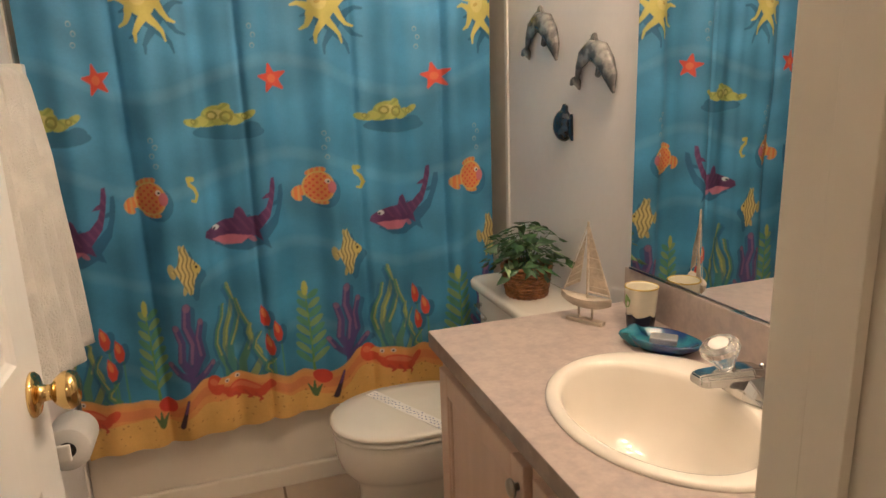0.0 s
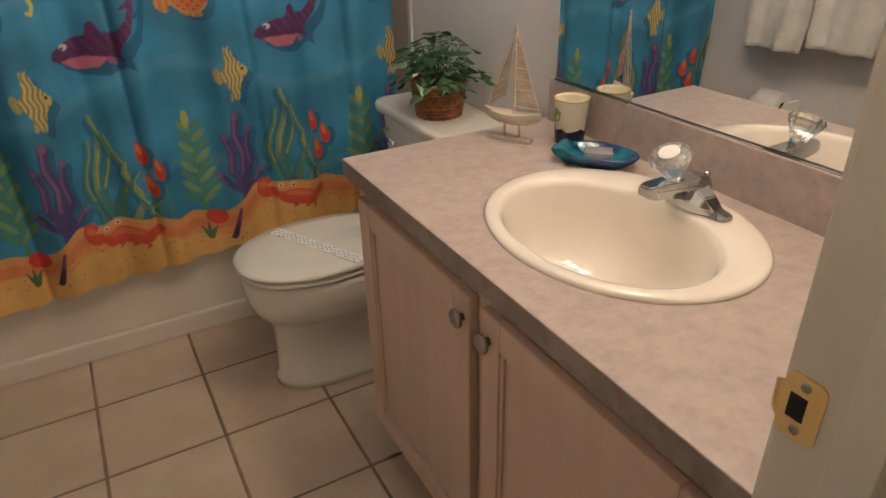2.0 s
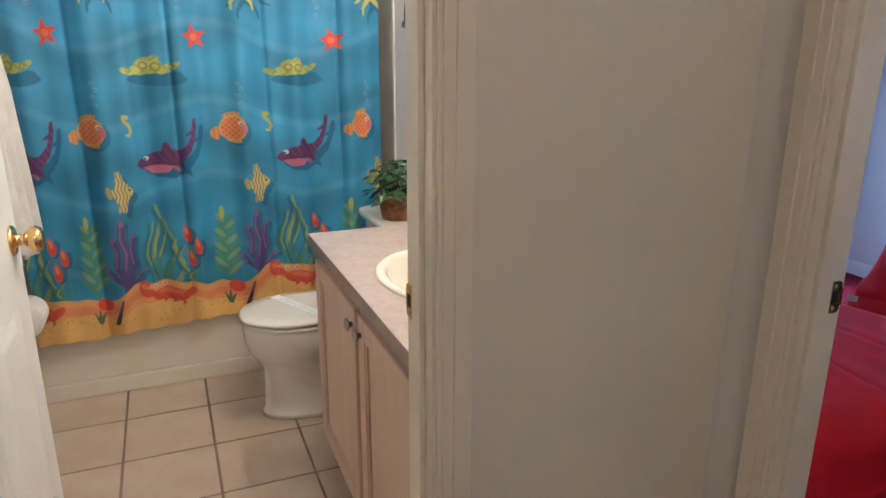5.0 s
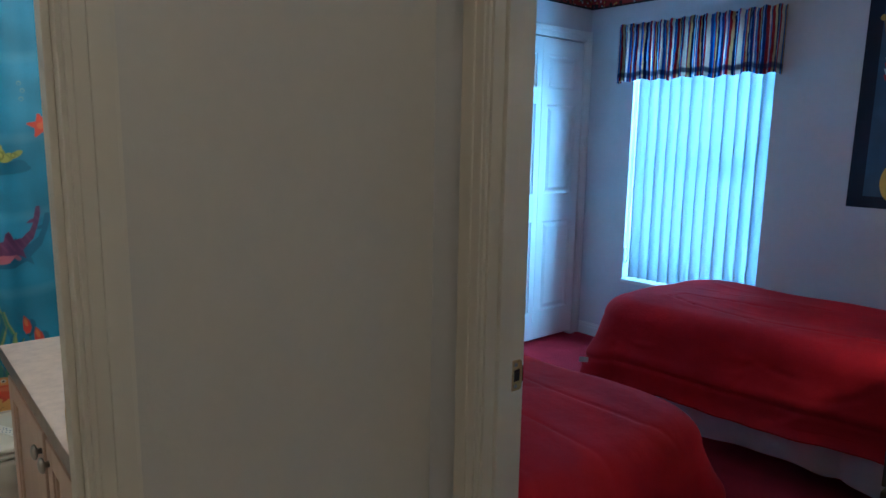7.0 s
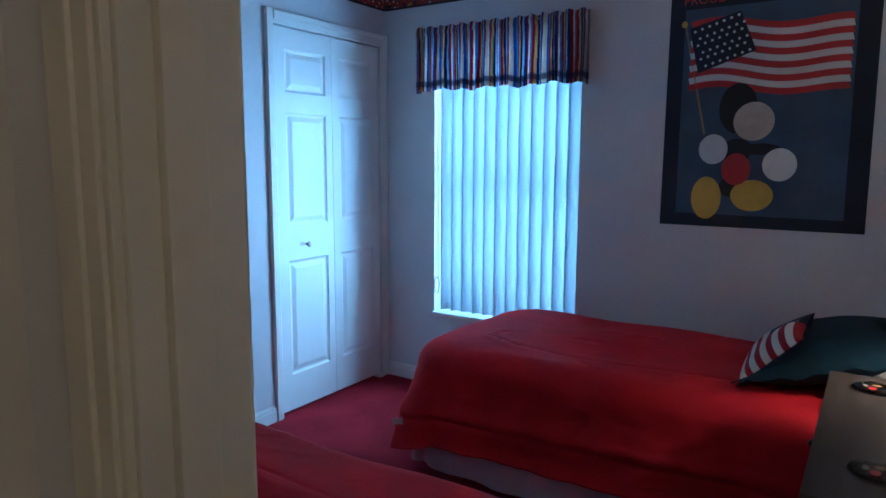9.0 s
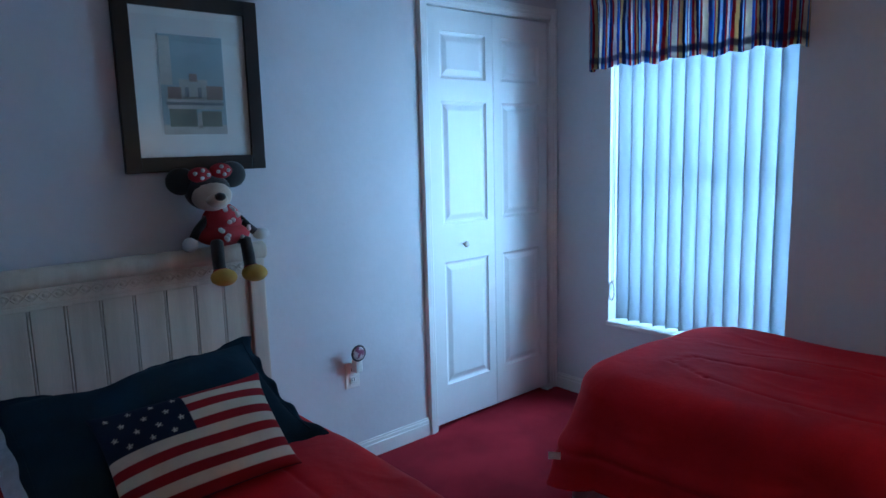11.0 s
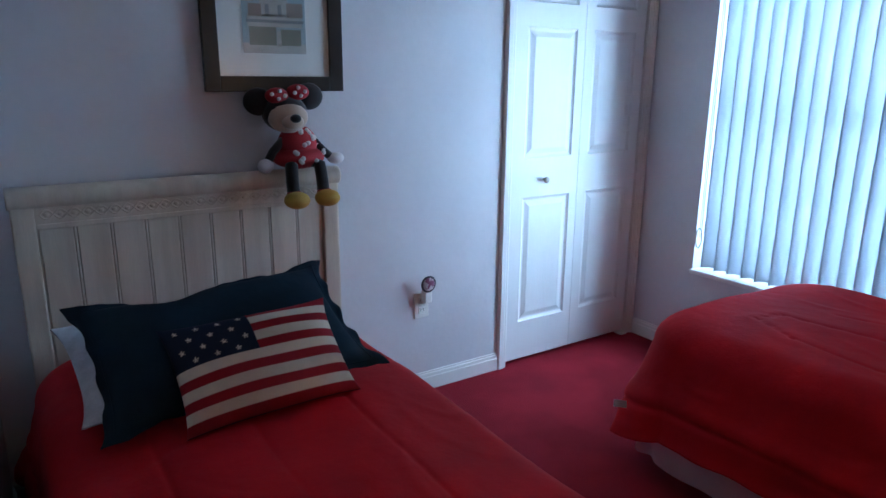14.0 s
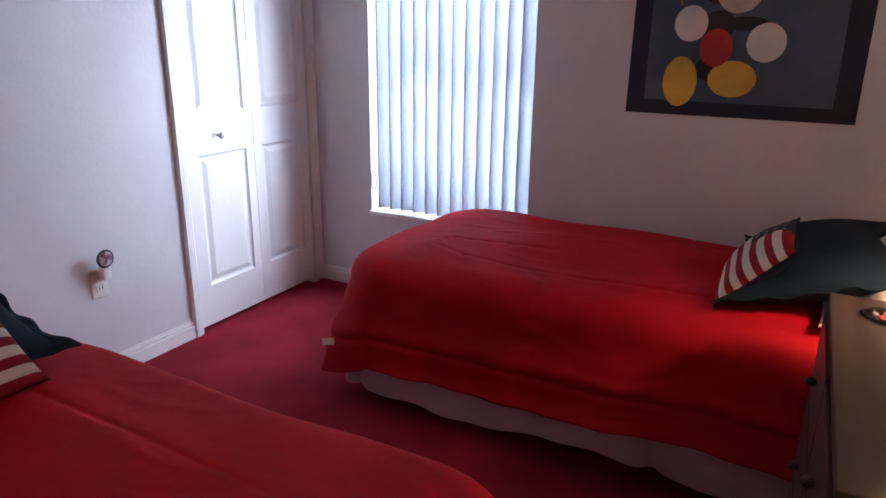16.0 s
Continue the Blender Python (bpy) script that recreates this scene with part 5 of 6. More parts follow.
bm = tube([(-0.062, 0, 0.070), (0.004, 0, 0.243)], 0.0007, 5)
tube([(0.064, 0, 0.070), (0.004, 0, 0.243)], 0.0007, 5, bm)
part("rigging", bm, BOAT_WOOD, boat, local=True)

# Tumbler painted with waves.
QX, QY = 0.503, 0.928
cup = thing("tumbler", "cream tumbler with a dark blue wave band", "cup", (QX, QY, CZ))
part("wall", turned([(0.029, 0), (0.0305, 0.004), (0.0375, 0.094), (0.0385, 0.098), (0.0355, 0.098), (0.0345, 0.094), (0.028, 0.008), (0.004, 0.007)], at=(QX, QY, CZ), n=40), CREAM, cup, smooth=True)
bm = bmesh.new()
n = 80
lo_r, hi_r = [], []
for i in range(n):
    a = 2 * math.pi * i / n
    top = 0.030 + 0.010 * ((5 * i / n) % 1) ** 1.5 * (1 if (5 * i / n) % 1 < 0.82 else 0.4)
    for store, z in ((lo_r, 0.001), (hi_r, top)):
        r = 0.0298 + 0.0078 * z / 0.094 + 0.0012
        store.append(Vector((QX + r * math.cos(a), QY + r * math.sin(a), CZ + z)))
part("wave_band", loft([lo_r, hi_r], bm, cap=(False, False)), DEEP_BLUE, cup, "dark blue glazed waves", smooth=True)
ring = lambda a0, a1, z0, z1: [Vector((QX + (0.0309 + 0.0078 * z / 0.094) * math.cos(radians(a)), QY + (0.0309 + 0.0078 * z / 0.094) * math.sin(radians(a)), CZ + z)) for a, z in ((a0, z0), (a1, z0 + 0.006), (a1 + 8, z1 - 0.012), (a0 + 14, z1), (a0 - 4, z1 - 0.014))]
part("green_patch", flat(ring(158, 188, 0.048, 0.083), (-0.0004, -0.0004, 0)), GREEN_GLAZE, cup, "pale green painted patch")
part("rim_line", tube([(QX + 0.0372 * math.cos(2 * math.pi * i / 40), QY + 0.0372 * math.sin(2 * math.pi * i / 40), CZ + 0.0975) for i in range(42)], 0.0018, 6), surface("yellow_glaze", (0.66, 0.50, 0.13), 0.25, bump=0), cup, "yellow rim", smooth=True)

# Fish-shaped soap dish with a wrapped soap.
dish_m = Matrix.Translation((0.462, 0.795, CZ)) @ pose(0, 0, 0, 0, 0, -62)
dish = thing("soap_dish", "blue glazed fish-shaped soap dish", "soap dish", m=dish_m)


def fish_line(f, z, n=48):
    pts = []
    for i in range(n):
        a = 2 * math.pi * i / n
        x, y = 0.088 * math.cos(a), 0.050 * math.sin(a)
        if math.cos(a) < -0.75:
            x -= 0.016 * (abs(math.sin(a)) / 0.66) - 0.006
            y *= 1.35
        y *= 1 - 0.28 * math.exp(-((math.cos(a) + 0.66) / 0.13) ** 2)
        pts.append(Vector((x * f, y * f * (1 + 0.04 * math.sin(5 * a)), z)))
    return pts


part("plate", loft([fish_line(f, z) for f, z in ((0.62, 0.0), (0.70, 0.004), (0.93, 0.018), (1.0, 0.026), (0.985, 0.030), (0.90, 0.027), (0.68, 0.016), (0.3, 0.012))]), BLUE_GLAZE, dish, smooth=True, local=True)
soap = solid("soap_bar", box(-0.028, -0.017, 0.0, 0.028, 0.017, 0.014, 0.004), SOAP, "small wrapped soap in a silver packet", "soap")
soap.matrix_basis = dish_m @ pose(0.006, 0, 0.0175, 4, 0, 20)


# Wall ornaments.
def dolphin(at, size, turn):
    """A leaping dolphin in low relief: arched, tapering body with fins and tail."""
    m = Matrix.Translation(at) @ pose(0, 0, 0, turn, 0, 180) @ Matrix.Scale(size, 4) @ Matrix.Scale(1.25, 4, (0, 1, 0))
    th = thing("dolphin_ornament", "glazed grey dolphin ornament on the wall", "wall ornament", m=m, group="sea wall ornaments")
    line = [(-0.46, -0.20), (-0.40, 0.02), (-0.26, 0.20), (-0.06, 0.28), (0.14, 0.22), (0.30, 0.04), (0.40, -0.16), (0.46, -0.34), (0.49, -0.42)]
    wide = [0.04, 0.075, 0.14, 0.19, 0.20, 0.17, 0.13, 0.06, 0.025]
    rings = []
    for i, (y, z) in enumerate(line):
        a, b = line[max(0, i - 1)], line[min(len(line) - 1, i + 1)]
        d = Vector((0, b[0] - a[0], b[1] - a[1])).normalized()
        side = Vector((0, -d.z, d.y))
        rings.append([Vector((0.08, y, z)) + side * wide[i] * math.cos(t) + Vector((1, 0, 0)) * wide[i] * 0.7 * math.sin(t) for t in [2 * math.pi * k / 14 for k in range(14)]])
    bm = loft(rings)
    for v in bm.verts:
        v.co.x = max(0.0, v.co.x)
    body = part("body", bm, GREY_GLAZE, th, smooth=True, local=True)
    for name, outline, x in (("back_fin", ((-0.14, 0.34), (-0.08, 0.54), (0.0, 0.56), (0.06, 0.38)), 0.03), ("tail", ((-0.46, -0.12), (-0.62, -0.16), (-0.66, -0.30), (-0.50, -0.26), (-0.40, -0.38), (-0.38, -0.22)), 0.03), ("flipper", ((0.12, 0.08), (0.06, -0.14), (0.14, -0.18), (0.26, 0.0)), 0.06)):
        bm = flat([Vector((x, y, z)) for y, z in outline], (0.07, 0, 0))
        bmesh.ops.bevel(bm, geom=bm.edges[:], offset=0.018, segments=2, affect="EDGES")
        part(name, bm, GREY_GLAZE, th, local=True)


for y, z, s, tn in ((1.560, 1.488, 0.165, 0), (1.255, 1.392, 0.155, 0)):
    dolphin((XB, y, z), s, tn)
NAVY_GLAZE = surface("navy_glaze", (0.010, 0.035, 0.085), 0.12, vary=0.3, scale=30, fine=80, bump=0.05, coat=0.4)
fish_m = Matrix.Translation((XB, 1.425, 1.235))
fish_orn = thing("fish_ornament", "dark blue glazed fish ornament on the wall", "wall ornament", m=fish_m, group="sea wall ornaments")
bm = ball((0, 0.008, 0), 0.030, 0.046, 0.047)
for v in bm.verts:
    v.co.x = min(0.0, v.co.x)
part("body", bm, NAVY_GLAZE, fish_orn, smooth=True, local=True)
bm = flat([Vector((-0.004, y, z)) for y, z in ((-0.022, 0.0), (-0.048, 0.034), (-0.052, -0.04))], (-0.008, 0, 0))
flat([Vector((-0.004, y, z)) for y, z in ((0.015, 0.036), (-0.004, 0.062), (-0.02, 0.056), (-0.018, 0.03))], (-0.008, 0, 0), bm)
part("fins", bm, NAVY_GLAZE, fish_orn, local=True)


# Towels on a bar and the paper roll on the west wall.
bar = thing("towel_bar", "white towel bar on the bathroom wall", "towel bar", (BATH_W, 1.36, 1.42))
part("rod", tube([(BATH_W + 0.07, 1.02, 1.42), (BATH_W + 0.07, 1.60, 1.42)], 0.008, 12), PLASTIC, bar, smooth=True)
for y in (1.03, 1.59):
    part("bracket", box(BATH_W, y - 0.018, 1.395, BATH_W + 0.082, y + 0.018, 1.445, 0.006), PLASTIC, bar)


def towel(y0, y1, length, back):
    """A towel folded over the bar, in soft folds, thicker at the foot."""
    rows, cols = 70, 40
    s = np.linspace(0, 1, rows)[:, None].repeat(cols, 1)
    v = np.linspace(0, 1, cols)[None, :].repeat(rows, 0)
    d = s * (length + back) - back
    z = 1.430 - np.abs(d)
    front = 1 / (1 + np.exp(-d / 0.006))
    x = BATH_W + 0.07 + (front * 2 - 1) * 0.022 + (front * 0.034 * np.clip(d / length, 0, 1))
    wave = 0.012 * np.sin(v * 9.5 + 1.0 + y0 * 3) + 0.006 * np.sin(v * 21 + d * 2)
    x = x + wave * np.clip(np.abs(d) / 0.2, 0, 1) * front
    y = y0 + (y1 - y0) * v + 0.010 * np.sin(d * 9 + v * 3) * np.clip(np.abs(d) / 0.3, 0, 1)
    y = (y - (y0 + y1) / 2) * (1 + 0.06 * np.clip(d, 0, 1)) + (y0 + y1) / 2
    ob = new("hand_towel", grid_mesh("towel", np.stack((x, y, z), -1), None, TOWEL))
    thick = ob.modifiers.new("pile", "SOLIDIFY")
    thick.thickness, thick.offset = 0.011, 0
    tagged(ob, "white terry towel hanging over the wall bar", "towel", "towels on the bar")


towel(1.330, 1.535, 0.69, 0.50)
towel(1.075, 1.285, 0.66, 0.48)

RX, RY, RZ = BATH_W + 0.078, 1.425, 0.525
holder = thing("paper_holder", "white paper holder on the bathroom wall", "paper holder", (BATH_W, RY, RZ))
for s in (-1, 1):
    part("arm", box(BATH_W, RY + s * 0.068 - 0.006, RZ - 0.022, RX + 0.012, RY + s * 0.068 + 0.006, RZ + 0.022, 0.005), PLASTIC, holder)
part("spindle", tube([(RX, RY - 0.066, RZ), (RX, RY + 0.066, RZ)], 0.009, 12), PLASTIC, holder, smooth=True)
m = Matrix.Translation((RX, RY - 0.055, RZ)) @ pose(0, 0, 0, -90, 0, 0)
roll = solid("toilet_roll", turned([(0.021, 0.001), (0.054, 0.0), (0.056, 0.003), (0.056, 0.107), (0.054, 0.11), (0.021, 0.109), (0.0205, 0.055)], m=m, n=40), PAPER, "white toilet paper roll on its holder", "toilet paper", smooth=True)
# Dark disc on the roll's end, painting the shade inside its bore.
bm = turned([(0.0208, -0.0006), (0.0208, 0.0004)], m=m, n=24)
core = new("core", mesh_of("core", bm, DARK_HOLE))
core.parent = roll

# Floor tiles of the bath, 0.30 m with recessed joints.
tile_me = {}
TILE0X, TILE0Y, PITCH, JOINT = -0.290, 1.618, 0.299, 0.009
ix0, ix1 = math.floor((BATH_W - TILE0X) / PITCH), math.ceil((XB - TILE0X) / PITCH)
iy0, iy1 = math.floor((0.0 - TILE0Y) / PITCH), math.ceil((1.90 - TILE0Y) / PITCH)
for ix in range(ix0, ix1):
    for iy in range(iy0, iy1):
        x0, x1 = max(BATH_W, TILE0X + ix * PITCH + JOINT / 2), min(XB, TILE0X + (ix + 1) * PITCH - JOINT / 2)
        y0, y1 = max(0.0, TILE0Y + iy * PITCH + JOINT / 2), min(1.90, TILE0Y + (iy + 1) * PITCH - JOINT / 2)
        if x1 - x0 < 0.01 or y1 - y0 < 0.01:
            continue
        key = (round(x1 - x0, 4), round(y1 - y0, 4))
        if key not in tile_me:
            tile_me[key] = mesh_of("tile", box(0, 0, -0.008, x1 - x0, y1 - y0, 0, 0.002, segments=1), TILE)
        tile = new("tile", tile_me[key])
        tile.location = (x0, y0, 0.0)
        tile.parent = bath_floor

# ---- bedroom ----
def perimeter(cx, cy, hx, hy, r, n):
    """n places evenly spaced round a rounded rectangle, each with its outward normal."""
    r = min(r, hx, hy)
    straight = [2 * (hy - r), 2 * (hx - r), 2 * (hy - r), 2 * (hx - r)]
    arc = math.pi / 2 * r
    total = sum(straight) + 4 * arc
    out = []
    for i in range(n):
        d = total * i / n
        for k in range(4):
            ang = math.pi / 2 * k
            nx, ny = math.cos(ang), math.sin(ang)
            tx_, ty_ = -ny, nx
            half_n, half_t = (hx, hy) if k % 2 == 0 else (hy, hx)
            if d <= straight[k]:
                o = -(half_t - r) + d
                out.append((cx + nx * half_n + tx_ * o, cy + ny * half_n + ty_ * o, nx, ny))
                break
            d -= straight[k]
            if d <= arc:
                a = ang + d / r
                px = cx + nx * (half_n - r) + tx_ * (half_t - r)
                py = cy + ny * (half_n - r) + ty_ * (half_t - r)
                out.append((px + r * math.cos(a), py + r * math.sin(a), math.cos(a), math.sin(a)))
                break
            d -= arc
        else:
            out.append(out[0])
    return out


def quilted(name, parent, x0, x1, y0, y1, top, hem, seed, seams):
    """A comforter draped over a bed: soft top with stitched seams, rounded edges and hanging folds."""
    cx, cy, hx, hy = (x0 + x1) / 2, (y0 + y1) / 2, (x1 - x0) / 2, (y1 - y0) / 2
    n = 620
    line = np.array(perimeter(cx, cy, hx, hy, 0.17, n))
    rnd = np.random.RandomState(seed)
    ph = rnd.uniform(0, 6.28, 12)
    creases = [(rnd.uniform(x0, x1), rnd.uniform(y0, y1), rnd.uniform(0, 3.14), rnd.uniform(0.06, 0.2), rnd.uniform(0.010, 0.020), rnd.uniform(-0.0035, 0.0035)) for _ in range(34)]
    side_creases = [(rnd.uniform(0, 4 * (hx + hy)), rnd.uniform(0.05, 0.95), rnd.uniform(-0.9, 0.9), rnd.uniform(0.05, 0.16), rnd.uniform(0.011, 0.020), rnd.uniform(-0.008, 0.008)) for _ in range(70)]
    s = np.arange(n) / n * 2 * (hx + hy) * 2
    rings = []
    levels = [(f, 0.0, None) for f in np.linspace(0.02, 0.93, 84)]
    drop = np.linspace(0, 1, 40)

    def top_height(x, y):
        h = np.full(x.shape, top)
        h -= 0.022 * np.clip(np.abs((x - cx) / hx), 0, 1) ** 4 + 0.018 * np.clip(np.abs((y - cy) / hy), 0, 1) ** 6
        for k in range(7):
            a, b = rnd_dirs[k]
            h += 0.0028 * np.sin(x * a + y * b + ph[k] + 0.8 * np.sin(x * b * 0.6 - y * a * 0.3))
        for px, py, turn_, long_, wide_, high_ in creases:
            u = (x - px) * math.cos(turn_) + (y - py) * math.sin(turn_)
            w = (y - py) * math.cos(turn_) - (x - px) * math.sin(turn_) + 1.6 * u * u
            h += high_ * np.exp(-(u / long_) ** 2 - (w / wide_) ** 2)
        for px, py, qx, qy in seams:
            lx, ly = qx - px, qy - py
            t = np.clip(((x - px) * lx + (y - py) * ly) / (lx * lx + ly * ly), 0, 1)
            dist = np.hypot(x - px - t * lx, y - py - t * ly + 0.006 * np.sin(t * 14 + ph[0]))
            h -= 0.0045 * np.exp(-(dist / 0.008) ** 2) - 0.0015 * np.exp(-((dist - 0.03) / 0.025) ** 2)
        return h

    rnd_dirs = [(rnd.uniform(4, 16), rnd.uniform(-16, 16)) for _ in range(7)]
    r_edge = 0.105
    for f, _, _ in levels:
        k = f / 0.93
        x = cx + (line[:, 0] - cx) * (1 - r_edge / hx) * k
        y = cy + (line[:, 1] - cy) * (1 - r_edge / hy) * k
        rings.append(np.stack((x, y, top_height(x, y)), 1))
    ex, ey = cx + (line[:, 0] - cx) * (1 - r_edge / hx), cy + (line[:, 1] - cy) * (1 - r_edge / hy)
    eh = top_height(ex, ey)
    corner = np.minimum(np.abs(line[:, 2]), np.abs(line[:, 3])) * 2
    for a in np.linspace(0.12, 1, 9) * math.pi / 2:
        x, y = ex + (line[:, 0] - ex) * math.sin(a), ey + (line[:, 1] - ey) * math.sin(a)
        rings.append(np.stack((x, y, eh - r_edge * (1 - math.cos(a))), 1))
    hem_line = hem + 0.018 * np.sin(s * 2.3 + ph[1]) + 0.010 * np.sin(s * 6.1 + ph[2]) - 0.03 * corner
    for t in drop[1:]:
        fold = 0.012 * np.sin(s * 7.5 + ph[3] + 0.8 * np.sin(s * 2.1)) + 0.006 * np.sin(s * 15 + ph[4]) + 0.004 * np.sin(s * 33 + ph[5])
        out = 0.035 * t + fold * t ** 1.1 + 0.085 * corner * t + 0.010 * np.sin(t * 9 + s * 1.2 + ph[6]) * t
        for ps, pt, slope, long_, wide_, high_ in side_creases:
            gap = (s - ps + 2 * (hx + hy)) % (4 * (hx + hy)) - 2 * (hx + hy)
            down = (t - pt) * 0.36
            u, w = gap * math.cos(slope) + down * math.sin(slope), down * math.cos(slope) - gap * math.sin(slope)
            out = out + high_ * np.exp(-(u / long_) ** 2 - ((w + 1.8 * u * u) / wide_) ** 2) * min(1, t * 4)
        if seams:
            out = out - 0.010 * np.exp(-((t - 0.62) / 0.035) ** 2) + 0.006 * np.exp(-((t - 0.5) / 0.08) ** 2)
        z = (eh - r_edge) * (1 - t) + hem_line * t
        rings.append(np.stack((line[:, 0] + line[:, 2] * out, line[:, 1] + line[:, 3] * out, z), 1))
    inner = rings[-1].copy()
    inner[:, 0] -= line[:, 2] * 0.018
    inner[:, 1] -= line[:, 3] * 0.018
    rings.append(inner)
    up = inner.copy()
    up[:, 2] += 0.05
    rings.append(up)
    bm = loft([[Vector(p) for p in ring] for ring in rings], cap=(True, False))
    return part(name, bm, QUILT, parent, smooth=True)


def bed(label, x0, x1, y0, y1, top, hem, seed, seams, skirt=True):
    th = thing("bed", label, "bed", ((x0 + x1) / 2, (y0 + y1) / 2, 0), group="twin beds")
    part("mattress", box(x0 + 0.06, y0 + 0.06, 0.32, x1 - 0.06, y1 - 0.06, top - 0.055, 0.09, segments=4), WHITE_COTTON, th)
    part("box_spring", box(x0 + 0.035, y0 + 0.035, 0.14, x1 - 0.035, y1 - 0.035, 0.318, 0.02), WHITE_COTTON, th)
    for sx in (x0 + 0.10, x1 - 0.10):
        for sy in (y0 + 0.12, y1 - 0.12):
            part("leg", turned([(0.022, 0), (0.026, 0.14)], at=(sx, sy, 0), n=16), BLACK_FRAME, th)
    quilted("comforter", th, x0 - 0.01, x1 + 0.01, y0 - 0.012, y1 + 0.012, top, hem, seed, seams)
    line = np.array(perimeter((x0 + x1) / 2, (y0 + y1) / 2, (x1 - x0) / 2 - 0.008, (y1 - y0) / 2 - 0.008, 0.05, 360))
    s = np.arange(360) / 360 * 2 * ((x1 - x0) + (y1 - y0))
    rings = []
    for t in np.linspace(0, 1, 14):
        fold = (0.010 * np.sin(s * 11 + 2 * np.sin(s * 2.3)) + 0.006 * np.sin(s * 27 + 1)) * t
        pinch = 0.03 * np.exp(-((s % 1.15 - 0.6) / 0.03) ** 2) * t
        z = 0.33 * (1 - t) + (0.055 + 0.014 * np.sin(s * 5 + 1)) * t
        rings.append([Vector((a + nx * (f - p_), b + ny * (f - p_), zz)) for (a, b, nx, ny), f, p_, zz in zip(line, fold, pinch, z)])
    part("bed_skirt", loft(rings, cap=(False, False)), SKIRT, th, "white gathered bed skirt", smooth=True)
    return th


B1 = (0.800, 1.768, -0.060, 1.860)
B2 = (2.600, 3.560, -0.880, 1.045)
TOP1, TOP2 = 0.560, 0.600
bed_one = bed("twin bed with red comforter and whitewashed headboard", *B1, TOP1, 0.20, 7, [(1.0, -0.1, 1.01, 1.5), (1.235, -0.1, 1.235, 1.6), (1.48, -0.1, 1.48, 1.6)])
bed_two = bed("twin bed with red comforter and white skirt beside the window wall", *B2, TOP2, 0.185, 12, [(2.78, -0.6, 2.80, 0.62), (2.80, 0.62, 2.86, 0.77), (2.86, 0.77, 2.98, 0.75), (2.98, 0.75, 3.02, 0.35), (3.16, 0.66, 3.20, 0.15)])
solid("care_tag", flat([(2.547, 1.026, 0.246), (2.522, 1.063, 0.244), (2.522, 1.063, 0.271), (2.547, 1.026, 0.273)], (0.0008, 0.0006, 0)), PAPER, "small white tag on the comforter's edge", "tag").parent = None
tag = bpy.data.objects["care_tag"]
tag.parent = bed_two
tag.matrix_parent_inverse = WORLD[bed_two.name].inverted()
del tag["category"]


# Headboard of the first bed, a part of it.
def headboard():
    y1, y0 = BED_N - 0.016, BED_N - 0.075
    x0, x1 = 0.800, 1.850
    root = part("headboard", box(x0 + 0.05, y0 + 0.020, 0.10, x1 - 0.05, y1 - 0.012, 0.965, 0.002), HEADBOARD, bed_one, "whitewashed plank headboard with a carved band")
    for a, b in ((x0, x0 + 0.062), (x1 - 0.062, x1)):
        part("post", box(a, y0, 0, b, y1, 1.03, 0.006), HEADBOARD, root)
    n = 9
    w = (x1 - x0 - 0.124) / n
    for i in range(n):
        a = x0 + 0.062 + i * w
        part("plank", box(a + 0.0055, y0 + 0.010, 0.16, a + w - 0.0055, y0 + 0.022, 0.935, 0.003), HEADBOARD, root)
        if i:
            part("bead", tube([(a, y0 + 0.0135, 0.16), (a, y0 + 0.0135, 0.935)], 0.0036, 8), HEADBOARD, root)
    part("lower_rail", box(x0 + 0.05, y0 + 0.004, 0.925, x1 - 0.05, y0 + 0.024, 0.942, 0.003), HEADBOARD, root)
    part("frieze", box(x0 + 0.05, y0 + 0.006, 0.942, x1 - 0.05, y1 - 0.01, 0.998, 0.002), HEADBOARD, root)
    bm = bmesh.new()
    steps = 150
    for k, (amp, shift) in enumerate(((0.014, 0), (0.014, math.pi))):
        tube([(x0 + 0.075 + (x1 - x0 - 0.15) * i / steps, y0 + 0.005, 0.970 + amp * math.sin(i * 0.5 + shift)) for i in range(steps + 1)], 0.0028, 6, bm)
    for i in range(24):
        ball((x0 + 0.075 + (x1 - x0 - 0.15) * (i + 0.5) / 24, y0 + 0.005, 0.970), 0.008, 0.004, 0.006, bm, u=8, v=6)
    part("carving", bm, HEADBOARD, root, "carved rope and leaf band")
    bm = loft([[Vector((x, (y0 + y1) / 2 - 0.006 + 0.040 * math.cos(a) * 1.0, 1.022 + 0.034 * math.sin(a))) for a in [2 * math.pi * k / 20 for k in range(20)]] for x in (x0 - 0.006, x0, x1, x1 + 0.006)])
    part("top_roll", bm, HEADBOARD, root, "rounded top rail", smooth=True)


headboard()


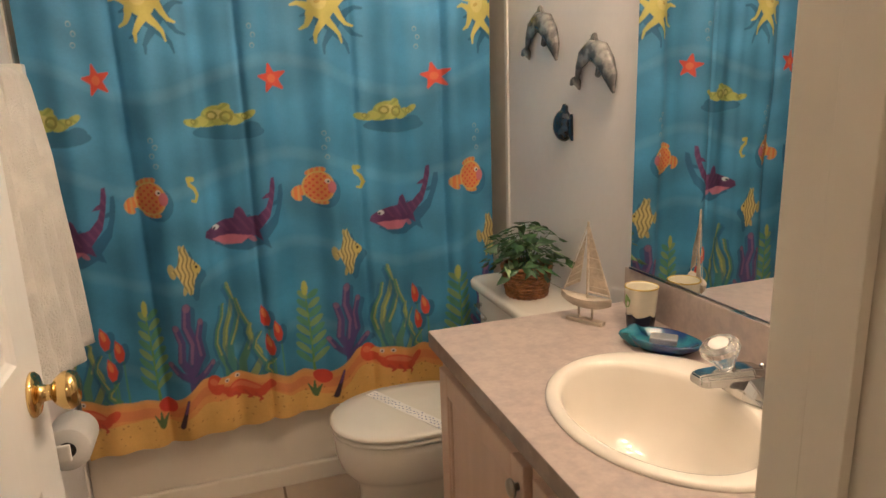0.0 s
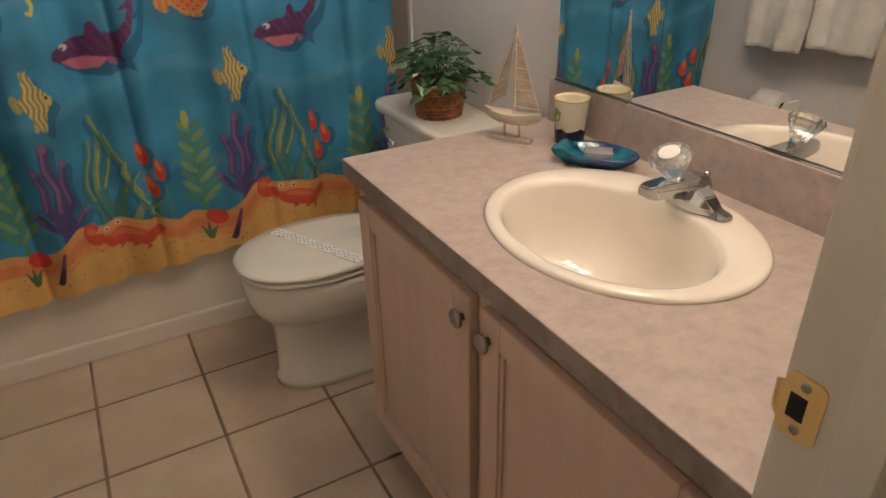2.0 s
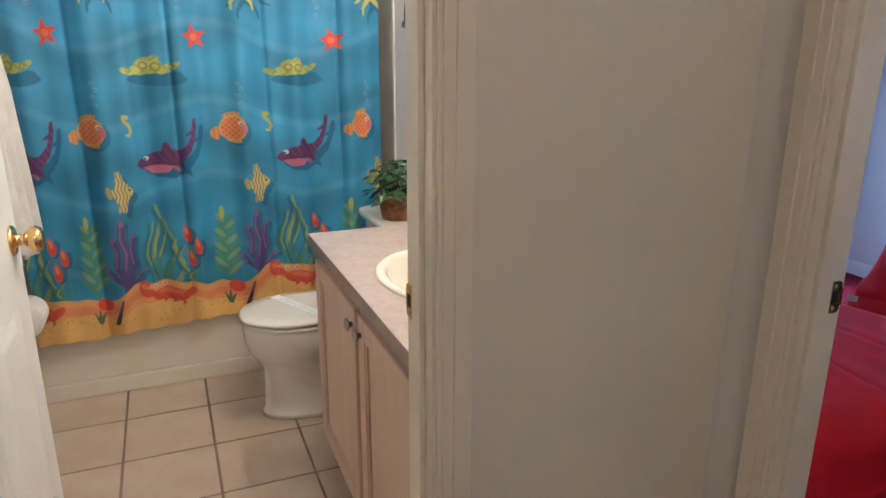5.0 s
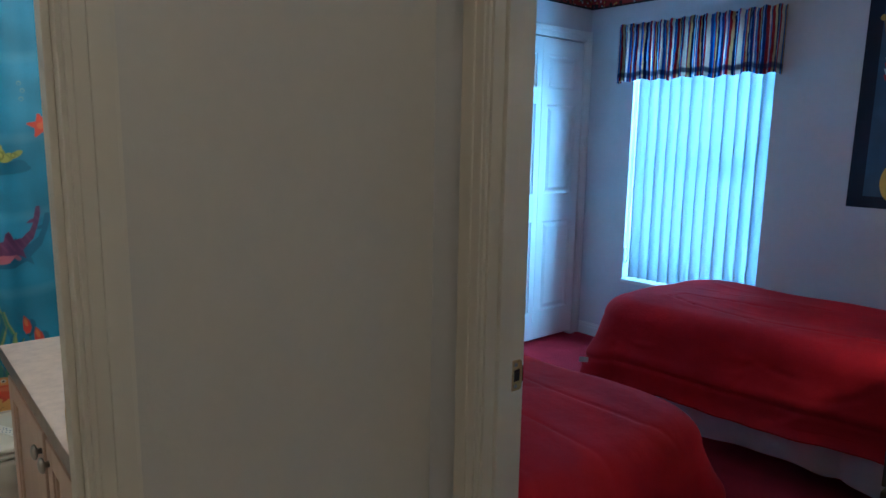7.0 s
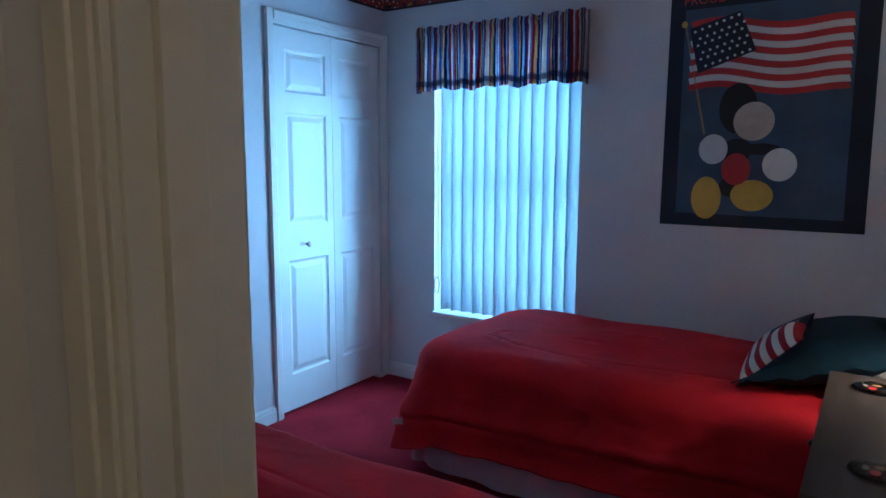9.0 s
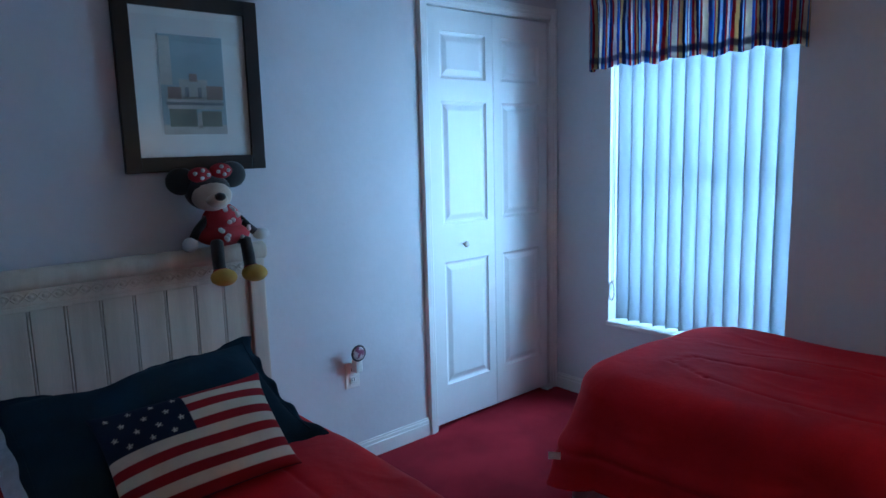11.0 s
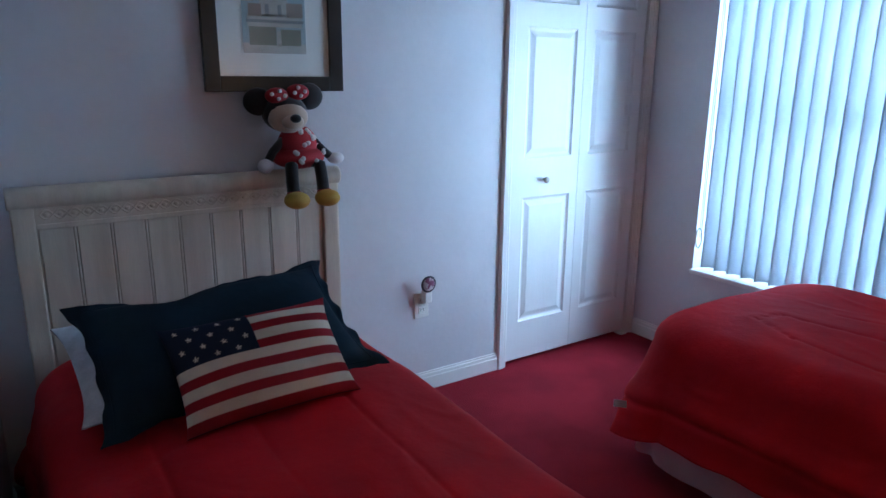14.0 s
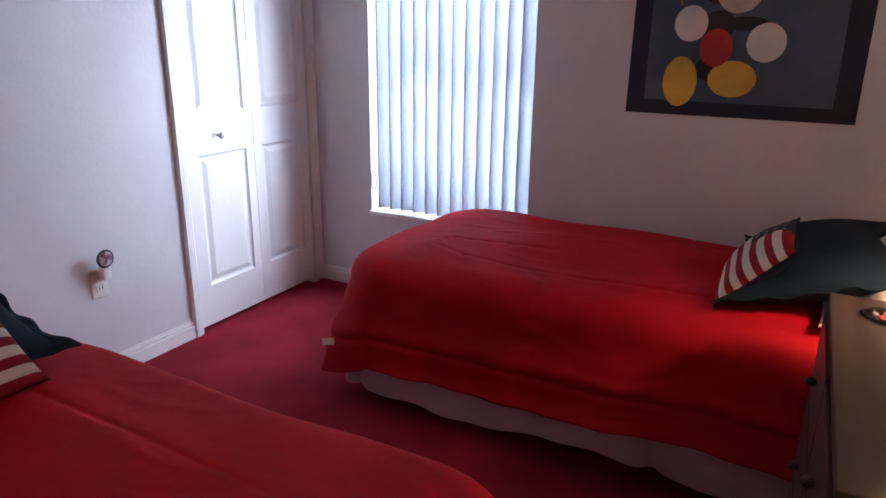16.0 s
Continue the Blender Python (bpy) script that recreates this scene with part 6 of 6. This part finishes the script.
def cushion(name, label, w, h, thick, m, material, paint=None, flange=0.0, n=56, group="", category="pillow"):
    """A stuffed cushion: two bulging faces with drawn-out corners, local x across, z up, y through it."""
    u = np.linspace(-1, 1, n)[None, :].repeat(n, 0)
    v = np.linspace(-1, 1, n)[:, None].repeat(n, 1)
    rnd = np.random.RandomState(len(label))
    inner = 1 - flange
    uu, vv = np.clip(u / inner, -1, 1), np.clip(v / inner, -1, 1)
    bulge = ((1 - np.abs(uu) ** 2.6) * (1 - np.abs(vv) ** 2.6)) ** 0.62
    wob = sum(0.05 * np.sin(u * a + v * b + c) for a, b, c in zip(rnd.uniform(2, 7, 6), rnd.uniform(-7, 7, 6), rnd.uniform(0, 6, 6)))
    pull_u, pull_v = 1 - 0.07 * (1 - np.abs(v) ** 3) * np.abs(u) ** 4, 1 - 0.07 * (1 - np.abs(u) ** 3) * np.abs(v) ** 4
    faces = []
    for sign in (-1, 1):
        x = u * w / 2 * pull_u
        z = v * h / 2 * pull_v + h / 2
        y = sign * (bulge * thick / 2 * (1 + wob * 0.6) + 0.0025) + 0.006 * np.sin(u * 9 + v * 4) * (np.abs(u) > inner)
        if flange:
            limp = np.abs(u) ** 5 * np.abs(v) ** 5
            x, z = x * (1 + 0.035 * limp), z + 0.03 * h * limp * v
            rim = np.clip((np.maximum(np.abs(u), np.abs(v)) - inner) / flange, 0, 1)
            x = x + 0.004 * rim * np.sin(v * 13 + 1) * np.abs(u) ** 3
            z = z + 0.003 * rim * (np.sin(u * 17) + 0.6 * np.sin(u * 41 + 2)) * np.abs(v) ** 3
            y = y + 0.006 * rim * np.sin(u * 11 + v * 14)
            z = z - 0.09 * h * np.exp(-((u + 0.30) / 0.22) ** 2) * np.clip(v, 0, 1) ** 2
        faces.append(np.stack((x, y, z), -1))
    P = np.concatenate((faces[0], faces[1][:, ::-1]), 1)
    P = np.concatenate((P, P[:, :1]), 1)
    U = np.concatenate((u, u[:, ::-1], u[:, :1]), 1)
    V = np.concatenate((v, v, v[:, :1]), 1)
    front = np.concatenate((np.ones_like(u), np.zeros_like(u), np.ones_like(u[:, :1])), 1)
    ob = new(name, grid_mesh(name, P, paint(U, V, front) if paint else None, material))
    ob.matrix_basis = m
    if flange:
        a = int(round((1 - inner) / 2 * (n - 1)))
        b = n - 1 - a
        walk_round = [(a, k) for k in range(a, b)] + [(k, b) for k in range(a, b)] + [(b, k) for k in range(b, a, -1)] + [(k, a) for k in range(b, a - 1, -1)]
        for face in faces:
            seam = new("seam", mesh_of("seam", tube([tuple(face[p]) for p in walk_round], 0.0022, 6), material, True))
            seam.parent = ob
    return tagged(ob, label, category, group)


def flag_paint(u, v, front):
    """Thirteen-stripe field with a starred navy canton in the upper left."""
    s = (1 - v) / 2
    k = np.floor(s * 10.999)
    red, white, navy = np.array((0.30, 0.015, 0.025)), np.array((0.66, 0.60, 0.50)), np.array((0.010, 0.018, 0.045))
    col = np.where((k % 2 == 0)[..., None], red, white)
    canton = (u < -0.06) & (s < 0.455)
    col = np.where(canton[..., None], navy, col)
    for r in range(4):
        for c in range(4 - r % 2):
            cx, cs = -0.86 + 0.235 * c + 0.118 * (r % 2), 0.085 + 0.105 * r
            du, ds = (u - cx) * 0.22, (s - cs) * 0.29
            a = np.arctan2(ds, du)
            rad = np.hypot(du, ds)
            star = rad < 0.0048 + 0.0030 * np.cos(5 * (a + math.pi / 2))
            col = np.where((star & canton)[..., None], white, col)
    return np.where(front[..., None] > 0.5, col, navy)


def lean(x, y, z, pitch, yaw=0.0, roll=0.0):
    """A cushion that leans back by pitch from upright, its foot at (x, y, z), facing yaw (0: towards -y)."""
    return Matrix.Translation((x, y, z)) @ pose(0, 0, 0, 0, 0, yaw) @ pose(0, 0, 0, -pitch, 0, 0) @ pose(0, 0, 0, 0, roll, 0)


cushion("pillow", "white printed cotton pillow lying under the sham", 0.70, 0.44, 0.13, lean(1.225, 1.20, TOP1 + 0.035, 76, 3), WHITE_COTTON)
cushion("pillow_sham", "navy blue pillow sham with a flat flange", 0.72, 0.44, 0.12, lean(1.270, 1.125, TOP1 + 0.032, 63, 0, -3), NAVY, flange=0.08)
cushion("flag_cushion", "cushion with red and white stripes and starred navy canton", 0.450, 0.290, 0.11, lean(1.300, 1.060, TOP1 + 0.010, 47, 1, -1), PRINT, flag_paint, n=150, group="flag cushions", category="cushion")
cushion("pillow", "white cotton pillow lying under the sham", 0.66, 0.36, 0.09, lean(2.972, -0.525, TOP2 + 0.03, 84, 180), WHITE_COTTON)
cushion("pillow_sham", "navy blue pillow sham with a flat flange", 0.78, 0.46, 0.16, lean(3.04, -0.275, TOP2 + 0.045, 74, 180, 1), NAVY, flange=0.08)
cushion("flag_cushion", "cushion with red and white stripes and starred navy canton", 0.43, 0.27, 0.10, lean(2.91, -0.255, TOP2 + 0.015, 44, 180, 0), PRINT, flag_paint, n=150, group="flag cushions", category="cushion")


# Framed pictures.
def picture(m, w, h, label, sketch):
    th = thing("framed_picture", label, "picture", m=m, group="framed prints")
    fw, d = 0.052, 0.024
    for x0, x1, z0, z1 in ((0, fw, 0, h), (w - fw, w, 0, h), (fw, w - fw, 0, fw), (fw, w - fw, h - fw, h)):
        part("frame", box(x0, -d, z0, x1, 0, z1, 0.003), BLACK_FRAME, th, local=True)
    part("mat", box(fw, -0.012, fw, w - fw, -0.002, h - fw), MAT_BOARD, th, "cream mat board", local=True)
    pw, ph_ = w * 0.45, h * 0.56
    px, pz = (w - pw) / 2, (h - ph_) / 2 - 0.004
    part("bevel", box(px - 0.004, -0.0135, pz - 0.004, px + pw + 0.004, -0.011, pz + ph_ + 0.004), PAPER, th, local=True)
    sheet = part("print", box(px, -0.0145, pz, px + pw, -0.012, pz + ph_), surface("print_sky", (0.36, 0.44, 0.46), 0.8, vary=0.1, fine=90, bump=0), th, "pale watercolour print", local=True)
    if sketch:
        tones = {"stone": (0.56, 0.53, 0.47), "red": (0.40, 0.30, 0.25), "green": (0.25, 0.26, 0.20), "shade": (0.28, 0.29, 0.29)}
        for tone, x0, x1, z0, z1 in (("stone", 0.0, 1.0, 0.0, 0.10), ("green", 0.10, 0.52, 0.08, 0.26), ("green", 0.60, 0.92, 0.08, 0.24), ("stone", 0.53, 0.60, 0.06, 0.22), ("stone", 0.08, 0.94, 0.26, 0.38), ("shade", 0.06, 0.96, 0.30, 0.33), ("red", 0.10, 0.30, 0.36, 0.48), ("red", 0.70, 0.96, 0.36, 0.50), ("stone", 0.28, 0.72, 0.36, 0.56), ("shade", 0.36, 0.42, 0.38, 0.48), ("shade", 0.56, 0.62, 0.38, 0.48), ("stone", 0.0, 0.18, 0.50, 0.98), ("red", 0.44, 0.56, 0.54, 0.62)):
            k = 0.0004 * (1 + ("stone", "green", "shade", "red").index(tone))
            part("patch", box(px + pw * x0, -0.0146 - k, pz + ph_ * z0, px + pw * x1, -0.0140, pz + ph_ * z1), surface("print_" + tone, tones[tone], 0.8, vary=0.15, fine=110, bump=0), sheet, local=True)
    glazing = part("glazing", box(fw - 0.002, -0.0172, fw - 0.002, w - fw + 0.002, -0.0160, h - fw + 0.002), PANE, th, local=True)
    glazing.visible_shadow = False
    return th


picture(Matrix.Translation((1.404, BED_N - 0.001, 1.328)), 0.503, 0.605, "watercolour print in a broad black frame on the wall", True)
picture(Matrix.Translation((XW1 + 0.005, 0.955, 1.300)) @ pose(0, 0, 0, 0, 0, 90), 0.605, 0.62, "print in a broad black frame on the side wall", False)


# Cloth poster on the window wall.
def wall_poster():
    x = BED_E - 0.002
    y0, y1, z0, z1 = 0.277, -0.572, 1.062, 2.128
    w, h = y0 - y1, z1 - z0
    th = thing("cloth_poster", "navy-edged cloth poster with a waving flag", "poster", (x, (y0 + y1) / 2, z0))

    def at(u, v):
        return Vector((x, y0 - u * w, z0 + v * h))

    def sheet(name, pts, lift, material, label=""):
        part(name, flat([at(u, v) - Vector((lift, 0, 0)) for u, v in pts], (-0.0012, 0, 0)), material, th, label)

    sheet("border", [(0, 0), (1, 0), (0.995, 1), (0.01, 1)], 0.002, POSTER_NAVY, "navy border")
    sheet("field", [(0.085, 0.055), (0.905, 0.05), (0.90, 0.93), (0.09, 0.93)], 0.0036, POSTER_BLUE, "slate blue field")
    n = 24

    def wave(t):
        return 0.018 * math.sin(t * 7.2 + 0.4) - 0.05 * t * t

    top, bottom = 0.835, 0.60
    for k in range(11):
        a, b = top + 0.055 - (top + 0.055 - bottom) * k / 11, top + 0.055 - (top + 0.055 - bottom) * (k + 1) / 11
        ts = [i / n for i in range(n + 1)]
        pts = [(0.12 + 0.76 * t, a + wave(t) - 0.02 * (1 - t)) for t in ts] + [(0.12 + 0.76 * t + 0.01, b + wave(t) - 0.02 * (1 - t)) for t in ts[::-1]]
        sheet("stripe", pts, 0.0050, RED if k % 2 == 0 else POSTER_WHITE)
    sheet("canton", [(0.115, 0.85), (0.37, 0.905), (0.455, 0.74), (0.17, 0.66)], 0.0066, POSTER_NAVY, "navy canton")
    bm = bmesh.new()
    for r in range(6):
        for c in range(7):
            u = 0.145 + 0.036 * c + 0.009 * r + 0.018 * (r % 2)
            v = 0.835 + 0.009 * c - 0.029 * r
            disc(at(u, v) - Vector((0.0080, 0, 0)), (0, 1, 0), (0, 0, 1), 0.0065, 0.0065, (-0.0006, 0, 0), 8, bm)
    part("stars", bm, POSTER_WHITE, th, "rows of white stars")["kind"] = "stuff"
    sheet("pole", [(0.09, 0.86), (0.098, 0.86), (0.225, 0.40), (0.213, 0.40)], 0.0050, surface("poster_tan", (0.30, 0.20, 0.09), 0.7, bump=0.1))
    cream = surface("poster_cream", (0.55, 0.46, 0.38), 0.7, bump=0.1)
    bits = (("black", 0.37, 0.175, 0.06, 0.045, POSTER_BLACK), ("yellow", 0.245, 0.125, 0.078, 0.092, YELLOW), ("yellow", 0.475, 0.14, 0.105, 0.066, YELLOW), ("black", 0.39, 0.33, 0.075, 0.050, POSTER_BLACK), ("red", 0.39, 0.25, 0.072, 0.068, RED), ("black", 0.50, 0.335, 0.105, 0.024, POSTER_BLACK), ("white", 0.27, 0.335, 0.074, 0.064, POSTER_WHITE), ("white", 0.60, 0.27, 0.082, 0.068, POSTER_WHITE), ("black", 0.385, 0.505, 0.095, 0.105, POSTER_BLACK), ("tan", 0.465, 0.45, 0.100, 0.080, cream))
    for i, (name, u, v, ru, rv, material) in enumerate(bits):
        part(name + "_oval", disc(at(u, v) - Vector((0.0068 + 0.0004 * i, 0, 0)), (0, 1, 0), (0, 0, 1), ru * w, rv * h, (-0.0006, 0, 0), 30), material, th)
    part("pole_knob", disc(at(0.088, 0.87) - Vector((0.0066, 0, 0)), (0, 1, 0), (0, 0, 1), 0.013, 0.015, (-0.0006, 0, 0)), YELLOW, th)
    curve = bpy.data.curves.new("lettering", "FONT")
    curve.body, curve.size, curve.align_x, curve.align_y = "PROUD   TO BE   AMERICAN", 0.056, "CENTER", "CENTER"
    curve.extrude = 0.0005
    curve.materials.append(RED)
    text = new("lettering", curve)
    text.parent = th
    text.matrix_basis = Matrix.Translation((-0.0045, 0, z1 - z0 - 0.036)) @ pose(0, 0, 0, 90, 0, -90)
    text["label"] = "red lettering along the top"


wall_poster()


# Plush doll on the headboard: one plain mesh.
def plush_doll():
    bm = bmesh.new()
    dx, dy, dz = 1.700, BED_N - 0.062, 1.055
    mats = [surface("plush_black", (0.010, 0.009, 0.010), 0.9, vary=0.2, fine=220, bump=0.6, sheen=0.3), surface("plush_tan", (0.48, 0.36, 0.27), 0.9, vary=0.1, fine=220, bump=0.5, sheen=0.3), surface("plush_red", (0.34, 0.010, 0.018), 0.8, vary=0.1, fine=200, bump=0.3), surface("plush_yellow", (0.52, 0.32, 0.05), 0.8, vary=0.1, fine=220, bump=0.5), surface("plush_white", (0.62, 0.60, 0.58), 0.9, vary=0.06, fine=220, bump=0.5)]

    def add(kind, at, rx, ry, rz, m=None):
        before = set(bm.faces)
        ball((dx + at[0], dy + at[1], dz + at[2]), rx, ry, rz, bm, m, 18, 12)
        for f in bm.faces:
            if f not in before:
                f.material_index, f.smooth = kind, True

    def limb(kind, pts, r):
        before = set(bm.faces)
        tube([(dx + a, dy + b, dz + c) for a, b, c in pts], r, 10, bm)
        for f in bm.faces:
            if f not in before:
                f.material_index, f.smooth = kind, True

    add(2, (0.005, -0.005, 0.090), 0.068, 0.050, 0.072)
    add(2, (0.005, -0.012, 0.045), 0.090, 0.062, 0.042)
    add(0, (-0.032, 0.0, 0.205), 0.075, 0.062, 0.068)
    add(1, (-0.032, -0.030, 0.190), 0.066, 0.048, 0.055)
    add(1, (-0.032, -0.070, 0.176), 0.036, 0.030, 0.027)
    add(0, (-0.032, -0.098, 0.190), 0.018, 0.015, 0.015)
    add(0, (-0.115, 0.005, 0.245), 0.050, 0.022, 0.049)
    add(0, (0.055, 0.005, 0.262), 0.050, 0.022, 0.049)
    add(2, (-0.066, -0.030, 0.266), 0.038, 0.022, 0.028)
    add(2, (0.004, -0.030, 0.278), 0.038, 0.022, 0.028)
    limb(0, [(-0.045, -0.01, 0.11), (-0.085, -0.02, 0.07), (-0.105, -0.025, 0.035)], 0.015)
    limb(0, [(0.055, -0.01, 0.11), (0.085, -0.02, 0.07), (0.11, -0.025, 0.045)], 0.015)
    add(4, (-0.115, -0.03, 0.022), 0.026, 0.022, 0.026)
    add(4, (0.130, -0.03, 0.036), 0.030, 0.022, 0.022)
    limb(0, [(-0.025, -0.03, 0.03), (-0.040, -0.062, 0.02), (-0.042, -0.068, -0.03), (-0.040, -0.070, -0.07)], 0.021)
    limb(0, [(0.040, -0.03, 0.03), (0.058, -0.062, 0.02), (0.062, -0.068, -0.03), (0.064, -0.070, -0.07)], 0.021)
    for x in (-0.040, 0.066):
        add(2, (x, -0.078, -0.078), 0.026, 0.026, 0.014)
        add(3, (x, -0.098, -0.097), 0.042, 0.044, 0.031)
    rnd = random.Random(2)
    for k in range(26):
        a, e = rnd.uniform(-2.9, -0.2), rnd.uniform(-0.9, 0.9)
        big = k % 3 == 0
        c = (0.005 + 0.090 * math.cos(a) * math.cos(e * 0.4), -0.010 + 0.061 * math.sin(a), 0.045 + 0.028 * e) if big else (0.005 + 0.067 * math.cos(a) * math.cos(e), -0.005 + 0.049 * math.sin(a) * math.cos(e), 0.085 + 0.073 * math.sin(e))
        add(4, c, 0.0085, 0.0085, 0.0085)
    for x, z in ((-0.088, 0.272), (-0.062, 0.282), (-0.066, 0.256), (-0.045, 0.266), (0.0, 0.294), (0.022, 0.280), (-0.012, 0.276), (0.008, 0.266)):
        add(4, (x, -0.049, z), 0.007, 0.005, 0.007)
    seat = Vector((dx, dy, dz))
    bm.transform(Matrix.Translation(seat + Vector((-0.008, -0.004, 0))) @ Matrix.Diagonal((1.08, 1.08, 0.98, 1)) @ Matrix.Translation(-seat))
    ob = solid("plush_doll", bm, mats, "plush toy doll in a red spotted dress on the headboard", "doll")
    return ob


plush_doll()

# Socket and night light on the closet wall.
outlet = thing("power_outlet", "white double power outlet", "outlet", (2.262, BED_N, 0.415))
part("plate", box(2.226, BED_N - 0.006, 0.352, 2.298, BED_N, 0.468, 0.003), PLASTIC, outlet)
for z in (0.388, 0.432):
    face = part("socket", box(2.245, BED_N - 0.009, z - 0.016, 2.279, BED_N - 0.005, z + 0.016, 0.003), PLASTIC, outlet)
    # Dark bars on the solid face paint the shade in the plug slots.
    bm = box(2.254, BED_N - 0.0096, z - 0.004, 2.2565, BED_N - 0.0088, z + 0.009)
    box(2.267, BED_N - 0.0096, z - 0.004, 2.2695, BED_N - 0.0088, z + 0.009, into=bm)
    part("slot_shade", bm, DARK_HOLE, face)
night = thing("night_light", "round plug-in night light with a dark rim", "night light", (2.285, BED_N - 0.009, 0.45))
part("plug", box(2.258, BED_N - 0.045, 0.428, 2.292, BED_N - 0.0095, 0.482, 0.005), PLASTIC, night)
m = Matrix.Translation((2.272, BED_N - 0.042, 0.516)) @ pose(0, 0, 0, 90, 0, 0) @ Matrix.Scale(0.8, 4)
part("rim", turned([(0.030, 0), (0.045, 0.002), (0.047, 0.007), (0.042, 0.011), (0.036, 0.009)], m=m, n=36), surface("night_light_rim", (0.10, 0.09, 0.10), 0.3, vary=0.2, bump=0), night, "dark round rim", smooth=True)
part("face", turned([(0.037, 0.0085), (0.035, 0.0105), (0.01, 0.0125)], m=m, n=32), surface("night_light_face", (0.62, 0.55, 0.55), 0.3, vary=0.3, scale=38, fine=80, bump=0, other=(0.22, 0.06, 0.12), mix_at=(0.46, 0.54)), night, "coloured round face", smooth=True)

# Dresser beside the second bed.
DX0, DX1, DY0, DY1, DZ = 1.664, 2.535, -1.012, -0.528, 0.766
dresser = thing("dresser", "dark brown wooden dresser with drawers", "dresser", (2.1, -0.77, 0))
part("body", box(DX0 + 0.012, DY0, 0.05, DX1 - 0.012, DY1 - 0.014, DZ - 0.022, 0.003), DARK_WOOD, dresser)
part("top", box(DX0, DY0, DZ - 0.022, DX1, DY1, DZ, 0.004), DARK_WOOD, dresser)
part("plinth", box(DX0 + 0.03, DY0, 0, DX1 - 0.03, DY1 - 0.04, 0.05), DARK_WOOD, dresser)
for r in range(3):
    for c in range(2):
        a = DX0 + 0.03 + c * (DX1 - DX0 - 0.05) / 2
        z = 0.075 + r * 0.222
        dr = part("drawer", box(a, DY1 - 0.016, z, a + (DX1 - DX0 - 0.07) / 2, DY1 + 0.004, z + 0.208, 0.004), DARK_WOOD, dresser)
        cx = a + (DX1 - DX0 - 0.07) / 4
        part("knob", ball((cx, DY1 + 0.016, z + 0.104), 0.011, 0.013, 0.011), DARK_WOOD, dr, smooth=True)


def coaster(x, y, tone):
    th = thing("glass_coaster", "round clear coaster with a coloured picture on the dresser", "coaster", (x, y, DZ), group="coasters")
    part("disc", turned([(0.050, 0), (0.054, 0.002), (0.054, 0.006), (0.050, 0.0085), (0.044, 0.007), (0.042, 0.006)], at=(x, y, DZ), n=36), CLEAR, th, smooth=True)
    part("red_patch", disc((x - 0.012, y + 0.006, DZ + 0.0064), (1, 0, 0), (0, 1, 0), 0.014, 0.010, (0, 0, 0.0006)), RED, th)
    part("yellow_patch", disc((x + 0.018, y - 0.004, DZ + 0.0064), (1, 0, 0), (0, 1, 0), 0.010, 0.012, (0, 0, 0.0006)), surface("dull_gold", (0.30, 0.20, 0.08), 0.5, bump=0), th)
    part("white_patch", disc((x + 0.006, y + 0.022, DZ + 0.0064), (1, 0, 0), (0, 1, 0), 0.012, 0.006, (0, 0, 0.0006)), surface("dull_white", (0.34, 0.33, 0.32), 0.5, bump=0), th)


coaster(1.835, -0.650, 0)
coaster(2.405, -0.640, 1)

# Table lamp at the far end of the dresser, lit.
LX, LY = 2.43, -0.89
lamp_ob = thing("table_lamp", "small lit table lamp with a cream shade", "lamp", (LX, LY, DZ))
part("base", turned([(0.06, 0), (0.062, 0.01), (0.03, 0.02), (0.022, 0.05), (0.042, 0.10), (0.045, 0.14), (0.02, 0.19), (0.010, 0.21), (0.010, 0.28)], at=(LX, LY, DZ), n=32), CREAM, lamp_ob, smooth=True)
shade_rings = [[(LX + r * math.cos(k * math.pi / 18), LY + r * math.sin(k * math.pi / 18), DZ + z) for k in range(36)] for r, z in ((0.102, 0.25), (0.105, 0.25), (0.075, 0.42), (0.072, 0.42), (0.102, 0.25))]
part("shade", loft(shade_rings, cap=(False, False)), SHADE, lamp_ob, smooth=True)
part("bulb", ball((LX, LY, DZ + 0.345), 0.022), BULB, lamp_ob, smooth=True)
bulb_light("table_lamp_light", (LX, LY, DZ + 0.345), 29.0, WARM, 0.05)

# Unseen ceiling light, added to fill the hall and the bedroom doorway.
hall_light = thing("added_hall_fill", "added fill light in the hall, shaped as a round white glass ceiling light", "ceiling lamp", (-0.08, -1.72, CEIL))
part("canopy", turned([(0.13, CEIL - 0.02), (0.13, CEIL)], at=(-0.08, -1.72, 0), n=36), TRIM, hall_light)
part("bowl", turned([(0.03, CEIL - 0.10), (0.09, CEIL - 0.085), (0.125, CEIL - 0.03), (0.125, CEIL - 0.021)], at=(-0.08, -1.72, 0), n=36), glow("lit_glass", (1.0, 0.75, 0.48), 1.2), hall_light, smooth=True)
bulb_light("hall_light", (-0.08, -1.72, CEIL - 0.16), 8.7, WARM, 0.1)
